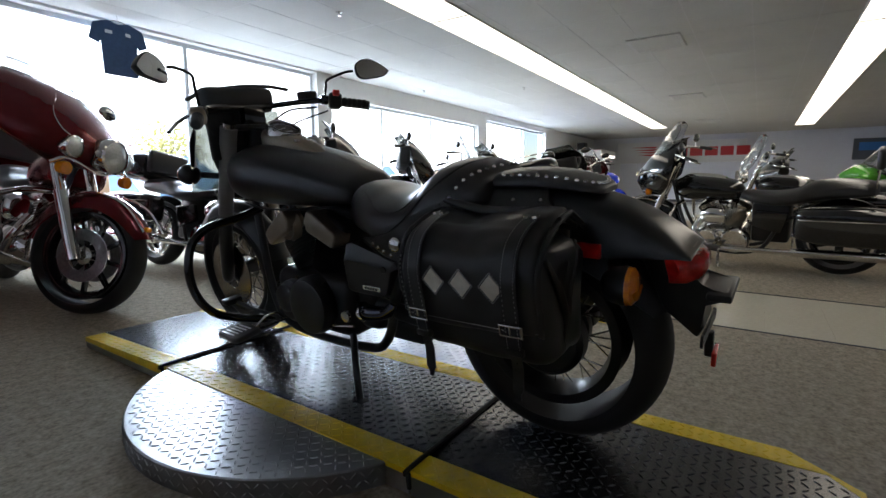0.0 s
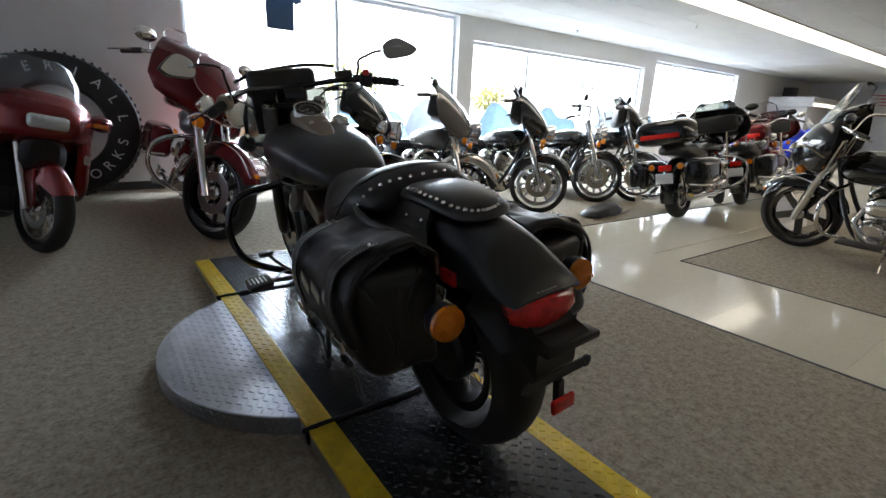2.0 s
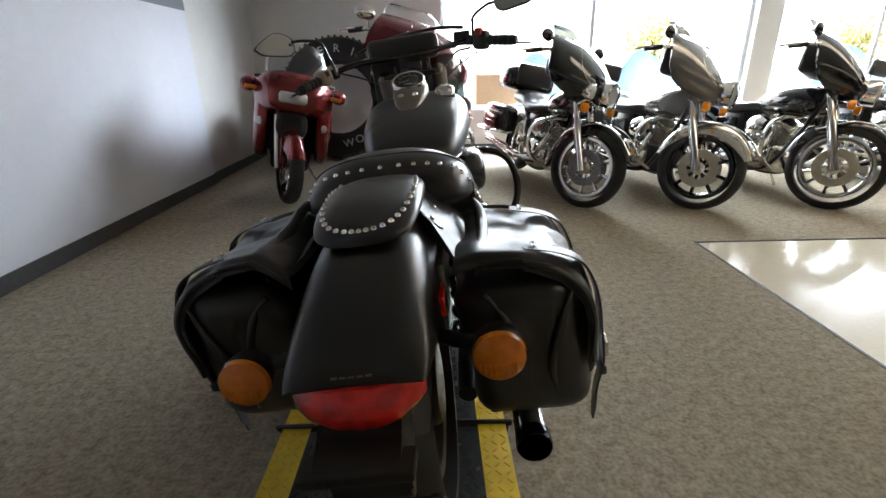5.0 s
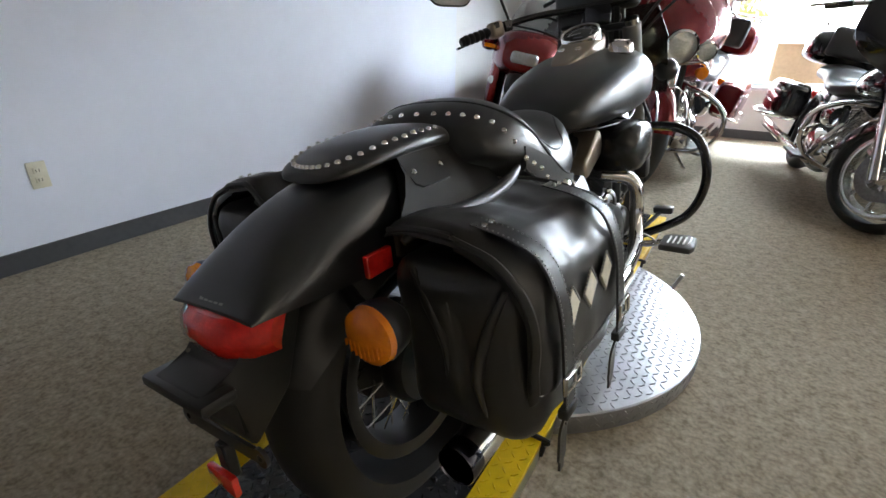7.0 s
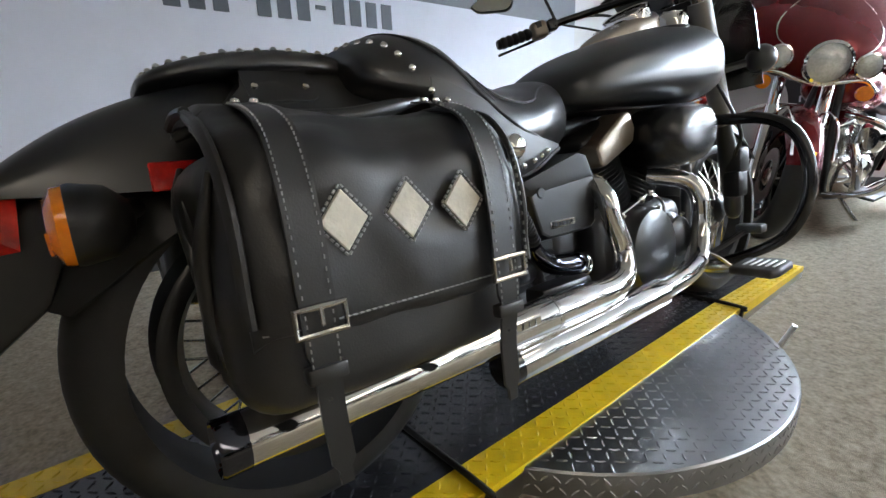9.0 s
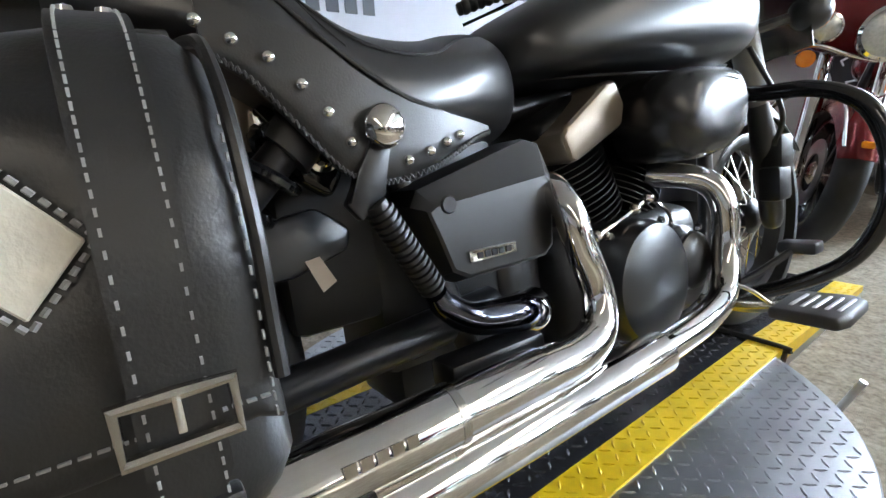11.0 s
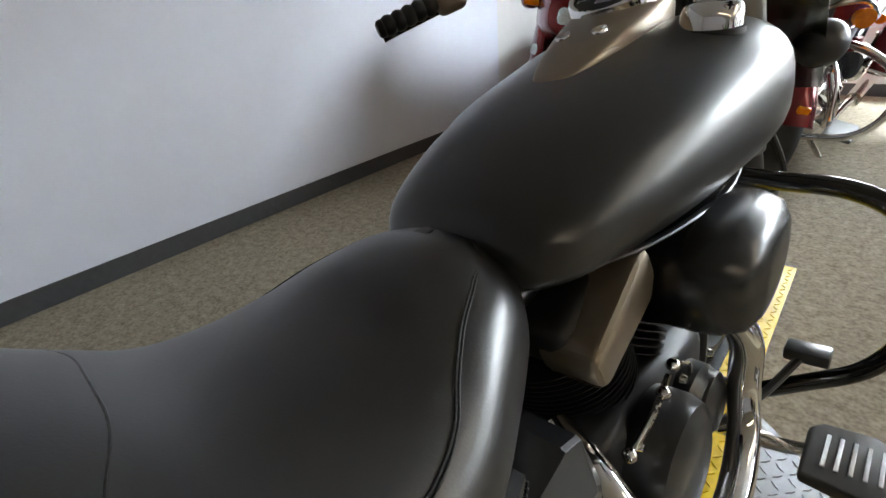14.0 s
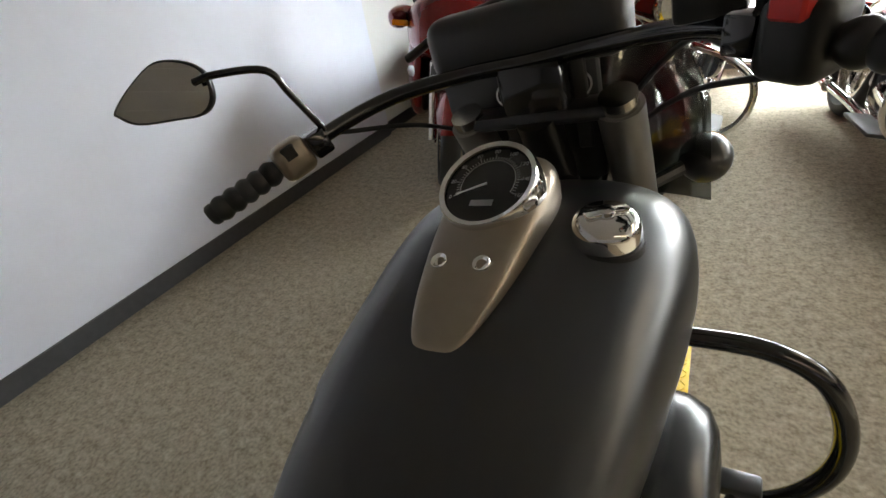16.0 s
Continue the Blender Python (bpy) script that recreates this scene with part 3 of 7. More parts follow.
def ramp():
    root = empty("display_ramp", pose(0, 0, 0), "black tread-plate display ramp with yellow painted edges", "ramp")
    HW, SW = 0.337, 0.085
    panels = (("front_panel", 1.452, 2.225, 0.05), ("middle_panel", 0.172, 1.444, P), ("rear_panel", -0.82, 0.164, P))

    def top(x, y):
        return P if y < 1.452 else P - 0.02 * (y - 1.452) / 0.77

    for name, ya, yb, zend in panels:
        b = B()
        zb = zend if name == "front_panel" else P
        c = 0.15 if name == "rear_panel" else 0.0
        poly = [(-HW + SW, yb), (-HW + SW, ya + c * 0.45), (-HW + SW + c * 0.55, ya), (HW - SW - c * 0.55, ya), (HW - SW, ya + c * 0.45), (HW - SW, yb)]
        va = [b.verts.new((x, y, (P if name != "front_panel" else top(x, y)))) for x, y in poly]
        b.faces.new(va)
        r = bmesh.ops.extrude_face_region(b, geom=b.faces[:])
        for v in [g for g in r["geom"] if isinstance(g, bmesh.types.BMVert)]:
            v.co.z = 0.0
        deck = part(name, b, RAMP_BLACK, root, flat=True)
        lugs((-HW + SW, HW - SW, ya, yb), top, "tread", deck, RAMP_BLACK,
             lambda x, y: y > ya + 0.01 + (max(0, abs(x) - 0.17) if name == "rear_panel" else 0) and y < yb - 0.01)
        for s in (-1, 1):
            b = B()
            if name == "rear_panel":
                pl = [(s * HW, yb), (s * (HW - SW), yb), (s * (HW - SW), ya + 0.068), (s * (HW - SW - 0.083), ya), (s * (HW - 0.13), ya), (s * HW, ya + 0.155)]
            else:
                pl = [(s * HW, yb), (s * (HW - SW), yb), (s * (HW - SW), ya), (s * HW, ya)]
            va = [b.verts.new((x, y, top(x, y) + 0.0015)) for x, y in pl]
            b.faces.new(va)
            r = bmesh.ops.extrude_face_region(b, geom=b.faces[:])
            for v in [g for g in r["geom"] if isinstance(g, bmesh.types.BMVert)]:
                v.co.z = 0.055 if name != "front_panel" else 0.03
            st = part("edge_stripe", b, YELLOW, root, "worn yellow painted tread edge", flat=True)
            xa, xb = sorted((s * HW, s * (HW - SW)))
            lugs((xa, xb, ya, yb), lambda x, y: top(x, y) + 0.0015, "tread", st, YELLOW,
                 lambda x, y: y > ya + 0.01 + (max(0, abs(x) - 0.2) if name == "rear_panel" else 0) and y < yb - 0.01)
            b = B()
            yo = ya + (0.155 if name == "rear_panel" else 0)
            box(b, s * (HW - 0.02), s * (HW - 0.002), yo, yb, 0.0, 0.054 if name != "front_panel" else 0.03)
            part("side_skirt", b, PLATE, root, "bright tread-plate side", flat=True)
    for y in (1.448, 0.168):
        b = B()
        tube(b, [(-HW, y, 0.02), (-HW - 0.004, y, 0.06), (-HW + 0.01, y, P + 0.006), (0, y, P + 0.005), (HW - 0.01, y, P + 0.006), (HW + 0.004, y, 0.06), (HW, y, 0.02)], 0.007, 8)
        part("hinge_strap", b, RUBBER, root, "black rubber hinge strip across the ramp")
    # turntable
    root = empty("turntable", pose(DX, DY, 0), "round bright tread-plate turntable under the ramp", "turntable")
    b = B()
    lathe(b, [(0, 0), (DR, 0), (DR, P - 0.008), (DR - 0.004, P - 0.004), (0, P - 0.004)], Matrix(), 96)
    disc = part("disc", b, PLATE, root, sharp=30)
    lugs((-DR, DR, -DR, DR), lambda x, y: P - 0.004, "tread", disc, PLATE,
         lambda x, y: x * x + y * y < (DR - 0.015) ** 2 and abs(x + DX) > HW + 0.01)
    vs, fs = [], []
    for k in range(170):
        for j in range(2):
            a = 2 * math.pi * (k + 0.5 * j) / 170
            t = radians(45 if (k + j) % 2 else -45)
            e, n = V(-math.sin(a), math.cos(a), 0), V(math.cos(a), math.sin(a), 0)
            c = n * DR + V(0, 0, 0.02 + 0.028 * j)
            u, w = (e * math.cos(t) + V(0, 0, math.sin(t))) * 0.0115, (e * -math.sin(t) + V(0, 0, math.cos(t))) * 0.003
            i = len(vs)
            vs += [tuple(q) for q in (c - u, c - w, c + u, c + w, c - u * 0.6 + n * 0.002, c + u * 0.6 + n * 0.002)]
            fs += [tuple(i + q for q in f) for f in ((0, 1, 4), (1, 5, 4), (1, 2, 5), (2, 3, 5), (3, 4, 5), (3, 0, 4))]
    me = bpy.data.meshes.new("rim_tread")
    me.from_pydata(vs, [], fs)
    me.materials.append(PLATE)
    o = new("rim_tread", me)
    o.parent = disc
    o["kind"] = "stuff"
    b = B()
    cyl(b, (0.505, 0.485, 0.0), (0.545, 0.495, 0.10), 0.008, seg=12)
    tube(b, [(0.50, 0.484, 0.012), (0.44, 0.44, 0.012)], 0.008, 8, smooth=False)
    part("lock_pin", b, ALU, root, "bright metal locking pin")


ramp()


# ---- wheels and other shared parts ----
def tyre_profile(R, w, rim):
    pr = []
    for k in range(13):
        a = radians(-100 + 200 * k / 12)
        h = (R - rim) * 0.5
        pr.append((rim + h + h * math.cos(a), w / 2 * math.sin(a) * (1.0 if abs(math.sin(a)) < 0.99 else 1)))
    return pr


def wheel(parent, name, R, w, rim, m, style, rim_mat, disc_mat, tread=True):
    """A wheel whose axle is the local z axis of m."""
    b = B()
    lathe(b, tyre_profile(R, w, rim - 0.006), m, 64, True)
    ty = part(name, b, RUBBER, parent, "black rubber tyre", sharp=60)
    if tread:
        b = B()
        for k in range(56):
            for s in (-1, 1):
                a = 2 * math.pi * (k + (0.5 if s > 0 else 0)) / 56
                q = m @ pose(0, 0, 0, 0, 0, math.degrees(a))
                box(b, R - 0.008, R + 0.0001, -0.003, 0.003, s * w * 0.05, s * w * 0.26, m=q @ pose(0, 0, 0, s * 25))
        part("tread_block", b, RUBBER, ty, flat=True)
    b = B()
    lathe(b, [(rim - 0.02, -w * 0.33), (rim, -w * 0.36), (rim + 0.008, -w * 0.34), (rim - 0.004, -w * 0.2), (rim - 0.022, 0), (rim - 0.004, w * 0.2), (rim + 0.008, w * 0.34), (rim, w * 0.36), (rim - 0.02, w * 0.33), (rim - 0.036, 0.0)], m, 56, True)
    part("rim", b, rim_mat, ty)
    b = B()
    if style == "wire":
        for k in range(36):
            s = 1 if k % 2 else -1
            a0 = 2 * math.pi * k / 36
            a1 = a0 + (0.5 if (k // 2) % 2 else -0.5)
            p = m @ V(0.05 * math.cos(a1), 0.05 * math.sin(a1), s * 0.042)
            q = m @ V((rim - 0.025) * math.cos(a0), (rim - 0.025) * math.sin(a0), 0)
            tube(b, [p, q], 0.0022, 6, smooth=False, cap=False)
    else:
        n = {"cast": 9, "five": 5, "slot": 12}[style]
        for k in range(n):
            q = m @ pose(0, 0, 0, 0, 0, 360 * k / n)
            box(b, 0.03, rim - 0.02, -0.012 if n > 6 else -0.03, 0.012 if n > 6 else 0.03, -0.014, 0.014, 0.004, 1, m=q)
    part("spokes", b, rim_mat if style != "wire" else CHROME_DULL, ty, "wire spokes" if style == "wire" else "cast spokes")
    b = B()
    lathe(b, [(0, -0.06), (0.03, -0.06), (0.05, -0.045), (0.045, 0), (0.05, 0.045), (0.03, 0.06), (0, 0.06)], m, 24)
    part("hub", b, CHROME_DULL if style != "wire" else FRAME_BLACK, ty)
    if disc_mat:
        for s in (-1, 1):
            b = B()
            z = s * w * 0.42
            lathe(b, [(0.085, z - 0.003), (rim * 0.62, z - 0.003), (rim * 0.62, z + 0.003), (0.085, z + 0.003)], m, 40, True)
            part("brake_disc", b, disc_mat, ty)
    return ty


AX = Matrix(((0, 0, 1, 0), (0, 1, 0, 0), (-1, 0, 0, 0), (0, 0, 0, 1)))  # local z along the world's x


def fender_arc(bm, cx, cy, cz, R, hw, a0, a1, depth=0.05, seg=18, th=0.004):
    """A mudguard round an axle at (cy, cz), from angle a0 to a1 (degrees, 0 forward, 90 up)."""
    rs = []
    for k in range(seg + 1):
        a = radians(a0 + (a1 - a0) * k / seg)
        fade = math.sin(math.pi * k / seg) ** 0.35 if 0 < k < seg else 0.35
        prof = []
        for j in range(9):
            u = -1 + 2 * j / 8
            r = R - depth * fade * abs(u) ** 3
            prof.append((hw * u * (0.8 + 0.2 * fade), r))
        inner = [(x * 0.96, r - th) for x, r in prof[::-1]]
        rs.append([V(cx + x, cy + r * math.cos(a), cz + r * math.sin(a)) for x, r in prof + inner])
    rings(bm, rs)


# ---- the black cruiser on the ramp ----
BIKE = pose(0.109, -0.07, P, 0, -7.3, -2.65)


def mirrored(pts):
    return [(-p[0], *p[1:]) for p in pts]


def cruiser():
    root = empty("cruiser_motorcycle", BIKE, "matte black cruiser motorcycle leaning on its side stand on the ramp", "motorcycle")

    def add(name, b, m, label="", parent=None, **k):
        return part(name, b, m, parent or root, label, **k)

    # wheels
    wheel(root, "rear_wheel", 0.327, 0.165, 0.205, Matrix.Translation((0, 0, 0.327)) @ AX, "wire", FRAME_BLACK, None, False)
    wheel(root, "front_wheel", 0.322, 0.115, 0.228, Matrix.Translation((0, 1.64, 0.322)) @ AX, "wire", FRAME_BLACK, None, False)
    b = B()
    lathe(b, [(0.07, -0.075), (0.16, -0.075), (0.16, -0.069), (0.07, -0.069)], Matrix.Translation((0, 1.64, 0.322)) @ AX, 40, True)
    add("brake_disc", b, CHROME_DULL)
    b = B()
    lathe(b, [(0, -0.085), (0.10, -0.085), (0.115, -0.07), (0.115, -0.03), (0, -0.03)], Matrix.Translation((0, 0, 0.327)) @ AX, 32)
    lathe(b, [(0, 0.075), (0.085, 0.075), (0.095, 0.06), (0.095, 0.03), (0, 0.03)], Matrix.Translation((0, 0, 0.327)) @ AX, 32)
    add("brake_drum", b, BLACK_ENGINE)
    # rear mudguard
    b = B()
    prof = [(0.36, 0.70, 0.58, 0.108), (0.22, 0.745, 0.585, 0.114), (0.08, 0.762, 0.59, 0.118), (-0.06, 0.755, 0.59, 0.121), (-0.16, 0.734, 0.593, 0.121), (-0.24, 0.703, 0.597, 0.119), (-0.30, 0.668, 0.60, 0.115), (-0.345, 0.633, 0.602, 0.109), (-0.370, 0.608, 0.600, 0.102)]
    fine = catmull([V(p[0], p[1], p[2]) for p in prof], 5)
    hw = catmull([V(p[3], 0, 0) for p in prof], 5)
    rs = []
    for f, h in zip(fine, hw):
        ring = []
        for k in range(25):
            a = math.pi * k / 24
            c, s = math.cos(a), math.sin(a)
            ring.append(V(h.x * math.copysign(abs(c) ** (2 / 3.0), c), f.x, f.z + (f.y - f.z) * abs(s) ** (2 / 2.5)))
        inner = [V(v.x * 0.955, v.y, max(f.z, v.z - 0.005)) for v in ring[::-1]]
        rs.append(ring + inner)
    rings(b, rs)
    add("rear_mudguard", b, BLACK_SATIN, "satin black rear mudguard")
    b = B()
    fender_arc(b, 0, 0, 0.327, 0.352, 0.095, 55, 158, 0.10)
    add("inner_mudguard", b, PLASTIC)
    # emblem on the mudguard as plain small bars
    b = B()
    for k in range(5):
        box(b, -0.030 + 0.0125 * k, -0.0205 + 0.0125 * k, -0.0006, 0.0006, -0.0028, 0.0028, m=pose(0, -0.362, 0.6155, -46))
    add("emblem", b, FORK_GREY, "small grey emblem bars", flat=True)
    # tail lamp
    b = B()
    rs = []
    for u in (-1, -0.92, -0.7, -0.35, 0, 0.35, 0.7, 0.92, 1):
        yb = -0.394 + 0.050 * abs(u) ** 3.6
        zt = 0.604 - 0.003 * abs(u)
        zb = 0.530 + 0.008 * abs(u) ** 2
        xt, xm, xb = 0.102 * u, 0.100 * u, 0.084 * u
        rs.append([V(xt, yb + 0.014, zt), V(xt, yb + 0.003, zt - 0.010), V(xm, yb - 0.004, zt - 0.032), V(xb * 1.08, yb + 0.006, zb + 0.012), V(xb, yb + 0.02, zb), V(xb, max(yb + 0.021, -0.325), zb + 0.01), V(xt, max(yb + 0.015, -0.315), zt)])
    rings(b, rs)
    add("tail_lamp", b, RED_LENS, "red wrap-round tail lamp lens")
    b = B()
    prism(b, [(-0.335, 0.60), (-0.385, 0.528), (-0.445, 0.523), (-0.452, 0.503), (-0.39, 0.492), (-0.40, 0.43), (-0.385, 0.40), (-0.31, 0.46), (-0.25, 0.60)], "x", -0.062, 0.062, 0.008, 2)
    add("plate_bracket", b, PLASTIC, "black tail bracket with plate light")
    b = B()
    box(b, -0.082, 0.082, -0.452, -0.40, 0.503, 0.522, 0.006, 2)
    add("plate_light", b, PLASTIC)
    b = B()
    box(b, -0.09, 0.09, -0.404, -0.398, 0.395, 0.425, 0.003, 1)
    for s in (-1, 1):
        lathe(b, [(0.006, -0.003), (0.016, -0.003), (0.016, 0.003), (0.006, 0.003)], pose(s * 0.095, -0.401, 0.41, 90), 16, True)
    add("plate_holder", b, FRAME_BLACK)
    b = B()
    box(b, -0.035, 0.035, -0.425, -0.413, 0.322, 0.358, 0.004, 2)
    rr = add("rear_reflector", b, RED_LENS, "red rear reflector")
    b = B()
    box(b, -0.012, 0.012, -0.414, -0.395, 0.335, 0.40, 0.003, 1)
    part("bracket", b, FRAME_BLACK, rr)
    for s in (-1, 1):
        b = B()
        box(b, s * 0.119, s * 0.130, -0.178, -0.118, 0.592, 0.63, 0.002, 1)
        add("side_reflector", b, RED_LENS, "red side reflector")
        # turn signals
        sx = s * 0.212
        b = B()
        lathe(b, [(0, -0.055), (0.022, -0.05), (0.04, -0.03), (0.045, 0.0), (0.044, 0.006), (0.0, 0.006)], pose(sx, -0.262, 0.563, 90), 28)
        sg = add("rear_signal", b, PLASTIC, "black signal housing with amber lens")
        b = B()
        lathe(b, [(0.044, 0.006), (0.042, 0.016), (0.03, 0.024), (0.0, 0.027)], pose(sx, -0.262, 0.563, 90), 28)
        part("amber_lens", b, AMBER, sg, "orange signal lens")
        b = B()
        for k in range(9):
            q = -0.032 + 0.008 * k
            h = math.sqrt(max(0.0, 0.036 ** 2 - q * q))
            box(b, sx + q - 0.001, sx + q + 0.001, -0.2885, -0.285, 0.563 - h * 0.8, 0.563 - 0.004)
        part("lens_rib", b, AMBER, sg, flat=True)
        b = B()
        tube(b, [(s * 0.10, -0.20, 0.575), (s * 0.15, -0.225, 0.57), (s * 0.20, -0.235, 0.565)], 0.014, 10)
        part("stalk", b, PLASTIC, sg)
        # shocks and swing arm
        b = B()
        prism(b, [(0.295, 0.625), (0.35, 0.62), (0.372, 0.565), (0.352, 0.535), (0.315, 0.56)], "x", s * 0.135, s * 0.160, 0.012, 3)
        mt = add("shock_mount", b, BLACK_GLOSS, "gloss black shock mount")
        b = B()
        lathe(b, [(0, 0.014), (0.009, 0.013), (0.011, 0.008), (0.013, 0.004), (0.019, 0.002), (0.019, -0.006), (0, -0.006)], pose(s * 0.166, 0.344, 0.586, 0, 90 * s, 0), 20)
        part("mount_bolt", b, CHROME, mt, "chrome dome nut")
        b = B()
        prism(b, [(0.24, 0.45), (0.27, 0.52), (0.335, 0.53), (0.375, 0.50), (0.37, 0.475), (0.30, 0.452)], "x", s * 0.128, s * 0.140, 0.008, 2)
        add("frame_gusset", b, BLACK_SATIN, "satin black frame gusset")
        b = B()
        prism(b, [(0.312, 0.470), (0.330, 0.473), (0.346, 0.440), (0.328, 0.430)], "x", s * 0.141, s * 0.1425)
        add("metal_tag", b, BRONZE, "small blank metal tag")
        b = B()
        tube(b, [(s * 0.135, -0.02, 0.30), (s * 0.14, 0.3, 0.33), (s * 0.11, 0.6, 0.34)], [0.022, 0.026, 0.03], 12)
        add("swing_arm", b, FRAME_BLACK)
        b = B()
        cyl(b, (s * 0.15, 0.06, 0.36), (s * 0.165, 0.32, 0.61), 0.02)
        cyl(b, (s * 0.163, 0.30, 0.592), (s * 0.167, 0.345, 0.635), 0.034)
        sh = add("shock_absorber", b, FRAME_BLACK)
        b = B()
        pts = []
        A, Z = V(s * 0.151, 0.08, 0.385), V(s * 0.163, 0.305, 0.595)
        d = (Z - A).normalized()
        u = d.orthogonal().normalized()
        w = d.cross(u)
        for k in range(97):
            a = k / 96 * 2 * math.pi * 7
            pts.append(A.lerp(Z, k / 96) + (u * math.cos(a) + w * math.sin(a)) * 0.034)
        tube(b, pts, 0.0075, 8, smooth=False)
        part("spring", b, BLACK_GLOSS, sh, "gloss black coil spring")
        # fender strut
        b = B()
        box(b, s * 0.117, s * 0.131, -0.10, 0.335, 0.60, 0.66, 0.005, 2)
        add("mudguard_strut", b, BRONZE, "grey metal mudguard strut")
        b = B()
        lathe(b, [(0, 0.012), (0.012, 0.012), (0.014, 0.004), (0.014, 0), (0, 0)], pose(s * 0.168, 0.285, 0.628, 0, 90 * s, 0), 6)
        add("bolt", b, CHROME)
    # frame tubes
    b = B()
    for s in (-1, 1):
        tube(b, [(s * 0.05, 1.36, 0.86), (s * 0.09, 1.3, 0.62), (s * 0.11, 1.24, 0.28), (s * 0.12, 1.1, 0.17), (s * 0.13, 0.7, 0.17), (s * 0.14, 0.55, 0.24), (s * 0.12, 0.48, 0.5), (s * 0.09, 0.40, 0.66)], 0.017, 10)
        tube(b, [(s * 0.03, 1.36, 0.88), (s * 0.035, 1.0, 0.70), (s * 0.05, 0.62, 0.63), (s * 0.10, 0.3, 0.62)], 0.02, 10)
    add("frame", b, FRAME_BLACK, "black tubular frame")
    b = B()
    box(b, -0.09, 0.09, 0.42, 0.66, 0.27, 0.60, 0.02, 2)
    box(b, -0.08, 0.08, 0.44, 0.62, 0.20, 0.28, 0.02, 2)
    add("battery_case", b, PLASTIC)
    # engine
    b = B()
    box(b, -0.15, 0.15, 0.72, 1.16, 0.19, 0.43, 0.045, 3)
    box(b, -0.10, 0.10, 0.62, 0.80, 0.22, 0.44, 0.04, 3)
    eng = add("crankcase", b, BLACK_ENGINE, "black engine crankcase")
    for s in (-1, 1):
        b = B()
        lathe(b, [(0, 0.045), (0.075, 0.045), (0.10, 0.035), (0.108, 0.012), (0.108, -0.03), (0, -0.03)], pose(s * 0.17, 0.90, 0.315, 0, 90 * s, 0) @ Matrix.Diagonal((1.05, 1.0, 1, 1)), 40)
        cv = part("clutch_cover", b, BLACK_SATIN, eng, "satin black engine cover")
        b = B()
        lathe(b, [(0, 0.04), (0.04, 0.04), (0.056, 0.03), (0.06, 0.01), (0.06, -0.04), (0, -0.04)], pose(s * 0.165, 1.045, 0.325, 0, 90 * s, 0), 32)
        lathe(b, [(0, 0.03), (0.07, 0.03), (0.085, 0.015), (0.088, -0.03), (0, -0.03)], pose(s * 0.16, 1.03, 0.31, 0, 90 * s, 0), 32)
        part("side_cover_round", b, BLACK_SATIN, eng)
        for yy, zz in ((0.825, 0.41), (0.98, 0.415), (1.11, 0.38), (1.12, 0.27), (0.80, 0.25)):
            b = B()
            lathe(b, [(0, 0.008), (0.006, 0.008), (0.008, 0.0), (0, 0)], pose(s * 0.166, yy, zz, 0, 90 * s, 0), 12)
            part("cover_bolt", b, CHROME_DULL, eng)
    for base, topp in (((0, 0.915, 0.40), (0, 0.80, 0.67)), ((0, 0.985, 0.40), (0, 1.13, 0.66))):
        A, Z = Vector(base), Vector(topp)
        d = (Z - A).normalized()
        q = d.to_track_quat("Z", "X").to_matrix().to_4x4()
        b = B()
        lathe(b, [(0, 0), (0.075, 0), (0.075, 0.24), (0, 0.24)], Matrix.Translation(A) @ q, 32)
        cy_ = part("cylinder", b, BLACK_ENGINE, eng)
        for k in range(12):
            b = B()
            mm = Matrix.Translation(A + d * (0.035 + 0.0125 * k)) @ q
            lathe(b, [(0.07, -0.0016), (0.112, -0.001), (0.112, 0.001), (0.07, 0.0016)], mm @ Matrix.Diagonal((1.0, 1.12, 1, 1)), 36, True)
            part("cooling_fin", b, BLACK_ENGINE, cy_)
        hd = Matrix.Translation(A + d * 0.225) @ q
        b = B()
        box(b, -0.078, 0.078, -0.118, 0.118, -0.04, 0.04, 0.025, 3, m=hd)
        part("cylinder_head", b, BLACK_ENGINE, cy_)
        for s in (-1, 1):
            b = B()
            lean = 1 if topp[1] < base[1] else -1
            e_ = V(0, d.z, -d.y)
            prism(b, [(lean * a, c) for a, c in ((-0.084, -0.034), (-0.072, -0.045), (0.068, -0.045), (0.092, -0.014), (0.088, 0.036), (0.062, 0.040), (-0.066, 0.020), (-0.082, 0.008))], "x", s * 0.070, s * 0.157, 0.013, 3)
            C0 = A + d * 0.228
            bmesh.ops.transform(b, matrix=Matrix(((1, 0, 0, 0), (0, e_.y, d.y, C0.y), (0, e_.z, d.z, C0.z), (0, 0, 0, 1))), verts=b.verts)
            part("head_cover", b, BRONZE, cy_, "bronze-grey metal cylinder head cover", sharp=25)
    # chrome links on the case
    b = B()
    tube(b, [(0.165, 0.80, 0.415), (0.17, 0.86, 0.435), (0.165, 0.93, 0.455)], 0.005, 8)
    for p in ((0.165, 0.80, 0.415), (0.17, 0.90, 0.447), (0.165, 0.95, 0.46)):
        ball(b, p, 0.011, 10)
    tube(b, [(0.16, 0.95, 0.46), (0.17, 1.0, 0.43), (0.165, 1.02, 0.39)], 0.004, 8)
    add("linkage", b, CHROME, "chrome linkage rods")
    # air cleaner
    b = B()
    rs = []
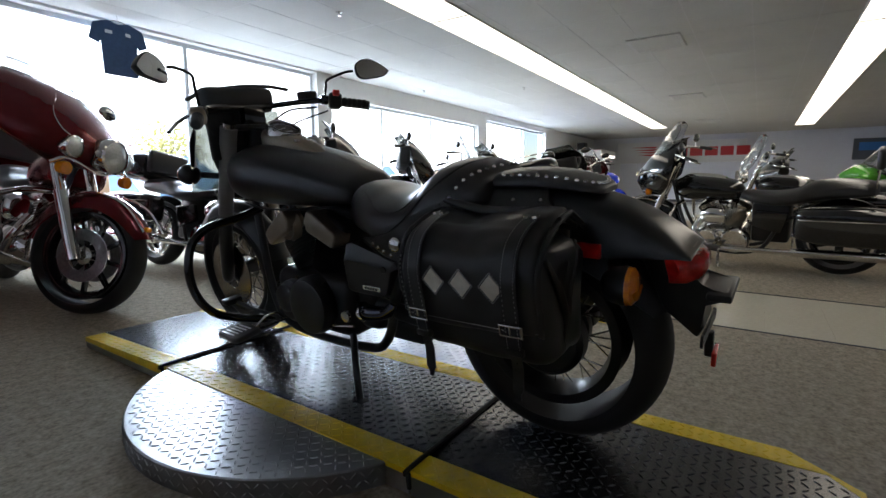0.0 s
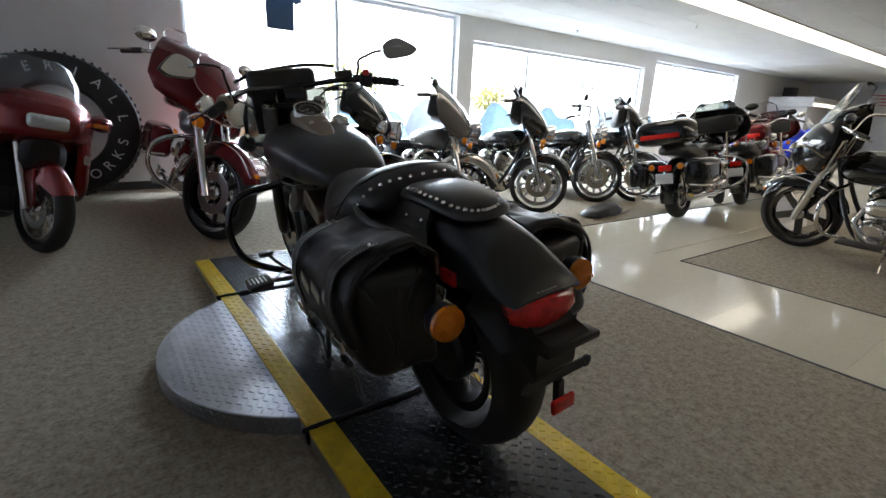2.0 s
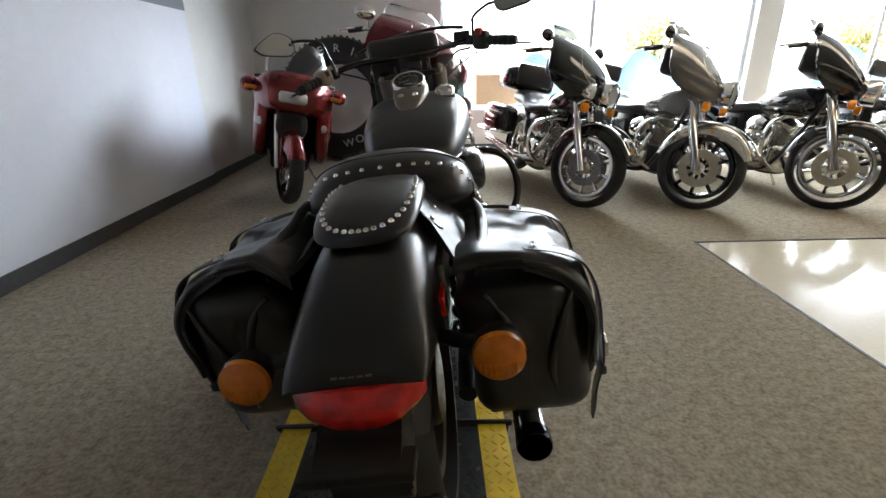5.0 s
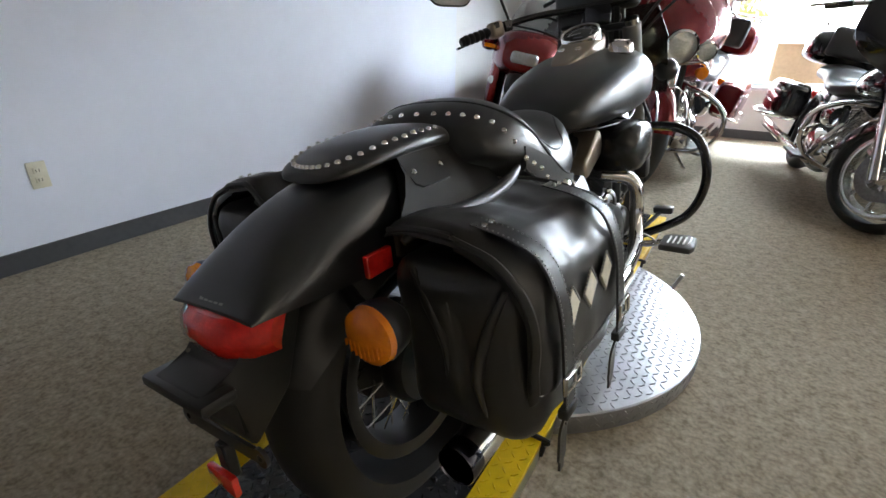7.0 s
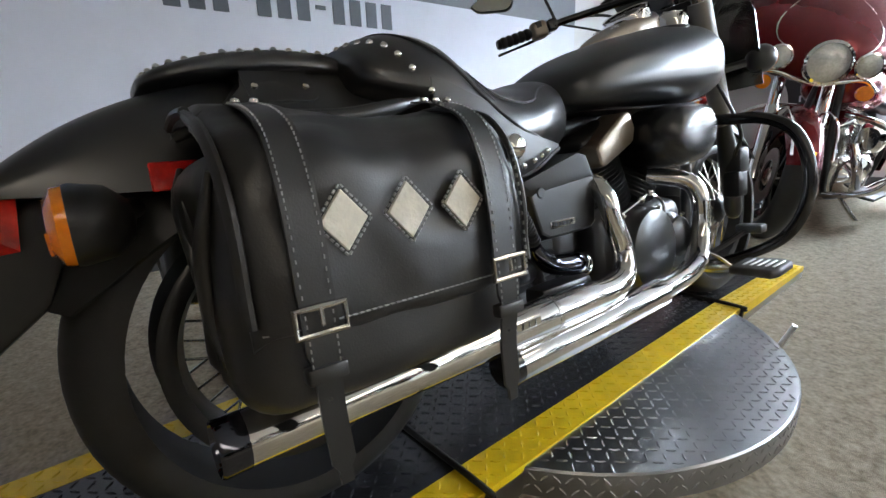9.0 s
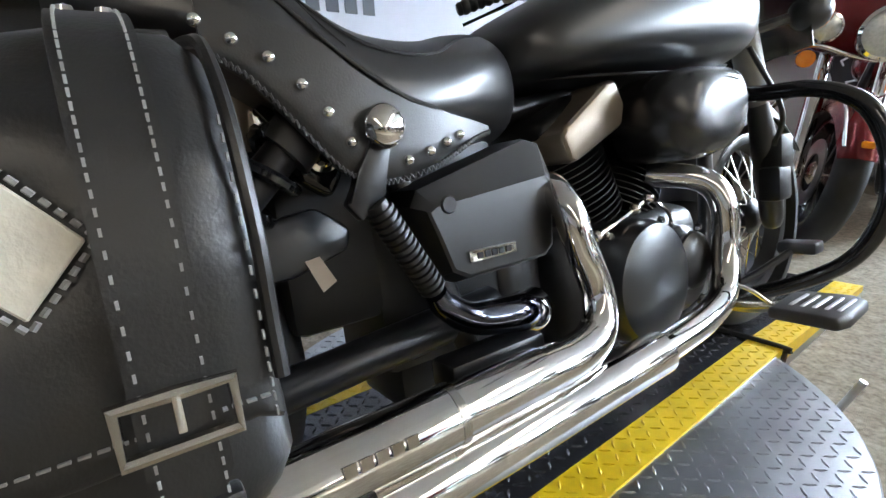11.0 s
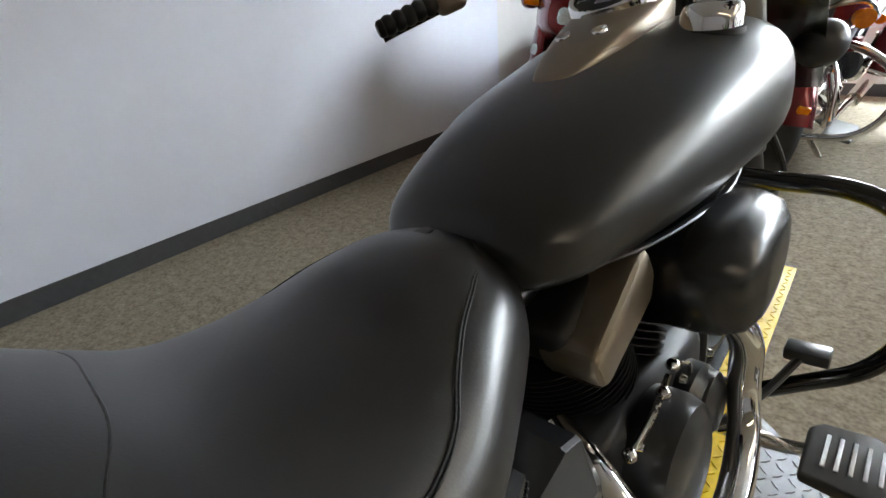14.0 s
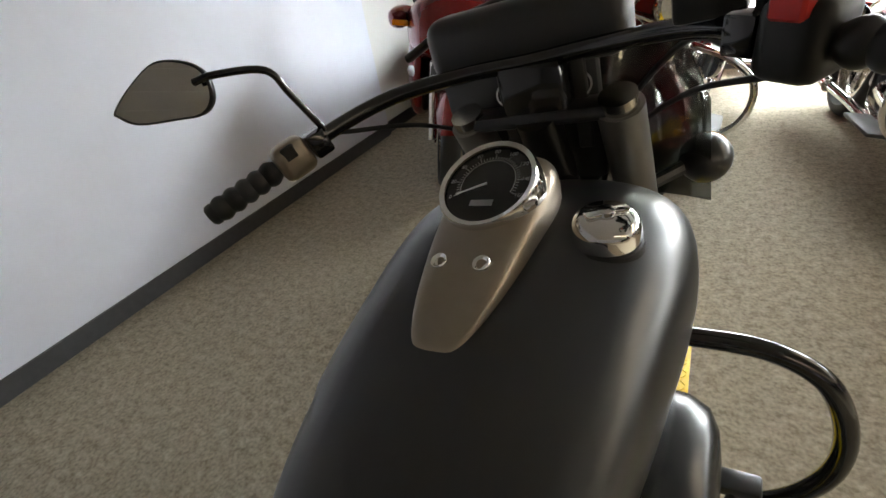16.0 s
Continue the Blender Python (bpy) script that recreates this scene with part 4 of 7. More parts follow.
    for t_, sc in ((0.10, 0.80), (0.12, 0.97), (0.19, 1.0), (0.225, 0.97), (0.25, 0.86), (0.262, 0.66), (0.266, 0.4)):
        ring = []
        for yy, zz in ((0.925, 0.553), (0.915, 0.60), (0.93, 0.652), (0.985, 0.679), (1.085, 0.684), (1.15, 0.668), (1.172, 0.62), (1.15, 0.562), (1.08, 0.524), (0.99, 0.519), (0.945, 0.53)):
            cy0, cz0 = 1.04, 0.603
            ring.append(V(t_, cy0 + (yy - cy0) * sc, cz0 + (zz - cz0) * sc))
        rs.append(catmull(ring, 3, True))
    rings(b, rs)
    add("air_cleaner", b, BLACK_SEMI, "semi-gloss black air cleaner cover", sharp=60)
    b = B()
    tube(b, [(0.257, 1.00, 0.655), (0.262, 1.08, 0.652), (0.257, 1.125, 0.637), (0.254, 1.14, 0.60)], 0.0025, 6)
    add("cover_rib", b, BLACK_SEMI)
    # left side engine ornaments
    b = B()
    lathe(b, [(0, 0.03), (0.05, 0.03), (0.065, 0.0), (0, 0)], pose(-0.10, 1.06, 0.60, 0, -90, 0), 28)
    add("side_ornament", b, BRONZE)
    # exhaust
    b = B()
    tube(b, [(0.11, 1.03, 0.50), (0.19, 1.085, 0.478), (0.222, 1.102, 0.43), (0.225, 1.10, 0.34), (0.238, 1.06, 0.265), (0.252, 0.96, 0.24), (0.262, 0.80, 0.232)], 0.025, 16)
    tube(b, [(0.262, 0.80, 0.232), (0.266, 0.5, 0.226), (0.266, 0.30, 0.224)], 0.034, 18, smooth=False)
    ex = add("front_exhaust", b, CHROME, "polished chrome exhaust pipe")
    b = B()
    cyl(b, (0.266, 0.30, 0.224), (0.266, 0.272, 0.223), 0.0345, seg=20)
    part("end_cap", b, BLACK_GLOSS, ex)
    b = B()
    tube(b, [(0.12, 0.715, 0.505), (0.185, 0.675, 0.512), (0.226, 0.662, 0.482), (0.237, 0.672, 0.42), (0.244, 0.690, 0.355), (0.253, 0.672, 0.304), (0.263, 0.61, 0.288), (0.266, 0.52, 0.289)], [0.022, 0.022, 0.023, 0.023, 0.024, 0.027, 0.030, 0.033], 16)
    tube(b, [(0.266, 0.54, 0.29), (0.268, 0.40, 0.29)], 0.033, 18, smooth=False)
    tube(b, [(0.268, 0.395, 0.29), (0.266, 0.1, 0.288), (0.262, -0.15, 0.284)], 0.0355, 18, smooth=False, cap=False)
    ex2 = add("rear_exhaust", b, CHROME, "polished chrome exhaust pipe")
    b = B()
    M_ = Matrix(((1, 0, 0, 0.262), (0, 0, 1, -0.15), (0, -1, 0, 0.284), (0, 0, 0, 1)))
    lathe(b, [(0.0355, 0.0), (0.0365, -0.03), (0.0345, -0.034), (0.0325, -0.03), (0.032, 0.10), (0.0, 0.10)], M_, 28)
    part("muffler_tip", b, BLUED, ex2, "dark muffler tip")
    b = B()
    tube(b, [(0.268, 0.405, 0.29), (0.268, 0.395, 0.29)], 0.0365, 18, smooth=False)
    part("clamp_ring", b, CHROME_DULL, ex2)
    for k, z in enumerate((0.303,)):
        b = B()
        for j in range(5):
            box(b, 0.3025, 0.3035, 0.33 - 0.016 * j, 0.342 - 0.016 * j, z - 0.006, z + 0.006)
        part("maker_mark", b, CHROME_DULL, ex2, "small engraved bars", flat=True)
    b = B()
    box(b, 0.17, 0.225, 0.44, 0.60, 0.245, 0.32, 0.01, 2)
    add("exhaust_bracket", b, FRAME_BLACK)
    b = B()
    box(b, 0.18, 0.24, -0.06, 0.03, 0.27, 0.33, 0.01, 2)
    add("exhaust_bracket", b, FRAME_BLACK)
    b = B()
    box(b, -0.085, 0.085, 0.30, 0.60, 0.36, 0.64, 0.02, 2)
    add("inner_cover", b, PLASTIC, "black inner cover under the seat")
    # side covers
    for s in (-1, 1):
        b = B()
        rim_ = [(0.433, 0.515), (0.445, 0.535), (0.632, 0.585), (0.660, 0.578), (0.675, 0.530), (0.661, 0.423), (0.640, 0.410), (0.490, 0.408), (0.466, 0.421), (0.446, 0.485)]
        face = [(0.447, 0.508), (0.458, 0.514), (0.628, 0.532), (0.650, 0.534), (0.662, 0.524), (0.652, 0.430), (0.636, 0.418), (0.496, 0.416), (0.474, 0.428), (0.456, 0.484)]
        rings(b, [[V(s * 0.12, *p) for p in rim_], [V(s * 0.178, *p) for p in rim_], [V(s * 0.184, 0.56 + (p[0] - 0.56) * 0.985, 0.49 + (p[1] - 0.49) * 0.975) for p in rim_], [V(s * 0.202, *p) for p in face], [V(s * 0.2045, 0.56 + (p[0] - 0.56) * 0.96, 0.475 + (p[1] - 0.475) * 0.93) for p in face]])
        sc = add("side_cover", b, BLACK_SATIN, "satin black side cover", sharp=22)
        b = B()
        box(b, s * 0.2045, s * 0.2085, 0.498, 0.578, 0.434, 0.450, 0.0015, 1, m=None)
        bd = part("badge", b, CHROME, sc, "small chrome badge")
        b = B()
        for j in range(5):
            box(b, s * 0.2085, s * 0.2093, 0.510 + 0.012 * j, 0.519 + 0.012 * j, 0.438, 0.446)
        part("badge_mark", b, DARK_HOLE, bd, flat=True)
        b = B()
        lathe(b, [(0, 0.003), (0.010, 0.003), (0.012, 0.0), (0, 0.0)], pose(s * 0.2045, 0.478, 0.512, 0, 90 * s, 0), 16)
        part("screw", b, PLASTIC, sc)
        # passenger peg bracket
        b = B()
        tube(b, [(s * 0.16, 0.64, 0.335), (s * 0.19, 0.58, 0.345), (s * 0.195, 0.50, 0.36), (s * 0.205, 0.455, 0.39), (s * 0.21, 0.44, 0.41)], [0.03, 0.028, 0.022, 0.018, 0.014], 12)
        pg = add("peg_bracket", b, BLUED, "dark chrome peg bracket")
        b = B()
        lathe(b, [(0, 0.018), (0.012, 0.018), (0.024, 0.01), (0.027, 0.0), (0.027, -0.02), (0, -0.02)], pose(s * 0.188, 0.618, 0.333, 0, 90 * s, 0), 24)
        part("pivot_bolt", b, CHROME, pg)
        # folded passenger peg
        A, Z = V(s * 0.213, 0.437, 0.415), V(s * 0.222, 0.372, 0.527)
        b = B()
        cyl(b, A, Z, 0.013, seg=14)
        d = (Z - A).normalized()
        q = d.to_track_quat("Z", "Y").to_matrix().to_4x4()
        ribs = []
        for k in range(15):
            ribs.append(B())
            lathe(ribs[-1], [(0.012, -0.0028), (0.0165, -0.0018), (0.0165, 0.0018), (0.012, 0.0028)], Matrix.Translation(A.lerp(Z, (k + 0.7) / 16)) @ q, 16, True)
        pp = add("passenger_peg", b, GRIP_RUBBER, "ribbed black rubber passenger peg folded up")
        for rb in ribs:
            part("peg_rib", rb, GRIP_RUBBER, pp)
        b = B()
        prism(b, [(0.355, 0.51), (0.387, 0.535), (0.405, 0.60), (0.383, 0.606), (0.362, 0.56), (0.34, 0.53)], "x", s * 0.208, s * 0.224, 0.004, 2)
        part("peg_arm", b, FRAME_BLACK, pp)
        b = B()
        lathe(b, [(0, 0.0125), (0.010, 0.012), (0.0185, 0.008), (0.0235, 0.002), (0.024, -0.003), (0.017, -0.012), (0, -0.014)], pose(s * 0.231, 0.393, 0.606, 0, 90 * s, 0), 28)
        part("chrome_cap", b, CHROME, pp, "domed chrome cap")
        # rider peg
        b = B()
        prism(b, [(0.315, 1.045), (0.42, 1.03), (0.43, 1.06), (0.425, 1.16), (0.40, 1.185), (0.33, 1.18), (0.312, 1.16)], "z", 0.228, 0.25, 0.008, 3)
        if s < 0:
            for v in b.verts:
                v.co.x *= -1
        rp = add("rider_peg", b, PEG_RUBBER, "flat brown-black rubber footpeg")
        b = B()
        for k in range(5):
            x = 0.338 + 0.017 * k
            box(b, s * x, s * (x + 0.006), 1.075, 1.15, 0.249, 0.2525, 0.001, 1)
        part("grip_rib", b, ALU, rp)
        b = B()
        tube(b, [(s * 0.17, 1.10, 0.23), (s * 0.25, 1.11, 0.225), (s * 0.325, 1.115, 0.236)], 0.012, 10)
        tube(b, [(s * 0.20, 1.07, 0.25), (s * 0.235, 1.06, 0.28), (s * 0.27, 1.08, 0.27), (s * 0.30, 1.10, 0.24)], 0.004, 8)
        part("peg_mount", b, CHROME_DULL, rp)
        b = B()
        tube(b, [(s * 0.19, 1.10, 0.235), (s * 0.24, 1.18, 0.27), (s * 0.275, 1.26, 0.305)], 0.008, 8)
        box(b, s * 0.25, s * 0.32, 1.255, 1.30, 0.30, 0.325, 0.006, 2)
        add("foot_pedal", b, BLACK_SATIN, "black foot pedal")
        # engine guard
        pts = [(0.09, 1.27, 0.66), (0.20, 1.295, 0.635), (0.31, 1.30, 0.622), (0.385, 1.30, 0.575), (0.418, 1.30, 0.48), (0.412, 1.30, 0.38), (0.365, 1.30, 0.29), (0.28, 1.285, 0.235), (0.15, 1.22, 0.19)]
        b = B()
        tube(b, [(s * p[0], p[1], p[2]) for p in pts], 0.0165, 14)
        add("engine_guard", b, BLACK_GLOSS, "black tubular engine guard hoop")
        # forks
        b = B()
        cyl(b, (s * 0.122, 1.352, 1.0), (s * 0.115, 1.515, 0.63), 0.034, 0.031, 24)
        fk = add("fork_cover", b, FORK_GREY, "grey upper fork cover")
        b = B()
        cyl(b, (s * 0.122, 1.344, 1.018), (s * 0.122, 1.354, 0.995), 0.027, seg=20)
        part("fork_cap", b, CHROME_DULL, fk)
        b = B()
        tube(b, [(s * 0.115, 1.515, 0.635), (s * 0.110, 1.56, 0.52), (s * 0.10, 1.62, 0.34), (s * 0.09, 1.645, 0.30)], [0.024, 0.031, 0.029, 0.022], 16)
        add("fork_leg", b, BLACK_SATIN, "satin black fork leg")
        # front signals
        b = B()
        ball(b, (s * 0.21, 1.575, 0.82), (0.045, 0.05, 0.045), 18)
        tube(b, [(s * 0.11, 1.49, 0.80), (s * 0.20, 1.57, 0.82)], 0.013, 8, smooth=False)
        fs_ = add("front_signal", b, BLACK_SATIN, "satin black bullet signal")
        b = B()
        lathe(b, [(0.041, 0.0), (0.036, 0.016), (0, 0.022)], pose(s * 0.21, 1.598, 0.82, -90), 24)
        part("amber_lens", b, AMBER, fs_)
    b = B()
    for p in ((0.14, 1.57, 0.42), (0.14, 1.585, 0.50)):
        box(b, p[0] - 0.035, p[0] + 0.02, p[1] - 0.045, p[1] + 0.03, p[2] - 0.045, p[2] + 0.045, 0.012, 2)
    tube(b, [(0.15, 1.52, 0.52), (0.19, 1.46, 0.60), (0.15, 1.40, 0.75)], 0.006, 8)
    add("brake_caliper", b, BLACK_ENGINE)
    b = B()
    fender_arc(b, 0, 1.64, 0.322, 0.352, 0.072, 30, 165, 0.07)
    add("front_mudguard", b, BLACK_SATIN, "satin black front mudguard")
    b = B()
    box(b, -0.13, 0.13, 1.33, 1.40, 0.985, 1.01, 0.01, 2)
    box(b, -0.12, 0.12, 1.40, 1.48, 0.78, 0.82, 0.01, 2)
    cyl(b, (0, 1.345, 1.0), (0, 1.42, 0.80), 0.035)
    add("fork_yoke", b, FRAME_BLACK)
    b = B()
    lathe(b, [(0, -0.09), (0.06, -0.085), (0.09, -0.04), (0.095, 0.0), (0.09, 0.02), (0, 0.02)], pose(0, 1.56, 0.87, -90), 32)
    hl = add("headlamp", b, BLACK_SATIN, "black headlamp shell")
    b = B()
    lathe(b, [(0.088, 0.02), (0.06, 0.035), (0, 0.042)], pose(0, 1.56, 0.87, -90), 32)
    part("lens", b, CLEAR_LENS, hl)
    # side stand
    b = B()
    tube(b, [(-0.15, 0.72, 0.22), (-0.21, 0.66, 0.13), (-0.245, 0.62, 0.034)], 0.013, 10)
    box(b, -0.285, -0.225, 0.59, 0.65, 0.020, 0.034, 0.004, 1)
    add("side_stand", b, FRAME_BLACK)
    b = B()
    tube(b, [(-0.16, 1.1, 0.24), (-0.175, 0.9, 0.235), (-0.16, 0.7, 0.26)], 0.006, 8)
    lathe(b, [(0, 0.012), (0.02, 0.01), (0.024, 0.0), (0, 0)], pose(-0.17, 0.72, 0.30, 0, -90, 0), 20)
    add("gear_linkage", b, CHROME_DULL)
    # tank
    b = B()
    loft(b, [(0.688, 0.06, 0.738, 0.70, 0.72), (0.698, 0.108, 0.764, 0.69, 0.725), (0.738, 0.148, 0.798, 0.683, 0.735), (0.83, 0.178, 0.842, 0.68, 0.75), (0.94, 0.199, 0.876, 0.678, 0.765), (1.05, 0.212, 0.900, 0.678, 0.78), (1.15, 0.220, 0.920, 0.68, 0.79), (1.24, 0.220, 0.924, 0.69, 0.80), (1.31, 0.200, 0.908, 0.705, 0.805), (1.35, 0.155, 0.880, 0.73, 0.805), (1.368, 0.07, 0.84, 0.77, 0.80)], 44, 2.85, 6)
    for v in b.verts:
        v.co.x = v.co.x * ((0.94 if v.co.y < 0.9 else 0.97) if v.co.x < 0 else 1.02) + 0.005
    tank = add("fuel_tank", b, BLACK_SATIN, "satin black teardrop fuel tank", sharp=80)
    for s in (-1, 1):
        b = B()
        tube(b, [(s * 0.07, 0.75, 0.688), (s * 0.135, 0.83, 0.683), (s * 0.17, 0.95, 0.681), (s * 0.185, 1.1, 0.683), (s * 0.17, 1.24, 0.70)], 0.0055, 8, flat=0.6)
        part("seam", b, FRAME_BLACK, tank)
    b = B()
    loft(b, [(0.945, 0.012, 0.876, 0.862, 0.868), (0.953, 0.03, 0.884, 0.862, 0.873), (0.99, 0.046, 0.903, 0.872, 0.888), (1.04, 0.058, 0.926, 0.88, 0.90), (1.10, 0.068, 0.950, 0.89, 0.915), (1.17, 0.075, 0.977, 0.90, 0.93), (1.22, 0.068, 0.985, 0.905, 0.94), (1.25, 0.04, 0.965, 0.91, 0.94)], 32, 3.2, 5)
    con = add("tank_console", b, BRONZE, "bronze-grey metal tank console")
    G = pose(0, 1.152, 0.972, 27)
    b = B()
    lathe(b, [(0.060, 0.012), (0.0665, 0.014), (0.069, 0.009), (0.070, -0.02), (0.05, -0.035), (0.0, -0.035)], G, 48)
    part("speedometer_ring", b, CHROME, con, "chrome speedometer bezel")
    b = B()
    lathe(b, [(0.0, 0.008), (0.061, 0.008), (0.061, 0.0), (0, 0)], G, 48)
    dl = part("dial", b, DIAL, con, "black speedometer dial")
    b = B()
    for k in range(41):
        a = radians(-22 + 224 * k / 40)
        L = 0.008 if k % 5 == 0 else 0.004
        box(b, 0.040, 0.040 + L, -0.0005, 0.0005, 0.008, 0.0086, m=G @ pose(0, 0, 0, 0, 0, math.degrees(a)))
    for k in range(40):
        a = radians(-22 + 224 * (k + 0.5) / 40)
        box(b, 0.0375, 0.0387, -0.0018, 0.0018, 0.008, 0.0085, m=G @ pose(0, 0, 0, 0, 0, math.degrees(a)))
    box(b, -0.016, 0.016, -0.034, -0.025, 0.008, 0.0084, m=G)
    part("dial_scale", b, DIAL_MARK, dl, "pale dial markings", flat=True)["kind"] = "stuff"
    for k in range(9):
        a = radians(-22 + 224 * k / 8)
        letters(str(160 - 20 * k), 0.0085, G @ Matrix.Translation((0.0525 * math.cos(a), 0.0525 * math.sin(a), 0.0086)), DIAL_MARK, "dial_number", dl, depth=0.0001)
    b = B()
    prism(b, [(0.0, -0.0016), (-0.044, -0.0006), (-0.044, 0.0006), (0.0, 0.0016)], "z", 0.0095, 0.0105)
    bmesh.ops.transform(b, matrix=G @ pose(0, 0, 0, 0, 0, 22), verts=b.verts)
    part("needle", b, LETTER_W, dl, "white needle", flat=True)
    for x in (-0.030, 0.028):
        b = B()
        lathe(b, [(0, -0.002), (0.006, -0.002), (0.0085, 0.001), (0.0105, 0.0015), (0.0115, 0), (0.0115, -0.008)], pose(x, 1.044, 0.9285, 20), 20)
        part("console_bolt", b, CHROME, con)
    b = B()
    cp = pose(0.142, 1.147, 0.917, 4, 8)
    lathe(b, [(0.0, 0.022), (0.030, 0.020), (0.037, 0.014), (0.040, 0.004), (0.041, -0.026)], cp, 40)
    cap = part("filler_cap", b, CHROME, tank, "chrome fuel filler cap")
    b = B()
    box(b, -0.026, 0.026, -0.007, 0.007, 0.02, 0.027, 0.003, 2, m=cp @ pose(0, 0, 0, 0, 0, 35))
    lathe(b, [(0, 0.028), (0.010, 0.027), (0.011, 0.02)], cp, 16)
    part("cap_key_cover", b, CHROME, cap)
    b = B()
    lathe(b, [(0.041, -0.012), (0.044, -0.013), (0.046, -0.022)], cp, 36)
    part("cap_seal", b, RUBBER, cap)
    # seat
    b = B()
    S = [(0.722, 0.05, 0.72, 0.63, 0.67), (0.714, 0.084, 0.742, 0.605, 0.67), (0.692, 0.112, 0.760, 0.59, 0.672), (0.65, 0.140, 0.768, 0.583, 0.672), (0.59, 0.171, 0.760, 0.58, 0.66), (0.53, 0.197, 0.745, 0.578, 0.645), (0.46, 0.212, 0.742, 0.58, 0.635), (0.40, 0.216, 0.755, 0.58, 0.635), (0.345, 0.216, 0.792, 0.60, 0.645), (0.29, 0.213, 0.828, 0.635, 0.69), (0.235, 0.205, 0.837, 0.675, 0.715), (0.18, 0.19, 0.826, 0.69, 0.725), (0.14, 0.165, 0.80, 0.705, 0.735), (0.125, 0.12, 0.77, 0.71, 0.735)]
    loft(b, S, 48, 2.35, 6)
    seat = add("rider_seat", b, SEAT_LEATHER, "black leather rider seat with studded skirt", sharp=80)

    def on_seat(y, ang, lift=0.0):
        """A place on the seat's skin at y, ang degrees up from its right side."""
        ys = [s_[0] for s_ in S][::-1]
        f = [float(np.interp(y, ys, [s_[k] for s_ in S][::-1])) for k in (1, 2, 3, 4)]
        a = radians(ang)
        c, s_ = math.cos(a), math.sin(a)
        n = 2.35
        x = f[0] * math.copysign(abs(c) ** (2 / n), c)
        z = f[3] + ((f[1] - f[3]) if s_ >= 0 else (f[3] - f[2])) * math.copysign(abs(s_) ** (2 / n), s_)
        nrm = V(x / max(f[0], 0.01) ** 2, 0, (z - f[3]) / 0.1 ** 2).normalized()
        return V(x, y, z) + nrm * lift, nrm

    for s in (1, -1):
        b = B()
        pts = [on_seat(y, a, 0.0015)[0] for y, a in ((0.60, -42), (0.555, -33), (0.515, -22), (0.474, -9), (0.43, 1), (0.389, 9), (0.357, 15), (0.33, 19), (0.28, 25), (0.235, 38), (0.21, 65), (0.20, 90))]
        tube(b, [(s * p.x, p.y, p.z) for p in pts], 0.0032, 8)
        part("seat_piping", b, BRAID, seat, "raised black seam piping")
        b = B()
        pts = [on_seat(y, a, -0.0006)[0] for y, a in ((0.357, 90), (0.355, 76), (0.338, 57), (0.332, 41), (0.344, 31), (0.359, 25), (0.375, 20))]
        tube(b, [(s * p.x, p.y, p.z) for p in pts], 0.0012, 8)
        part("seat_crease", b, SEAT_LEATHER, seat)
        for e in (0, 1.6):
            b = B()
            pts = [on_seat(y, a - e, 0.0008)[0] for y, a in ((0.692, 66), (0.670, 56), (0.630, 50), (0.585, 46), (0.548, 40), (0.520, 33), (0.495, 29), (0.465, 28), (0.42, 28), (0.385, 30), (0.355, 34), (0.338, 39))]
            tube(b, [(s * p.x, p.y, p.z) for p in pts], 0.0012, 8)
            part("seat_seam", b, BRAID, seat, "double stitched seam")
        # skirt panel with braided lower edge
        sy = [0.575, 0.535, 0.495, 0.454, 0.40, 0.37, 0.343, 0.304, 0.27, 0.235]
        sz0 = [0.597, 0.588, 0.572, 0.557, 0.548, 0.553, 0.567, 0.615, 0.657, 0.682]
        sz1 = [0.606, 0.612, 0.619, 0.628, 0.648, 0.668, 0.69, 0.705, 0.72, 0.732]

        def sx(y):
            return float(np.interp(y, [q[0] for q in S][::-1], [q[1] for q in S][::-1])) + 0.0025

        cols = []
        for y, za, zb in zip(sy, sz0, sz1):
            cols.append([V(s * (sx(y) - (0.006 if u < 0.1 else 0.0)), y, za + (zb - za) * u) for u in (0, 0.15, 0.4, 0.7, 1.0)] + [V(s * (sx(y) - 0.012), y, za + (zb - za) * u) for u in (1.0, 0.0)])
        b = B()
        rings(b, cols)
        part("seat_skirt", b, LEATHER, seat, "studded black leather skirt")
        P_ = catmull([(s * (sx(y) + 0.001), y, za) for y, za in zip(sy, sz0)], 14)
        b = B()
        for k in range(0, len(P_) - 1):
            sd = 1 if k % 2 else -1
            tube(b, [P_[k] - V(0, 0, 0.0026 * sd), P_[k + 1] + V(0, 0, 0.0026 * sd)], 0.0021, 6, smooth=False)
        part("braided_edge", b, BRAID, seat, "braided leather lacing")
        for y, z in ((0.507, 0.594), (0.482, 0.586), (0.455, 0.577), (0.423, 0.569), (0.358, 0.593), (0.338, 0.624), (0.316, 0.651), (0.289, 0.676), (0.26, 0.692), (0.233, 0.708)):
            b = B()
            lathe(b, [(0.0066, 0.0), (0.0062, 0.003), (0.0037, 0.006), (0, 0.0068)], pose(s * sx(y), y, z, 0, s * 90, 0), 14)
            part("stud", b, CHROME, seat)
        for y, a in ((0.208, 10), (0.193, 22), (0.181, 34), (0.171, 46), (0.164, 57), (0.159, 68), (0.156, 79), (0.155, 90)):
            if s < 0 and a == 90:
                continue
            p, nrm = on_seat(y, a, 0.0)
            b = B()
            q = V(s * nrm.x, -0.7, nrm.z).normalized().to_track_quat("Z", "Y").to_matrix().to_4x4()
            lathe(b, [(0.0066, 0.0), (0.0062, 0.003), (0.0037, 0.006), (0, 0.0068)], Matrix.Translation((s * p.x, p.y, p.z)) @ q, 14)
            part("stud", b, CHROME, seat)
    b = B()
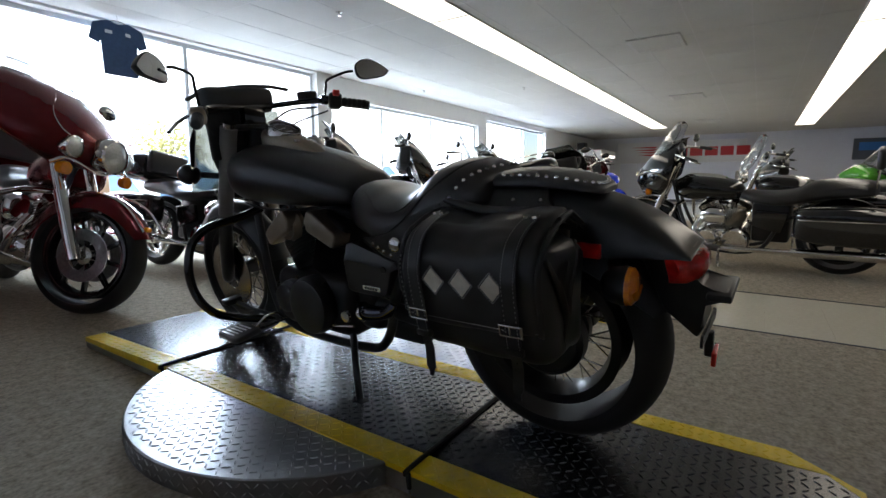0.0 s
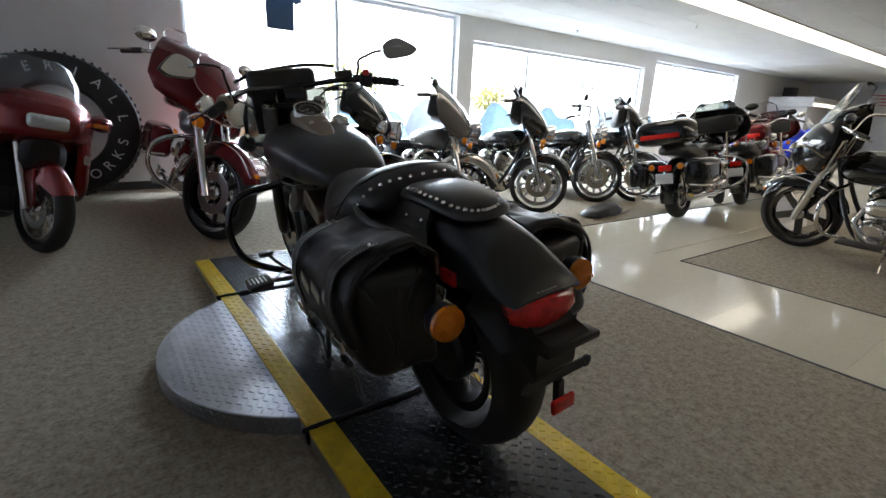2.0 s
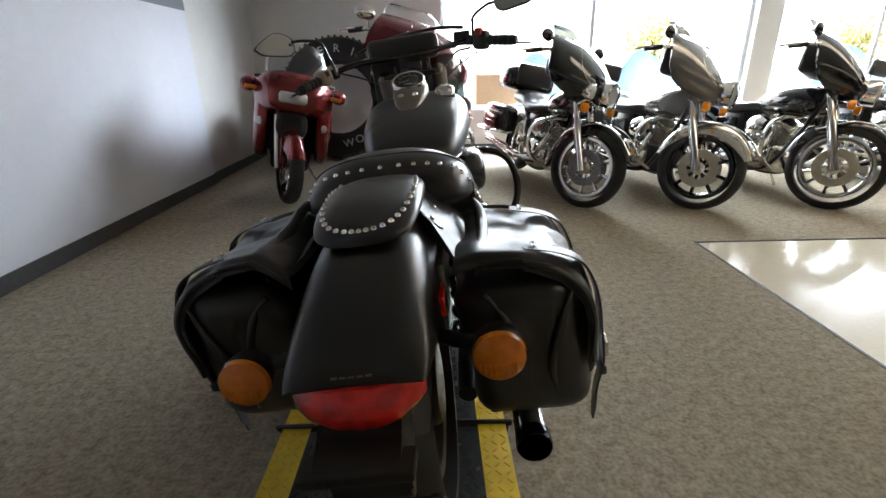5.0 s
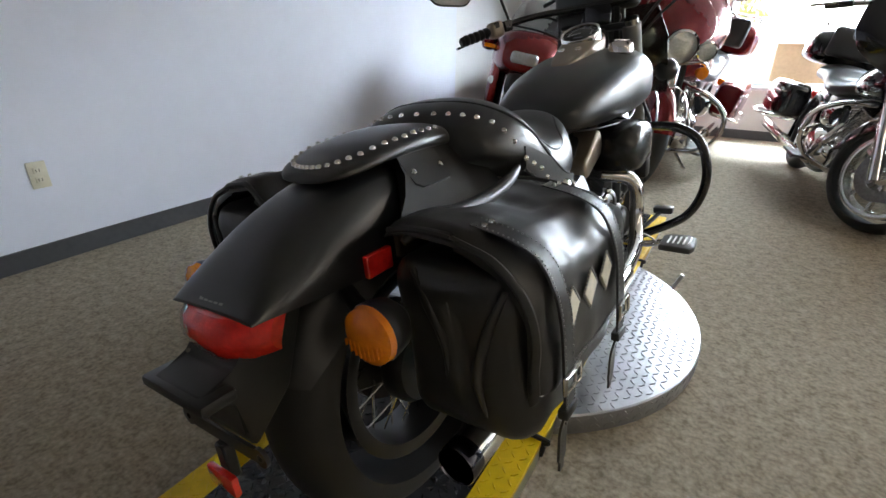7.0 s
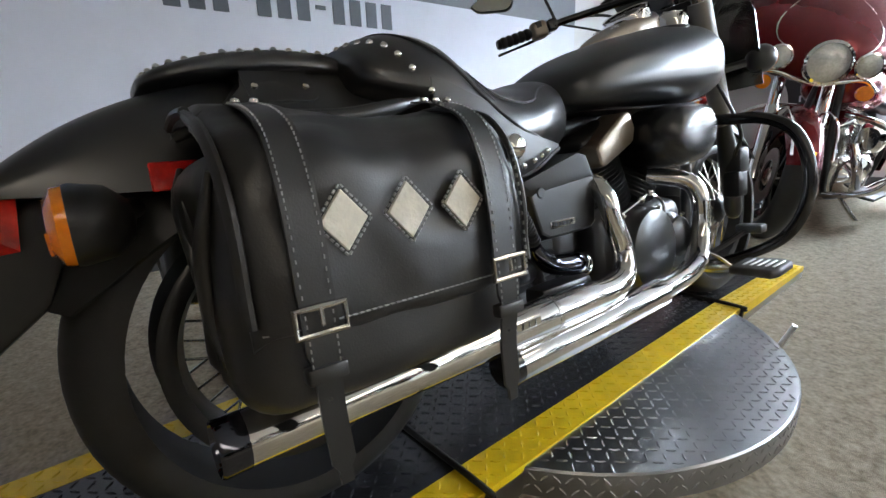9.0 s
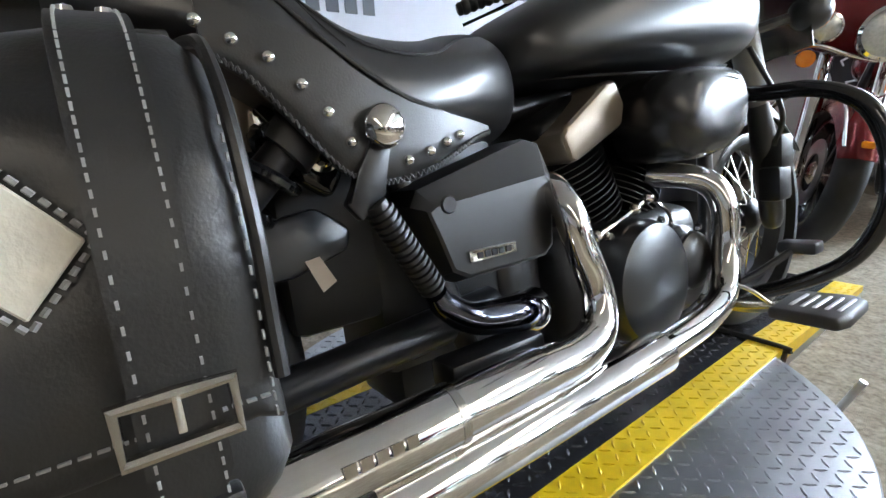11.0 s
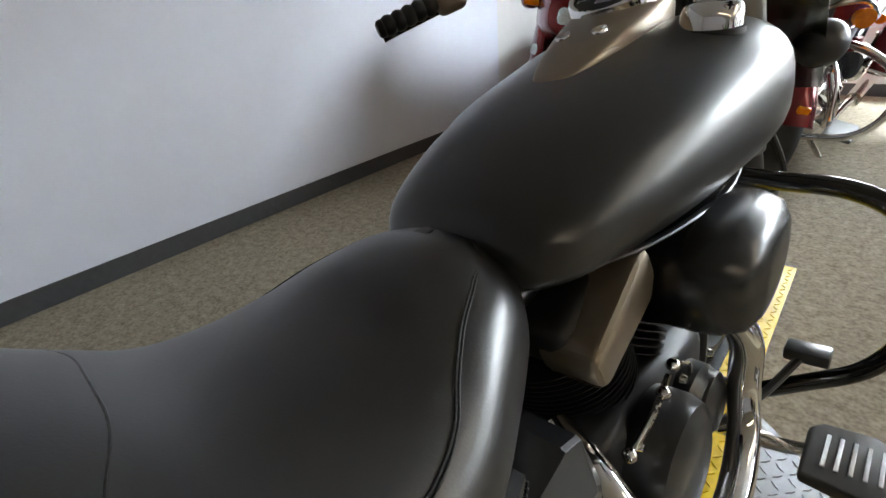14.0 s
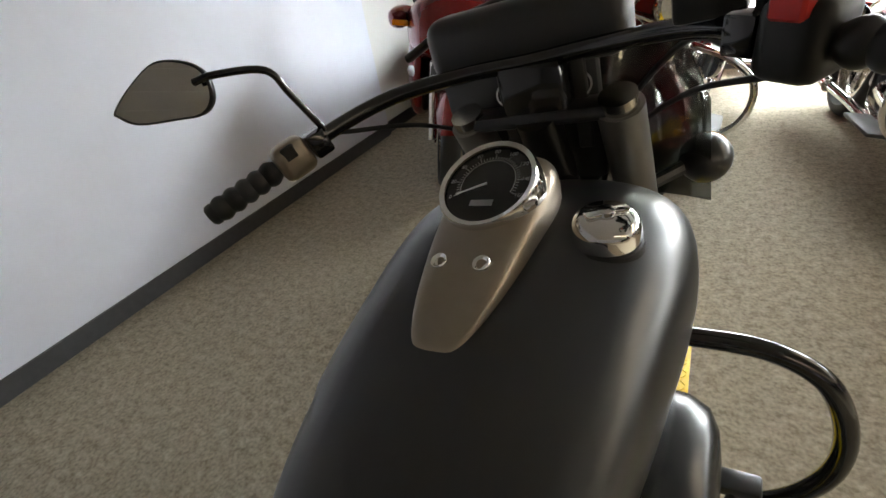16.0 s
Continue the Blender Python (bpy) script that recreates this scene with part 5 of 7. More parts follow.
    lathe(b, [(0, 0.0015), (0.011, 0.001), (0.012, 0)], Matrix.Translation((0, 0.672, 0.7655)), 20)
    part("seat_stamp", b, LEATHER, seat)
    # pillion pad
    b = B()
    PS = [(-0.165, 0.025, 0.748, 0.738, 0.743), (-0.16, 0.06, 0.757, 0.738, 0.745), (-0.13, 0.088, 0.773, 0.742, 0.75), (-0.06, 0.101, 0.792, 0.75, 0.762), (0.03, 0.104, 0.802, 0.752, 0.768), (0.11, 0.10, 0.800, 0.75, 0.765), (0.155, 0.085, 0.79, 0.745, 0.76)]
    loft(b, PS, 40, 2.6, 6)
    pil = add("pillion_pad", b, SEAT_LEATHER, "studded black leather pillion pad", sharp=80)
    edge = [(0.112, 0.10), (0.118, 0.05), (0.118, 0.0), (0.113, -0.05), (0.10, -0.10), (0.075, -0.135), (0.035, -0.15), (0, -0.153)]
    for s in (1, -1):
        E_ = catmull([(s * x * 0.74, y, 0) for x, y in edge], 2)
        for k, e in enumerate(E_):
            if s < 0 and abs(e.x) < 0.004:
                continue
            f = [float(np.interp(e.y, [q[0] for q in PS], [q[k2] for q in PS])) for k2 in (1, 2, 4)]
            r_ = min(0.999, abs(e.x) / f[0])
            z = f[2] + (f[1] - f[2]) * (1 - r_ ** 2.6) ** (1 / 2.6)
            b = B()
            lathe(b, [(0.0062, 0.0), (0.0058, 0.003), (0.0035, 0.0055), (0, 0.0062)], pose(e.x, e.y, z - 0.0005), 12)
            part("stud", b, CHROME, pil)
        b = B()
        tube(b, [(s * x * 0.56, y * 0.8 + 0.01, float(np.interp(y * 0.8, [q[0] for q in PS], [q[2] for q in PS])) - 0.0075) for x, y in edge[:-1]], 0.0022, 6)
        part("pad_seam", b, BRAID, pil)
    # handlebar
    b = B()
    bar = [(-0.34, 1.158, 1.037), (-0.295, 1.225, 1.058), (-0.22, 1.30, 1.075), (-0.10, 1.345, 1.08), (0.0, 1.355, 1.08), (0.10, 1.355, 1.085), (0.22, 1.29, 1.096), (0.294, 1.20, 1.094)]
    tube(b, bar, 0.0127, 14)
    box(b, -0.05, 0.05, 1.335, 1.375, 1.0, 1.08, 0.008, 2)
    hb = add("handlebar", b, BLACK_GLOSS, "black swept-back handlebar")
    for nm, E0, E1 in (("left_grip", V(-0.424, 1.023, 0.999), V(-0.34, 1.158, 1.037)), ("right_grip", V(0.447, 1.099, 1.066), V(0.302, 1.190, 1.092))):
        s = -1 if nm[0] == "l" else 1
        d = (E1 - E0).normalized()
        E1g = E0 + d * 0.125
        b = B()
        q = d.to_track_quat("Z", "X").to_matrix().to_4x4()
        lathe(b, [(0, -0.002), (0.013, -0.002), (0.017, 0.002), (0.018, 0.010)] + [(0.0165 + 0.0042 * abs(math.sin(math.pi * k / 8)), 0.012 + 0.112 * k / 40) for k in range(41)] + [(0.014, 0.128)], Matrix.Translation(E0) @ q, 24)
        part("grip", b, GRIP_RUBBER, hb, "beaded black rubber grip")
        C = E0 + d * 0.158
        b = B()
        h_ = 0.03 if s < 0 else 0.036
        box(b, -h_, h_, -0.026, 0.026 if s < 0 else 0.034, -0.03, 0.03, 0.015, 3, m=Matrix.Translation(C) @ q)
        sw = part("switch_housing", b, BRONZE if s < 0 else PLASTIC, hb, "grey metal switch housing")
        b = B()
        if s > 0:
            box(b, -0.013, 0.013, -0.012, 0.012, -0.018, 0.012, 0.003, 1, m=Matrix.Translation(C + V(-0.010, -0.020, 0.033)) @ q)
            part("red_switch", b, RED_BUTTON, sw, "red stop switch")
        else:
            box(b, -0.012, 0.012, -0.009, 0.009, -0.012, 0.012, 0.003, 1, m=Matrix.Translation(C + V(0.012, -0.014, 0.014)) @ q)
            part("switch_button", b, PLASTIC, sw)
        b = B()
        Cc = E0 + d * 0.205
        box(b, -0.02, 0.02, -0.018, 0.03, -0.016, 0.016, 0.005, 2, m=Matrix.Translation(Cc) @ q)
        part("lever_clamp", b, BLACK_GLOSS, hb)
        b = B()
        fwd = V(s * 0.045, 0.055, -0.012)
        tube(b, [Cc + fwd * 0.6, E0 + d * 0.13 + fwd, E0 + d * 0.05 + fwd * 1.15, E0 - d * 0.01 + fwd * 1.25], [0.010, 0.009, 0.007, 0.008], 10, flat=0.6)
        part("lever", b, BLACK_GLOSS, hb, "black hand lever")
    b = B()
    box(b, 0.205, 0.275, 1.25, 1.31, 1.105, 1.14, 0.006, 2)
    part("brake_reservoir", b, PLASTIC, hb)
    # mirrors
    for stem, c, mm in (([(-0.305, 1.205, 1.06), (-0.322, 1.18, 1.13), (-0.335, 1.163, 1.172), (-0.40, 1.125, 1.186), (-0.435, 1.11, 1.184)], V(-0.492, 1.09, 1.178), pose(0, 0, 0, 80, 0, 36)),
                        ([(0.285, 1.215, 1.11), (0.288, 1.20, 1.15), (0.295, 1.19, 1.182), (0.345, 1.13, 1.208), (0.375, 1.105, 1.212)], V(0.442, 1.06, 1.216), pose(0, 0, 0, 78, 0, -22))):
        s = -1 if c.x < 0 else 1
        b = B()
        tube(b, stem, 0.0058, 10)
        ms = part("mirror_stem", b, BLACK_GLOSS, hb)
        out = catmull([V(s * u * 1.18, v * 1.18, 0) for u, v in ((-0.064, 0.010), (-0.050, 0.028), (-0.022, 0.040), (0.005, 0.0395), (0.045, 0.019), (0.073, -0.002), (0.071, -0.010), (0.050, -0.026), (0.0, -0.034), (-0.040, -0.037), (-0.061, -0.020))], 4, True)
        M0 = Matrix.Translation(c) @ mm
        b = B()
        rings(b, [[M0 @ V(p.x * k, p.y * k, z) for p in out] for k, z in ((0.98, 0.003), (1.0, 0.0), (0.97, -0.012), (0.8, -0.022), (0.4, -0.027))])
        mh = part("mirror", b, BLACK_SATIN, hb, "black teardrop mirror")
        b = B()
        vs = [b.verts.new(M0 @ V(p.x * 0.92, p.y * 0.92, 0.0042)) for p in out]
        b.faces.new(vs)
        part("mirror_glass", b, MIRROR, mh)
    # cables
    for s in (-1, 1):
        b = B()
        tube(b, [(s * 0.27, 1.26, 1.07), (s * 0.2, 1.40, 1.06), (s * 0.1, 1.46, 0.95), (s * 0.06, 1.38, 0.8), (s * 0.05, 1.28, 0.66)], 0.005, 8)
        part("cable", b, RUBBER, hb)
        b = B()
        tube(b, [(s * 0.30, 1.22, 1.05), (s * 0.2, 1.36, 1.0), (s * 0.09, 1.44, 0.9), (s * 0.04, 1.36, 0.75)], 0.004, 8)
        part("cable", b, RUBBER, hb)
    # roll bag strapped to the bar
    rb = empty("handlebar_bag", BIKE, "black leather roll bag strapped over the handlebar", "bag")
    b = B()
    box(b, -0.19, 0.135, 1.37, 1.46, 1.06, 1.165, 0.03, 4)
    box(b, -0.185, 0.085, 1.395, 1.42, 0.87, 1.10, 0.01, 2)
    part("bag_body", b, LEATHER, rb)
    b = B()
    tube(b, [(-0.245, 1.40, 1.115), (-0.15, 1.43, 1.15), (0, 1.44, 1.172), (0.15, 1.445, 1.178), (0.255, 1.44, 1.165)], 0.016, 12, flat=0.5)
    part("top_rail", b, PLASTIC, rb, "flat black rail")
    for x in (-0.06, 0.06):
        b = B()
        lathe(b, [(0.016, -0.0016), (0.0192, -0.0016), (0.0192, 0.0016), (0.016, 0.0016)], pose(x, 1.383, 1.03, 80, 10, 0), 24, True)
        part("ring", b, CHROME_DULL, rb, "small metal ring")
        b = B()
        box(b, x - 0.012, x + 0.012, 1.378, 1.386, 0.93, 1.07, 0.003, 1)
        part("strap", b, LEATHER, rb)
    b = B()
    rs = []
    for k in range(9):
        u = -1 + k / 4
        rs.append([V(0.22 * u, 1.62 - 0.06 * u * u, 0.74), V(0.225 * u, 1.55 - 0.06 * u * u, 0.95), V(0.19 * u, 1.50 - 0.05 * u * u, 1.07), V(0.19 * u, 1.504 - 0.05 * u * u, 1.07), V(0.225 * u, 1.554 - 0.06 * u * u, 0.95), V(0.22 * u, 1.624 - 0.06 * u * u, 0.74)])
    rings(b, rs)
    add("fly_screen", b, SMOKE, "small smoked plastic fly screen")
    return root


def saddlebag(s):
    root = empty("saddlebag", BIKE, "soft black leather saddlebag with white diamond patches and buckled straps", "saddlebag", "saddlebags on the cruiser")

    def add(name, b, m, label="", parent=None, **k):
        for v in b.verts:
            v.co.x += 0.02 * v.co.y - 0.013 + (0.02 * min(0.0, v.co.y + 0.11) / 0.06 if v.co.x > 0.3 else 0)
            if s < 0:
                if v.co.x > 0.3:
                    v.co.x -= 0.035 * min(1.0, max(0.0, (0.56 - v.co.z) / 0.22))
                v.co.z += 0.048 * min(1.0, max(0.0, (v.co.x - 0.13) / 0.08))
                v.co.y += 0.012 * min(1.0, max(0.0, (v.co.x - 0.13) / 0.08))
                v.co.x *= -1
        ob = part(name, b, m, parent or root, label, **k)
        if name in ("stitching", "patch_stitch"):
            ob["kind"] = "stuff"
        return ob

    b = B()
    box(b, 0.175, 0.408, -0.165, 0.215, 0.335, 0.625, 0.05, 5)
    bmesh.ops.subdivide_edges(b, edges=[e for e in b.edges if e.calc_length() > 0.08], cuts=5, use_grid_fill=True)
    for v in b.verts:
        k = noise.noise(v.co * 9) * 0.013 + noise.noise(v.co * 24) * 0.007
        v.co += V(k, k * 0.7 * (1 if v.co.y > 0 else -1), 0)
        if v.co.z > 0.5:
            v.co.x -= 0.02 * (v.co.z - 0.5) / 0.12
    body = add("bag_body", b, LEATHER, "crumpled black leather pouch", sharp=70)
    # lid
    sec = [(0.17, 0.665), (0.22, 0.672), (0.30, 0.663), (0.365, 0.645), (0.405, 0.605), (0.418, 0.55), (0.421, 0.48), (0.420, 0.43)]
    sm = catmull([V(x, 0, z) for x, z in sec], 5)
    b = B()
    rs = []
    ny = 25
    for k in range(ny):
        y = -0.148 + 0.355 * k / (ny - 1)
        e = 0.012 * math.sin(y * 17) + (0.008 if k in (0, ny - 1) else 0)
        ring = []
        for j, p in enumerate(sm):
            dip = -0.006 if k in (0, ny - 1) else 0.0
            n_ = noise.noise(V(p.x * 12, y * 12, p.z * 12)) * 0.008 + noise.noise(V(p.x * 30, y * 22, p.z * 30)) * 0.0035
            ring.append(V(p.x + dip + n_, y, p.z + dip + n_ - (e if j < 12 else e * 0.4)))
        inner = [V(q.x - 0.006, q.y, q.z - 0.005) for q in ring[::-1]]
        rs.append(ring + inner)
    rings(b, rs)
    lid = add("bag_lid", b, LEATHER, "black leather flap", sharp=60)
    for y, r_ in ((-0.149, 0.0062), (0.208, 0.0045)):
        b = B()
        e_ = 0.012 * math.sin(y * 17)
        tube(b, [V(p.x + 0.001 + noise.noise(V(p.x * 12, y * 12, p.z * 12)) * 0.008, y, p.z - 0.004 - (e_ if j < 12 else e_ * 0.4)) for j, p in enumerate(sm)][::3], r_, 8, 4)
        add("lid_binding", b, LEATHER, "rolled leather binding", lid)
    # slack folds of the end gusset
    b = B()
    tube(b, [(0.215, -0.152, 0.612), (0.245, -0.164, 0.570), (0.270, -0.163, 0.50), (0.265, -0.160, 0.42)], [0.005, 0.010, 0.008, 0.003], 10)
    tube(b, [(0.385, -0.152, 0.60), (0.362, -0.166, 0.53), (0.345, -0.168, 0.46), (0.352, -0.162, 0.39)], [0.004, 0.008, 0.008, 0.003], 10)
    add("gusset_fold", b, LEATHER, "slack leather folds", body, sharp=80)
    # stitched border
    b = B()
    for y in (0.201,):
        for k in range(24, 40):
            u_ = k / 39 * (len(sm) - 1)
            p = sm[int(u_)].lerp(sm[min(len(sm) - 1, int(u_) + 1)], u_ - int(u_))
            box(b, p.x + 0.003, p.x + 0.0062, y - 0.0006, y + 0.0006, p.z - 0.0025, p.z + 0.0025)
    for k in range(46):
        y = -0.138 + 0.335 * k / 45
        box(b, 0.4195, 0.4235, y - 0.0025, y + 0.0025, 0.4385, 0.4397)
    add("stitching", b, THREAD, "white stitching", lid, flat=True)
    # diamonds
    for y in (-0.046, 0.032, 0.108):
        b = B()
        prism(b, [(y, 0.538 + 0.032), (y - 0.027, 0.538), (y, 0.538 - 0.032), (y + 0.027, 0.538)], "x", 0.419, 0.4235, 0.001, 1)
        dm = add("diamond_patch", b, SUEDE, "cream hide diamond", lid, sharp=20)
        b = B()
        c = V(0.4235, y, 0.538)
        cr = [V(0.4235, y, 0.575), V(0.4235, y - 0.0315, 0.538), V(0.4235, y, 0.501), V(0.4235, y + 0.0315, 0.538)]
        for i in range(4):
            A, Z = cr[i], cr[(i + 1) % 4]
            for k in range(7):
                p0, p1 = A.lerp(Z, (k + 0.2) / 7), A.lerp(Z, (k + 0.8) / 7)
                tube(b, [p0 - V(0.0015, 0, 0), p1 - V(0.0015, 0, 0)], 0.0016, 5, smooth=False)
        add("patch_stitch", b, THREAD, "", lid)
    # straps with buckles
    for y0 in (-0.092, 0.155):
        w = 0.0185
        pts = [(0.29, 0.672), (0.35, 0.657), (0.395, 0.632), (0.417, 0.59), (0.427, 0.54), (0.430, 0.46), (0.430, 0.40), (0.418, 0.345), (0.414, 0.30), (0.410, 0.255)]
        C = catmull([V(x, 0, z) for x, z in pts], 5)
        b = B()
        rs = []
        for k, p in enumerate(C):
            ww = w if k < 30 else w * 0.72
            if k > len(C) - 4:
                ww *= 0.55
            sk = 0.010 * max(0.0, (0.40 - p.z) / 0.14)
            rs.append([V(p.x + 0.002, y0 - ww + sk, p.z + 0.003), V(p.x + 0.006, y0 - ww + sk, p.z + 0.004), V(p.x + 0.006, y0 + ww + sk, p.z + 0.004), V(p.x + 0.002, y0 + ww + sk, p.z + 0.003)])
        rings(b, rs)
        st = add("strap", b, LEATHER, "black leather strap")
        b = B()
        for k in range(0, 44):
            t_ = k / 43 * 30
            i = int(t_)
            p = C[min(i, 30)].lerp(C[min(i + 1, 31)], t_ - i)
            for e in (-w + 0.0045, w - 0.0045):
                box(b, p.x + 0.005, p.x + 0.0072, y0 + e - 0.0007, y0 + e + 0.0007, p.z + 0.0018, p.z + 0.0058)
        add("stitching", b, THREAD, "white stitching", st, flat=True)
        b = B()
        edge = [(y0 - 0.025, 0.462), (y0 + 0.025, 0.462), (y0 + 0.025, 0.436), (y0 - 0.025, 0.436)]
        loop = [V(0.4405, a, z) for a, z in edge]
        tube(b, [loop[0].lerp(loop[1], 0.5), loop[1], loop[2], loop[3], loop[0], loop[0].lerp(loop[1], 0.5)], 0.004, 8, smooth=False, up=(1, 0, 0))
        add("buckle", b, CHROME_DULL, "square metal buckle", st)
        b = B()
        tube(b, [V(0.4425, y0, 0.462), V(0.4435, y0, 0.444)], 0.0026, 8, smooth=False)
        add("buckle_prong", b, CHROME_DULL, "", st)
        for zz in (0.39, 0.37, 0.35):
            b = B()
            lathe(b, [(0, 0.0008), (0.002, 0.0008), (0.002, 0)], pose(0.4275, y0 + 0.001, zz + 0.012, 0, 84, 0), 8)
            add("strap_hole", b, DARK_HOLE, "", st)
        for dy in (-0.010, 0.010):
            b = B()
            lathe(b, [(0.0055, 0.0), (0.0045, 0.003), (0, 0.0045)], pose(0.315, y0 + dy, 0.6745, 0, 14), 12)
            add("rivet", b, CHROME, "", st)
    # keeper loops
    for y0 in (-0.092, 0.155):
        b = B()
        box(b, 0.424, 0.440, y0 - 0.021, y0 + 0.021, 0.385, 0.402, 0.003, 2)
        add("keeper_loop", b, LEATHER, "black leather keeper loop")
    # yoke that lies over the mudguard
    b = B()
    rs = []
    for k in range(13):
        u = k / 12
        ring = []
        for x, z in ((0.04, 0.775), (0.075, 0.770), (0.105, 0.755), (0.128, 0.73), (0.150, 0.70), (0.172, 0.672), (0.185, 0.66), (0.18, 0.654), (0.166, 0.664), (0.145, 0.691), (0.122, 0.722), (0.10, 0.746), (0.072, 0.761), (0.04, 0.766)):
            f_ = (x - 0.04) / 0.145
            ya = -0.06 - 0.02 * f_ - 0.07 * max(0.0, f_ - 0.55) ** 1.5 / 0.3 + 0.035 * math.sin(math.pi * f_)
            yb = 0.15 + 0.05 * f_
            ring.append(V(x, ya + (yb - ya) * u, z + 0.004 * noise.noise(V(x * 20, u * 4, 0))))
        rs.append(ring)
    rings(b, rs)
    yk = add("yoke", b, LEATHER, "black leather yoke panel", sharp=60)
    b = B()
    tube(b, [(0.20, -0.15, 0.652), (0.215, -0.10, 0.672), (0.222, -0.02, 0.668), (0.224, 0.07, 0.668), (0.222, 0.15, 0.682), (0.21, 0.21, 0.694)], [0.006, 0.012, 0.014, 0.014, 0.012, 0.006], 12)
    add("rolled_edge", b, LEATHER, "rolled black leather edge", yk)
    # small riveted flap of the yoke
    b = B()
    rs = []
    for k in range(9):
        y = -0.035 + 0.105 * k / 8
        w_ = 1.0 if 0 < k < 8 else 0.86
        rs.append([V(0.104 + 0.046 * q * w_, y, 0.762 - 0.056 * q * w_ - 0.012 * (1 - q) * q) for q in (0, 0.35, 0.7, 1.0)] + [V(0.100 + 0.046 * q * w_, y, 0.757 - 0.056 * q * w_ - 0.012 * (1 - q) * q) for q in (1.0, 0.7, 0.35, 0)])
    rings(b, rs)
    add("yoke_flap", b, LEATHER, "", yk)
    for yy in (-0.022, 0.056):
        b = B()
        lathe(b, [(0.006, 0), (0.005, 0.003), (0, 0.0045)], pose(0.130, yy, 0.730, 0, 50), 12)
        add("rivet", b, CHROME_DULL, "", yk)
    return root


cruiser()
saddlebag(1)
saddlebag(-1)


# ---- the other motorcycles of the showroom ----
def shell(bm, path, th=0.006, seg=18, spread=78):
    """A curved hood: path rows of (half width, y, z, depth), each an arc seen from above."""
    outer, inner = [], []
    for w, y, z, d in path:
        ro, ri = [], []
        for k in range(seg + 1):
            a = radians(-spread + 2 * spread * k / seg)
            x = w * math.sin(a) / math.sin(radians(spread))
            yy = y - d * (1 - math.cos(a)) / (1 - math.cos(radians(spread)))
            ro.append(V(x, yy, z))
            ri.append(V(x * 0.97, yy - th * 2, z))
        outer.append(ro)
        inner.append(ri)
    rings(bm, [o + i[::-1] for o, i in zip(outer, inner)])


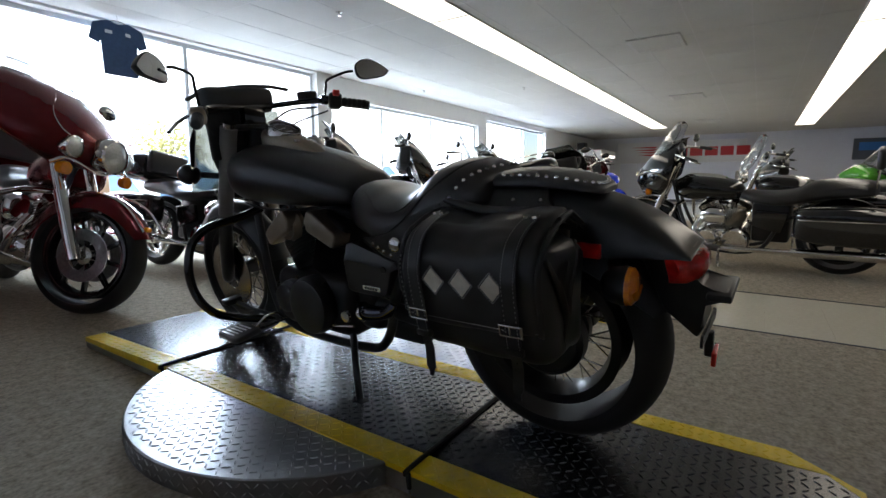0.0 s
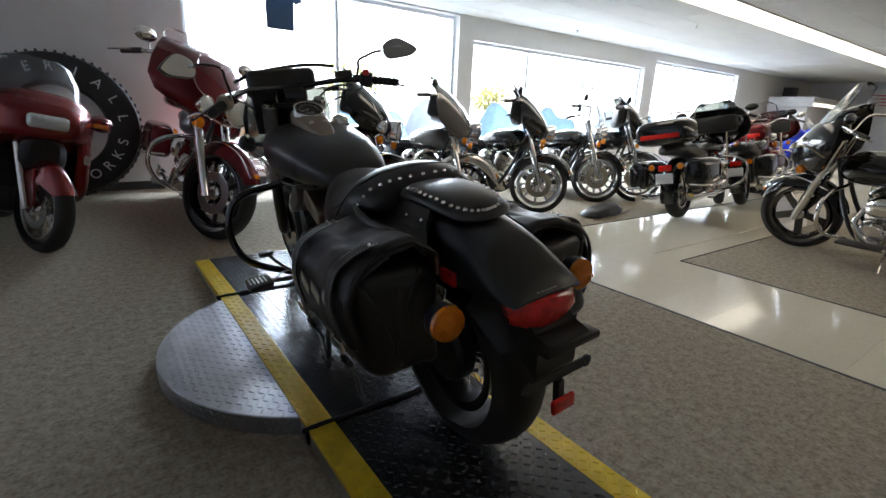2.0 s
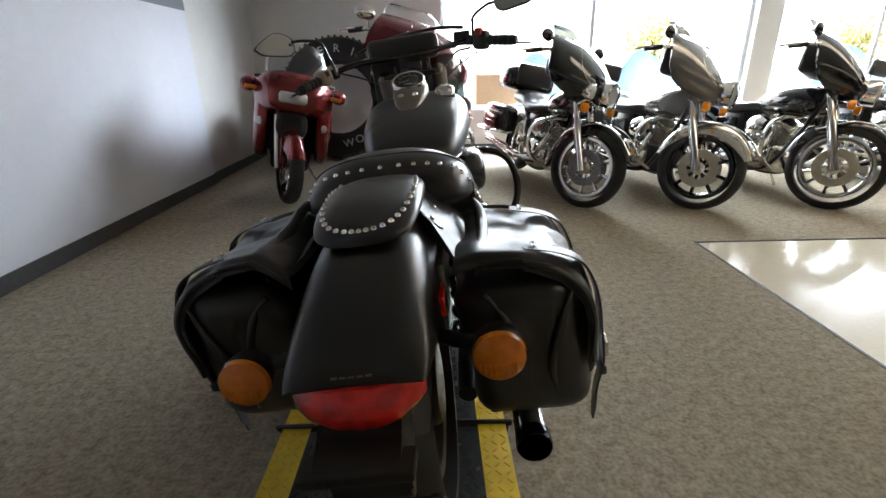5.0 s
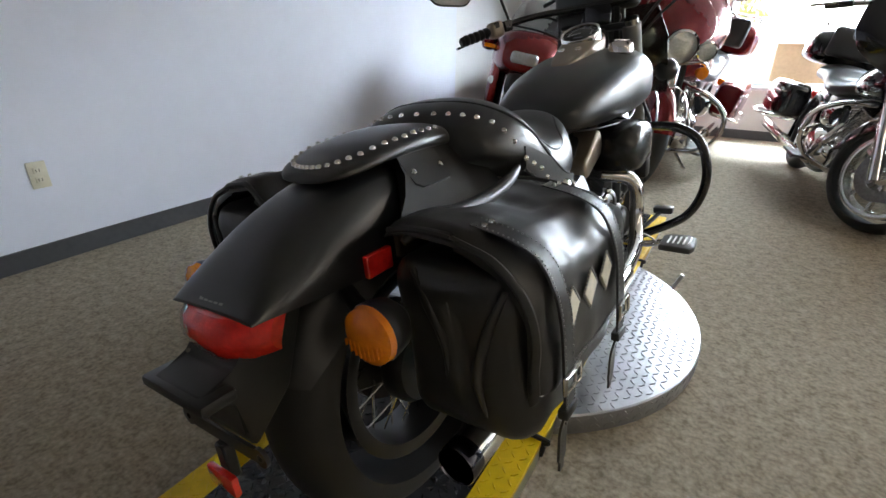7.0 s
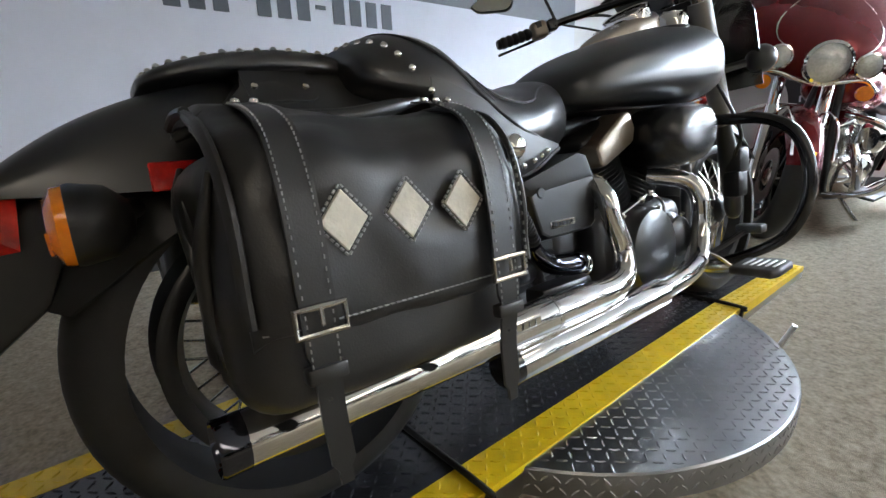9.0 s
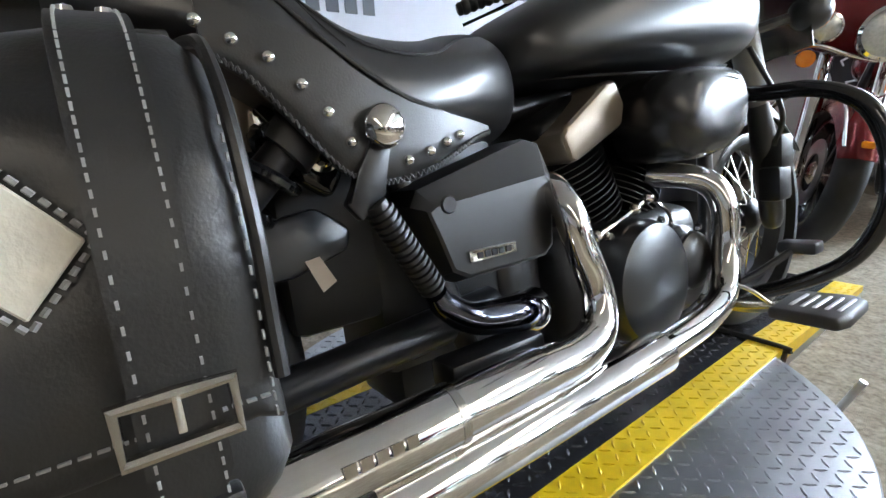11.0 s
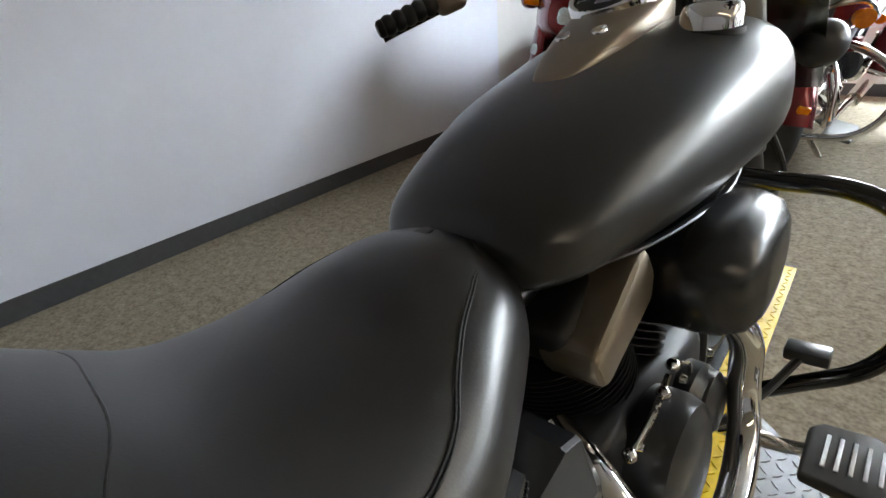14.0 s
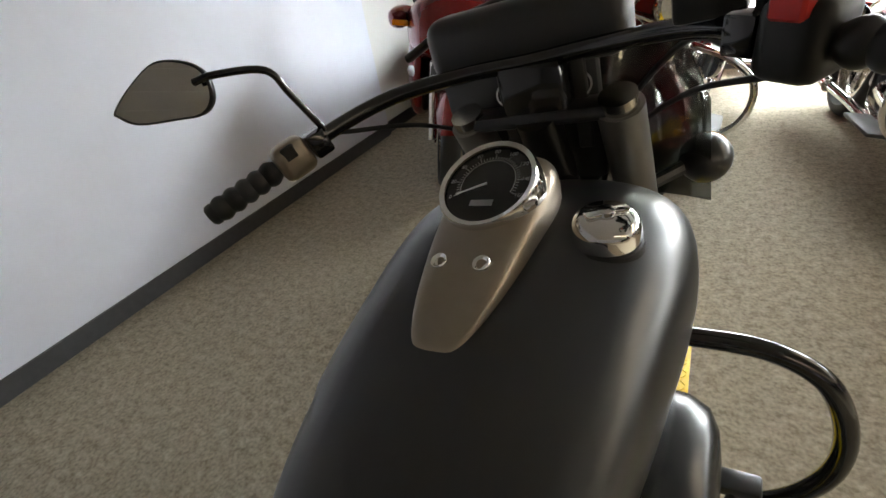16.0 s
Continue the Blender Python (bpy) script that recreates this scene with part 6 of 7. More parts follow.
def touring(front, heading, label, paint=BLACK_GLOSS, guard=None, fairing="bat", steer=35, lean=-11, bags=True, trunk=False,
            screen=None, rim_mat=CHROME, style="cast", lamps=3, disc=CREAM_METAL, backrest=True, size=1.0, group="parked touring motorcycles", rails=True, forks=CHROME, name="touring_motorcycle"):
    f = V(math.sin(radians(heading)), math.cos(radians(heading)), 0)
    r = V(front[0], front[1], 0) - f * 1.63 * size
    root = empty(name, pose(r.x, r.y, 0, 0, lean, -heading) @ Matrix.Scale(size, 4), label, "motorcycle", group)
    guard = guard or paint
    ST = Matrix.Translation((0, 1.60, 0)) @ pose(0, 0, 0, 0, 0, steer) @ Matrix.Translation((0, -1.60, 0))

    def add(nm, b, m, lab="", parent=None, turn=False, **k):
        if turn:
            bmesh.ops.transform(b, matrix=ST, verts=b.verts)
        return part(nm, b, m, parent or root, lab, **k)

    wheel(root, "rear_wheel", 0.32, 0.14, 0.21, Matrix.Translation((0, 0, 0.32)) @ AX, "five", rim_mat, None, tread=False)
    wheel(root, "front_wheel", 0.325, 0.12, 0.235, ST @ Matrix.Translation((0, 1.63, 0.325)) @ AX, style, rim_mat, disc, tread=False)
    b = B()
    fender_arc(b, 0, 1.63, 0.325, 0.362, 0.082, 22, 172, 0.10)
    fg = add("front_mudguard", b, guard, "painted front mudguard", turn=True)
    for s in (-1, 1):
        b = B()
        tube(b, [(s * 0.08, 1.98, 0.50), (s * 0.088, 1.85, 0.63), (s * 0.09, 1.65, 0.675), (s * 0.085, 1.42, 0.58)], 0.006, 8)
        bmesh.ops.transform(b, matrix=ST, verts=b.verts)
        part("guard_trim", b, CHROME, fg)
        b = B()
        cyl(b, (s * 0.11, 1.64, 0.30), (s * 0.11, 1.50, 0.66), 0.033, 0.035, 20)
        cyl(b, (s * 0.11, 1.50, 0.66), (s * 0.11, 1.36, 1.02), 0.027, 0.027, 20)
        add("fork_leg", b, forks, "bright fork leg", turn=True)
    b = B()
    box(b, -0.02, 0.02, 1.935, 1.955, 0.50, 0.525, 0.004, 1)
    bmesh.ops.transform(b, matrix=ST, verts=b.verts)
    part("guard_lamp", b, AMBER, fg, "amber marker lamp")
    # lamps
    if fairing != "sport":
        b = B()
        H = ST @ pose(0, 1.60 if fairing != "bat" else 1.665, 0.89, -90)
        lathe(b, [(0, -0.12), (0.06, -0.11), (0.095, -0.05), (0.10, 0.0), (0.098, 0.025), (0.086, 0.03)], H, 32)
        hl = add("headlamp", b, CHROME, "chrome headlamp shell")
        b = B()
        lathe(b, [(0.086, 0.022), (0.05, 0.036), (0, 0.042)], H, 28)
        part("lens", b, CLEAR_LENS, hl, "clear headlamp glass")
        if lamps == 3:
            for s in (-1, 1):
                b = B()
                H2 = ST @ pose(s * 0.185, 1.60, 0.895, -90)
                lathe(b, [(0, -0.07), (0.04, -0.06), (0.057, -0.02), (0.058, 0.01), (0.05, 0.014)], H2, 24)
                la = add("side_lamp", b, CHROME, "small chrome spot lamp")
                b = B()
                lathe(b, [(0.05, 0.01), (0.03, 0.02), (0, 0.024)], H2, 20)
                part("lens", b, CLEAR_LENS, la)
            b = B()
            tube(b, [(-0.27, 1.56, 0.79), (-0.19, 1.585, 0.83), (0, 1.60, 0.79), (0.19, 1.585, 0.83), (0.27, 1.56, 0.79)], 0.010, 10)
            add("lamp_bar", b, CHROME, "", turn=True)
        for s in (-1, 1):
            b = B()
            lathe(b, [(0, -0.045), (0.03, -0.03), (0.036, 0.0), (0.034, 0.012), (0, 0.018)], ST @ pose(s * 0.215, 1.60, 0.775, -90), 20)
            add("front_signal", b, AMBER, "amber signal lamp")
    # fairing and screen
    if fairing == "bat":
        b = B()
        hood = [(0.21, 1.20, 1.255, 0.04), (0.25, 1.26, 1.262, 0.07), (0.32, 1.38, 1.20, 0.13), (0.375, 1.49, 1.11, 0.20), (0.40, 1.575, 1.01, 0.26), (0.37, 1.625, 0.92, 0.27), (0.27, 1.625, 0.855, 0.21), (0.17, 1.60, 0.81, 0.15), (0.10, 1.56, 0.795, 0.10)]
        shell(b, hood)
        fr = add("fairing", b, paint, "painted batwing fairing", turn=True, sharp=55)

        def on_hood(u, z):
            rows = sorted(hood[1:], key=lambda r_: r_[2])
            w, y, d = (float(np.interp(z, [r_[2] for r_ in rows], [r_[k] for r_ in rows])) for k in (0, 1, 3))
            a = radians(78 * u)
            return ST @ V(w * math.sin(a) / math.sin(radians(78)), y - d * (1 - math.cos(a)) / (1 - math.cos(radians(78))), z)

        for s in (-1, 1):
            b = B()
            tube(b, [on_hood(s * u, z) for u, z in ((0.18, 1.22), (0.32, 1.15), (0.42, 1.06), (0.40, 0.98), (0.28, 0.93))], 0.003, 6)
            part("pinstripe", b, CHROME_DULL, fr)
        b = B()
        shell(b, [(0.24, 1.27, 1.250, 0.07), (0.225, 1.22, 1.30, 0.06), (0.17, 1.17, 1.345, 0.05)], 0.003)
        add("wind_deflector", b, SMOKE if screen is None else screen, "low tinted screen", turn=True)
        b = B()
        box(b, -0.25, 0.25, 1.17, 1.30, 0.96, 1.17, 0.04, 3)
        add("inner_fairing", b, PLASTIC, "", turn=True)
    elif fairing == "screen":
        b = B()
        shell(b, [(0.20, 1.60, 0.98, 0.10), (0.26, 1.55, 1.08, 0.13), (0.27, 1.48, 1.22, 0.13), (0.22, 1.40, 1.38, 0.10), (0.12, 1.37, 1.44, 0.05)], 0.003)
        add("windshield", b, CLEAR, "tall clear windshield", turn=True)
        for s in (-1, 1):
            b = B()
            tube(b, [(s * 0.12, 1.50, 0.92), (s * 0.16, 1.56, 1.05), (s * 0.15, 1.46, 1.25)], 0.008, 8)
            add("screen_stay", b, CHROME, "", turn=True)
    elif fairing == "fork":
        b = B()
        shell(b, [(0.16, 1.34, 1.27, 0.06), (0.24, 1.44, 1.24, 0.12), (0.32, 1.60, 1.12, 0.26), (0.38, 1.72, 0.98, 0.36), (0.36, 1.75, 0.86, 0.36), (0.22, 1.70, 0.74, 0.22)])
        fr = add("fairing", b, paint, "black fork-mounted fairing", turn=True, sharp=55)
        for s in (-1, 1):
            b = B()
            tube(b, [ST @ V(s * x, y, z) for x, y, z in ((0.02, 1.748, 0.95), (0.10, 1.735, 0.93), (0.20, 1.675, 0.955), (0.29, 1.60, 1.0), (0.36, 1.49, 0.99), (0.385, 1.38, 0.93))], 0.011, 8, flat=0.5)
            part("stripe", b, CREAM_METAL, fr, "gold stripe")
        b = B()
        shell(b, [(0.24, 1.58, 1.13, 0.14), (0.24, 1.50, 1.25, 0.14), (0.18, 1.40, 1.39, 0.10), (0.09, 1.36, 1.44, 0.04)], 0.003)
        add("windshield", b, CLEAR, "clear windshield", turn=True)
    # handlebar
    b = B()
    tube(b, [(-0.44, 1.12, 1.10), (-0.38, 1.22, 1.13), (-0.25, 1.34, 1.15), (0, 1.36, 1.06), (0.25, 1.34, 1.15), (0.38, 1.22, 1.13), (0.44, 1.12, 1.10)], 0.013, 10)
    hb = add("handlebar", b, CHROME, "chrome handlebar", turn=True)
    for s in (-1, 1):
        b = B()
        cyl(b, ST @ V(s * 0.445, 1.11, 1.10), ST @ V(s * 0.385, 1.215, 1.13), 0.018, seg=14)
        part("grip", b, GRIP_RUBBER, hb)
        b = B()
        tube(b, [ST @ V(s * 0.43, 1.18, 1.12), ST @ V(s * 0.47, 1.16, 1.11), ST @ V(s * 0.50, 1.07, 1.09)], 0.007, 8)
        part("lever", b, CHROME, hb)
        b = B()
        ball(b, ST @ V(s * 0.40, 1.25, 1.23), (0.075, 0.03, 0.045), 16, ST.to_3x3().to_4x4())
        mi = part("mirror", b, BLACK_GLOSS if paint is not RED_PAINT else CHROME, hb, "oval mirror")
        b = B()
        tube(b, [ST @ V(s * 0.36, 1.25, 1.13), ST @ V(s * 0.38, 1.25, 1.21)], 0.006, 8, smooth=False)
        part("mirror_stem", b, CHROME, mi)
    # body
    b = B()
    loft(b, [(0.74, 0.05, 0.78, 0.70, 0.74), (0.80, 0.12, 0.84, 0.67, 0.75), (0.92, 0.16, 0.88, 0.66, 0.76), (1.08, 0.175, 0.905, 0.66, 0.77), (1.22, 0.165, 0.91, 0.67, 0.78), (1.32, 0.12, 0.88, 0.70, 0.79), (1.37, 0.04, 0.84, 0.75, 0.79)], 32, 2.5, 4)
    tk = add("fuel_tank", b, paint, "glossy painted fuel tank", sharp=80)
    b = B()
    loft(b, [(0.90, 0.03, 0.892, 0.86, 0.87), (1.0, 0.05, 0.915, 0.87, 0.88), (1.2, 0.055, 0.925, 0.88, 0.89), (1.28, 0.03, 0.905, 0.87, 0.88)], 16, 2.5, 3)
    part("tank_console", b, CHROME if paint is not SILVER_PAINT else BLACK_GLOSS, tk)
    b = B()
    loft(b, [(-0.22, 0.06, 0.80, 0.74, 0.76), (-0.16, 0.15, 0.845, 0.72, 0.77), (0.05, 0.165, 0.86, 0.70, 0.77), (0.22, 0.17, 0.84, 0.67, 0.74), (0.34, 0.175, 0.77, 0.64, 0.70), (0.50, 0.17, 0.745, 0.63, 0.69), (0.66, 0.13, 0.755, 0.65, 0.70), (0.78, 0.06, 0.77, 0.68, 0.72)], 28, 2.6, 5)
    add("seat", b, SEAT_LEATHER, "black leather two-up seat", sharp=80)
    if backrest and not trunk:
        b = B()
        box(b, -0.12, 0.12, -0.24, -0.18, 0.95, 1.12, 0.03, 3)
        bk = add("backrest", b, SEAT_LEATHER, "black padded backrest")
        b = B()
        for s in (-1, 1):
            tube(b, [(s * 0.09, -0.19, 0.72), (s * 0.09, -0.21, 1.0)], 0.008, 8, smooth=False)
        part("backrest_stay", b, CHROME, bk)
    b = B()
    fender_arc(b, 0, 0, 0.32, 0.375, 0.10, 40, 200, 0.12)
    add("rear_mudguard", b, paint, "painted rear mudguard")
    b = B()
    box(b, -0.07, 0.07, -0.40, -0.36, 0.55, 0.62, 0.015, 2)
    add("tail_lamp", b, RED_LENS, "red tail lamp")
    for s in (-1, 1):
        b = B()
        lathe(b, [(0, -0.03), (0.03, -0.02), (0.034, 0), (0, 0.014)], pose(s * 0.15, -0.36, 0.60, 90), 18)
        add("rear_signal", b, AMBER if s > 0 or not trunk else AMBER, "amber rear signal")
    b = B()
    box(b, -0.09, 0.09, -0.415, -0.405, 0.42, 0.53, 0.003, 1)
    add("number_plate", b, SIGN_WHITE, "blank pale number plate")
    if bags:
        for s in (-1, 1):
            b = B()
            loft(b, [(-0.40, 0.06, 0.62, 0.40, 0.51, s * 0.30), (-0.37, 0.10, 0.66, 0.37, 0.51, s * 0.30), (-0.15, 0.115, 0.68, 0.36, 0.52, s * 0.305), (0.15, 0.11, 0.67, 0.37, 0.52, s * 0.30), (0.28, 0.085, 0.65, 0.40, 0.52, s * 0.29), (0.31, 0.04, 0.60, 0.45, 0.52, s * 0.28)], 24, 4.0, 3)
            sb = add("side_case", b, paint, "hard painted side case", sharp=60)
            b = B()
            box(b, s * 0.19, s * 0.42, -0.36, 0.27, 0.585, 0.595, 0.003, 1)
            part("case_trim", b, CHROME_DULL, sb)
            if rails:
                b = B()
                tube(b, [(s * 0.26, -0.42, 0.40), (s * 0.43, -0.40, 0.38), (s * 0.44, -0.1, 0.37), (s * 0.43, 0.28, 0.40), (s * 0.25, 0.33, 0.42)], 0.011, 8)
                part("case_rail", b, CHROME, sb)
    if trunk:
        b = B()
        loft(b, [(-0.52, 0.18, 1.02, 0.86, 0.93), (-0.49, 0.26, 1.08, 0.84, 0.94), (-0.30, 0.29, 1.11, 0.83, 0.94), (-0.12, 0.27, 1.09, 0.84, 0.94), (-0.07, 0.20, 1.02, 0.87, 0.94)], 28, 4.0, 3)
        tr = add("top_case", b, paint, "large painted luggage trunk", sharp=60)
        b = B()
        box(b, -0.2, 0.2, -0.07, 0.0, 0.90, 1.12, 0.03, 3)
        part("trunk_backrest", b, SEAT_LEATHER, tr)
        b = B()
        tube(b, [(-0.24, -0.15, 1.105), (-0.24, -0.2, 1.15), (-0.2, -0.45, 1.15), (0.2, -0.45, 1.15), (0.24, -0.2, 1.15), (0.24, -0.15, 1.105)], 0.008, 8)
        part("luggage_rail", b, CHROME, tr)
        b = B()
        box(b, -0.2, 0.2, -0.528, -0.512, 0.90, 0.95, 0.006, 2)
        part("trunk_lamp", b, RED_LENS, tr)
    # engine
    b = B()
    box(b, -0.15, 0.15, 0.70, 1.12, 0.18, 0.42, 0.05, 3)
    en = add("crankcase", b, CHROME_DULL if paint is not SILVER_PAINT else BLACK_ENGINE, "bright metal engine case")
    for s in (-1, 1):
        b = B()
        lathe(b, [(0, 0.05), (0.08, 0.045), (0.105, 0.02), (0.11, -0.02), (0, -0.02)], pose(s * 0.17, 1.02, 0.31, 0, 90 * s, 0), 28)
        lathe(b, [(0, 0.05), (0.10, 0.045), (0.125, 0.02), (0.13, -0.02), (0, -0.02)], pose(s * 0.16, 0.78, 0.30, 0, 90 * s, 0), 28)
        part("engine_cover", b, CHROME, en, "polished engine cover")
        b = B()
        loft(b, [(0.86, 0.03, 0.58, 0.48, 0.53, s * 0.20), (0.90, 0.06, 0.62, 0.46, 0.54, s * 0.19), (1.0, 0.075, 0.63, 0.46, 0.54, s * 0.19), (1.06, 0.05, 0.60, 0.48, 0.54, s * 0.19)], 20, 2.5, 3)
        part("air_cleaner", b, CHROME, en)
        # crash bar and footboard
        b = B()
        tube(b, [(s * 0.10, 1.26, 0.66), (s * 0.26, 1.29, 0.64), (s * 0.39, 1.30, 0.56), (s * 0.41, 1.30, 0.42), (s * 0.33, 1.27, 0.30), (s * 0.14, 1.20, 0.22)], 0.016, 10)
        add("crash_bar", b, CHROME, "chrome crash bar")
        b = B()
        box(b, s * 0.24, s * 0.36, 0.88, 1.18, 0.245, 0.265, 0.008, 2)
        add("footboard", b, PEG_RUBBER, "rubber topped footboard")
        b = B()
        tube(b, [(s * 0.15, 1.10, 0.50), (s * 0.22, 1.12, 0.38), (s * 0.23, 0.95, 0.24), (s * 0.24, 0.5, 0.24), (s * 0.26, 0.3, 0.25)], 0.024, 12)
        tube(b, [(s * 0.26, 0.32, 0.25), (s * 0.27, -0.45, 0.27)], [0.04, 0.042], 16, smooth=False)
        add("exhaust", b, CHROME, "long chrome exhaust")
    for base, topp in (((0, 0.86, 0.40), (0, 0.74, 0.66)), ((0, 0.95, 0.40), (0, 1.08, 0.66))):
        A, Z = Vector(base), Vector(topp)
        d = (Z - A).normalized()
        q = d.to_track_quat("Z", "X").to_matrix().to_4x4()
        b = B()
        lathe(b, [(0, 0), (0.07, 0)] + [p for k in range(9) for p in ((0.072, 0.03 + 0.018 * k), (0.105, 0.032 + 0.018 * k), (0.105, 0.037 + 0.018 * k), (0.072, 0.039 + 0.018 * k))] + [(0.09, 0.20), (0.10, 0.25), (0.07, 0.275), (0, 0.28)], Matrix.Translation(A) @ q, 24)
        part("cylinder", b, CHROME_DULL, en, "finned cylinder")
    b = B()
    for s in (-1, 1):
        tube(b, [(s * 0.04, 1.38, 0.86), (s * 0.10, 1.24, 0.4), (s * 0.12, 1.05, 0.19), (s * 0.13, 0.6, 0.2), (s * 0.12, 0.4, 0.5), (s * 0.12, 0.1, 0.6), (s * 0.13, 0.0, 0.34)], 0.018, 8)
    box(b, -0.11, 0.11, 0.36, 0.66, 0.28, 0.66, 0.03, 2)
    add("frame", b, FRAME_BLACK)
    for s in (-1, 1):
        b = B()
        prism(b, [(0.36, 0.58), (0.62, 0.60), (0.66, 0.45), (0.42, 0.38)], "x", s * 0.12, s * 0.155, 0.012, 2)
        add("side_panel", b, paint)
    b = B()
    tube(b, [(-0.14, 0.92, 0.20), (-0.24, 0.90, 0.10), (-0.31, 0.88, 0.035)], 0.012, 8)
    add("side_stand", b, CHROME_DULL)
    return root


def sport(front, heading, label, paint, steer=25, lean=-11, big=True):
    """A fully faired road motorcycle."""
    f = V(math.sin(radians(heading)), math.cos(radians(heading)), 0)
    r = V(front[0], front[1], 0) - f * 1.46
    root = empty("faired_motorcycle", pose(r.x, r.y, 0, 0, lean, -heading), label, "motorcycle", "faired motorcycles")
    ST = Matrix.Translation((0, 1.42, 0)) @ pose(0, 0, 0, 0, 0, steer) @ Matrix.Translation((0, -1.42, 0))

    def add(nm, b, m, lab="", parent=None, turn=False, **k):
        if turn:
            bmesh.ops.transform(b, matrix=ST, verts=b.verts)
        return part(nm, b, m, parent or root, lab, **k)

    wheel(root, "rear_wheel", 0.315, 0.15, 0.215, Matrix.Translation((0, 0, 0.315)) @ AX, "five", CHROME_DULL, None, tread=False)
    wheel(root, "front_wheel", 0.305, 0.12, 0.222, ST @ Matrix.Translation((0, 1.46, 0.305)) @ AX, "five", CHROME_DULL, CHROME_DULL, tread=False)
    b = B()
    fender_arc(b, 0, 1.46, 0.305, 0.335, 0.085, 25, 150, 0.14)
    for s in (-1, 1):
        prism(b, [(1.36, 0.52), (1.50, 0.58), (1.52, 0.36), (1.44, 0.27), (1.40, 0.33)], "x", s * 0.075, s * 0.09, 0.004, 1)
    add("front_mudguard", b, paint, "painted front mudguard", turn=True)
    for s in (-1, 1):
        b = B()
        cyl(b, (s * 0.10, 1.46, 0.30), (s * 0.10, 1.24, 0.88), 0.026, seg=14)
        add("fork_leg", b, CHROME_DULL, "", turn=True)
    k = 1.06 if big else 0.78
    b = B()
    loft(b, [(0.86, 0.20 * k, 0.92, 0.66, 0.80), (1.00, 0.29 * k, 0.99, 0.64, 0.84), (1.16, 0.315 * k, 1.08, 0.66, 0.88), (1.30, 0.27 * k, 1.09, 0.70, 0.90), (1.40, 0.22 * k, 1.04, 0.74, 0.90), (1.48, 0.16 * k, 0.98, 0.78, 0.88), (1.515, 0.07, 0.93, 0.81, 0.87)], 36, 2.8, 5)
    fa = add("fairing", b, paint, "glossy painted full fairing", sharp=80)
    b = B()
    box(b, -0.115, 0.115, 1.42, 1.53, 0.845, 0.94, 0.03, 3)
    part("headlamp", b, CLEAR_LENS, fa, "wide clear headlamp")
    for s in (-1, 1):
        b = B()
        loft(b, [(0.72, 0.02, 0.62, 0.46, 0.54, s * 0.20 * k), (0.80, 0.05, 0.72, 0.36, 0.54, s * 0.22 * k), (1.00, 0.065, 0.86, 0.30, 0.56, s * 0.25 * k), (1.18, 0.06, 0.88, 0.36, 0.62, s * 0.25 * k), (1.28, 0.045, 0.84, 0.50, 0.68, s * 0.23 * k), (1.33, 0.015, 0.78, 0.62, 0.70, s * 0.21 * k)], 22, 3.0, 4)
        part("side_fairing", b, paint, fa, "painted lower side fairing")
    b = B()
    box(b, -0.2 * k, 0.2 * k, 1.10, 1.16, 0.40, 0.74, 0.02, 2)
    part("radiator", b, DARK_HOLE, fa, "black radiator")
    b = B()
    loft(b, [(1.20, 0.10, 0.74, 0.52, 0.62), (1.40, 0.13, 0.78, 0.56, 0.66), (1.47, 0.08, 0.77, 0.62, 0.68)], 20, 3, 3)
    part("air_intake", b, DARK_HOLE, fa)
    for s in (-1, 1):
        b = B()
        loft(b, [(1.06, 0.02, 0.98, 0.90, 0.94, s * 0.30 * k), (1.12, 0.055, 1.0, 0.88, 0.94, s * 0.35 * k), (1.22, 0.06, 0.99, 0.88, 0.94, s * 0.36 * k), (1.28, 0.02, 0.96, 0.91, 0.94, s * 0.35 * k)], 16, 2.4, 3)
        mi = part("mirror", b, paint, fa, "painted mirror housing")
        b = B()
        box(b, s * 0.33 * k - 0.05, s * 0.33 * k + 0.05, 1.262, 1.288, 0.905, 0.94, 0.01, 2)
        part("front_signal", b, AMBER, mi, "amber signal")
        b = B()
        lathe(b, [(0, -0.02), (0.03, -0.02), (0.034, 0.01), (0, 0.02)], pose(s * 0.25 * k, 1.30, 0.66, -90, 0, s * -20), 18)
        part("fog_lamp", b, CLEAR_LENS, fa)
    b = B()
    shell(b, [(0.24 * k, 1.28, 1.07, 0.14), (0.24 * k, 1.20, 1.18, 0.14), (0.20 * k, 1.11, 1.29, 0.10), (0.12 * k, 1.08, 1.33, 0.05)], 0.003)
    add("windshield", b, CLEAR, "clear curved windshield")
    b = B()
    loft(b, [(0.46, 0.08, 0.80, 0.66, 0.72), (0.56, 0.15, 0.87, 0.64, 0.74), (0.75, 0.19, 0.94, 0.62, 0.76), (0.92, 0.17, 0.95, 0.64, 0.78), (1.02, 0.08, 0.92, 0.7, 0.8)], 28, 2.5, 4)
    add("fuel_tank", b, paint, "painted fuel tank", sharp=80)
    b = B()
    loft(b, [(-0.30, 0.06, 0.84, 0.78, 0.80), (-0.2, 0.13, 0.87, 0.76, 0.80), (0.05, 0.15, 0.86, 0.74, 0.79), (0.18, 0.15, 0.80, 0.72, 0.76), (0.40, 0.14, 0.79, 0.70, 0.74), (0.54, 0.08, 0.82, 0.72, 0.76)], 24, 2.8, 4)
    add("seat", b, SEAT_LEATHER, "black dual seat", sharp=80)
    b = B()
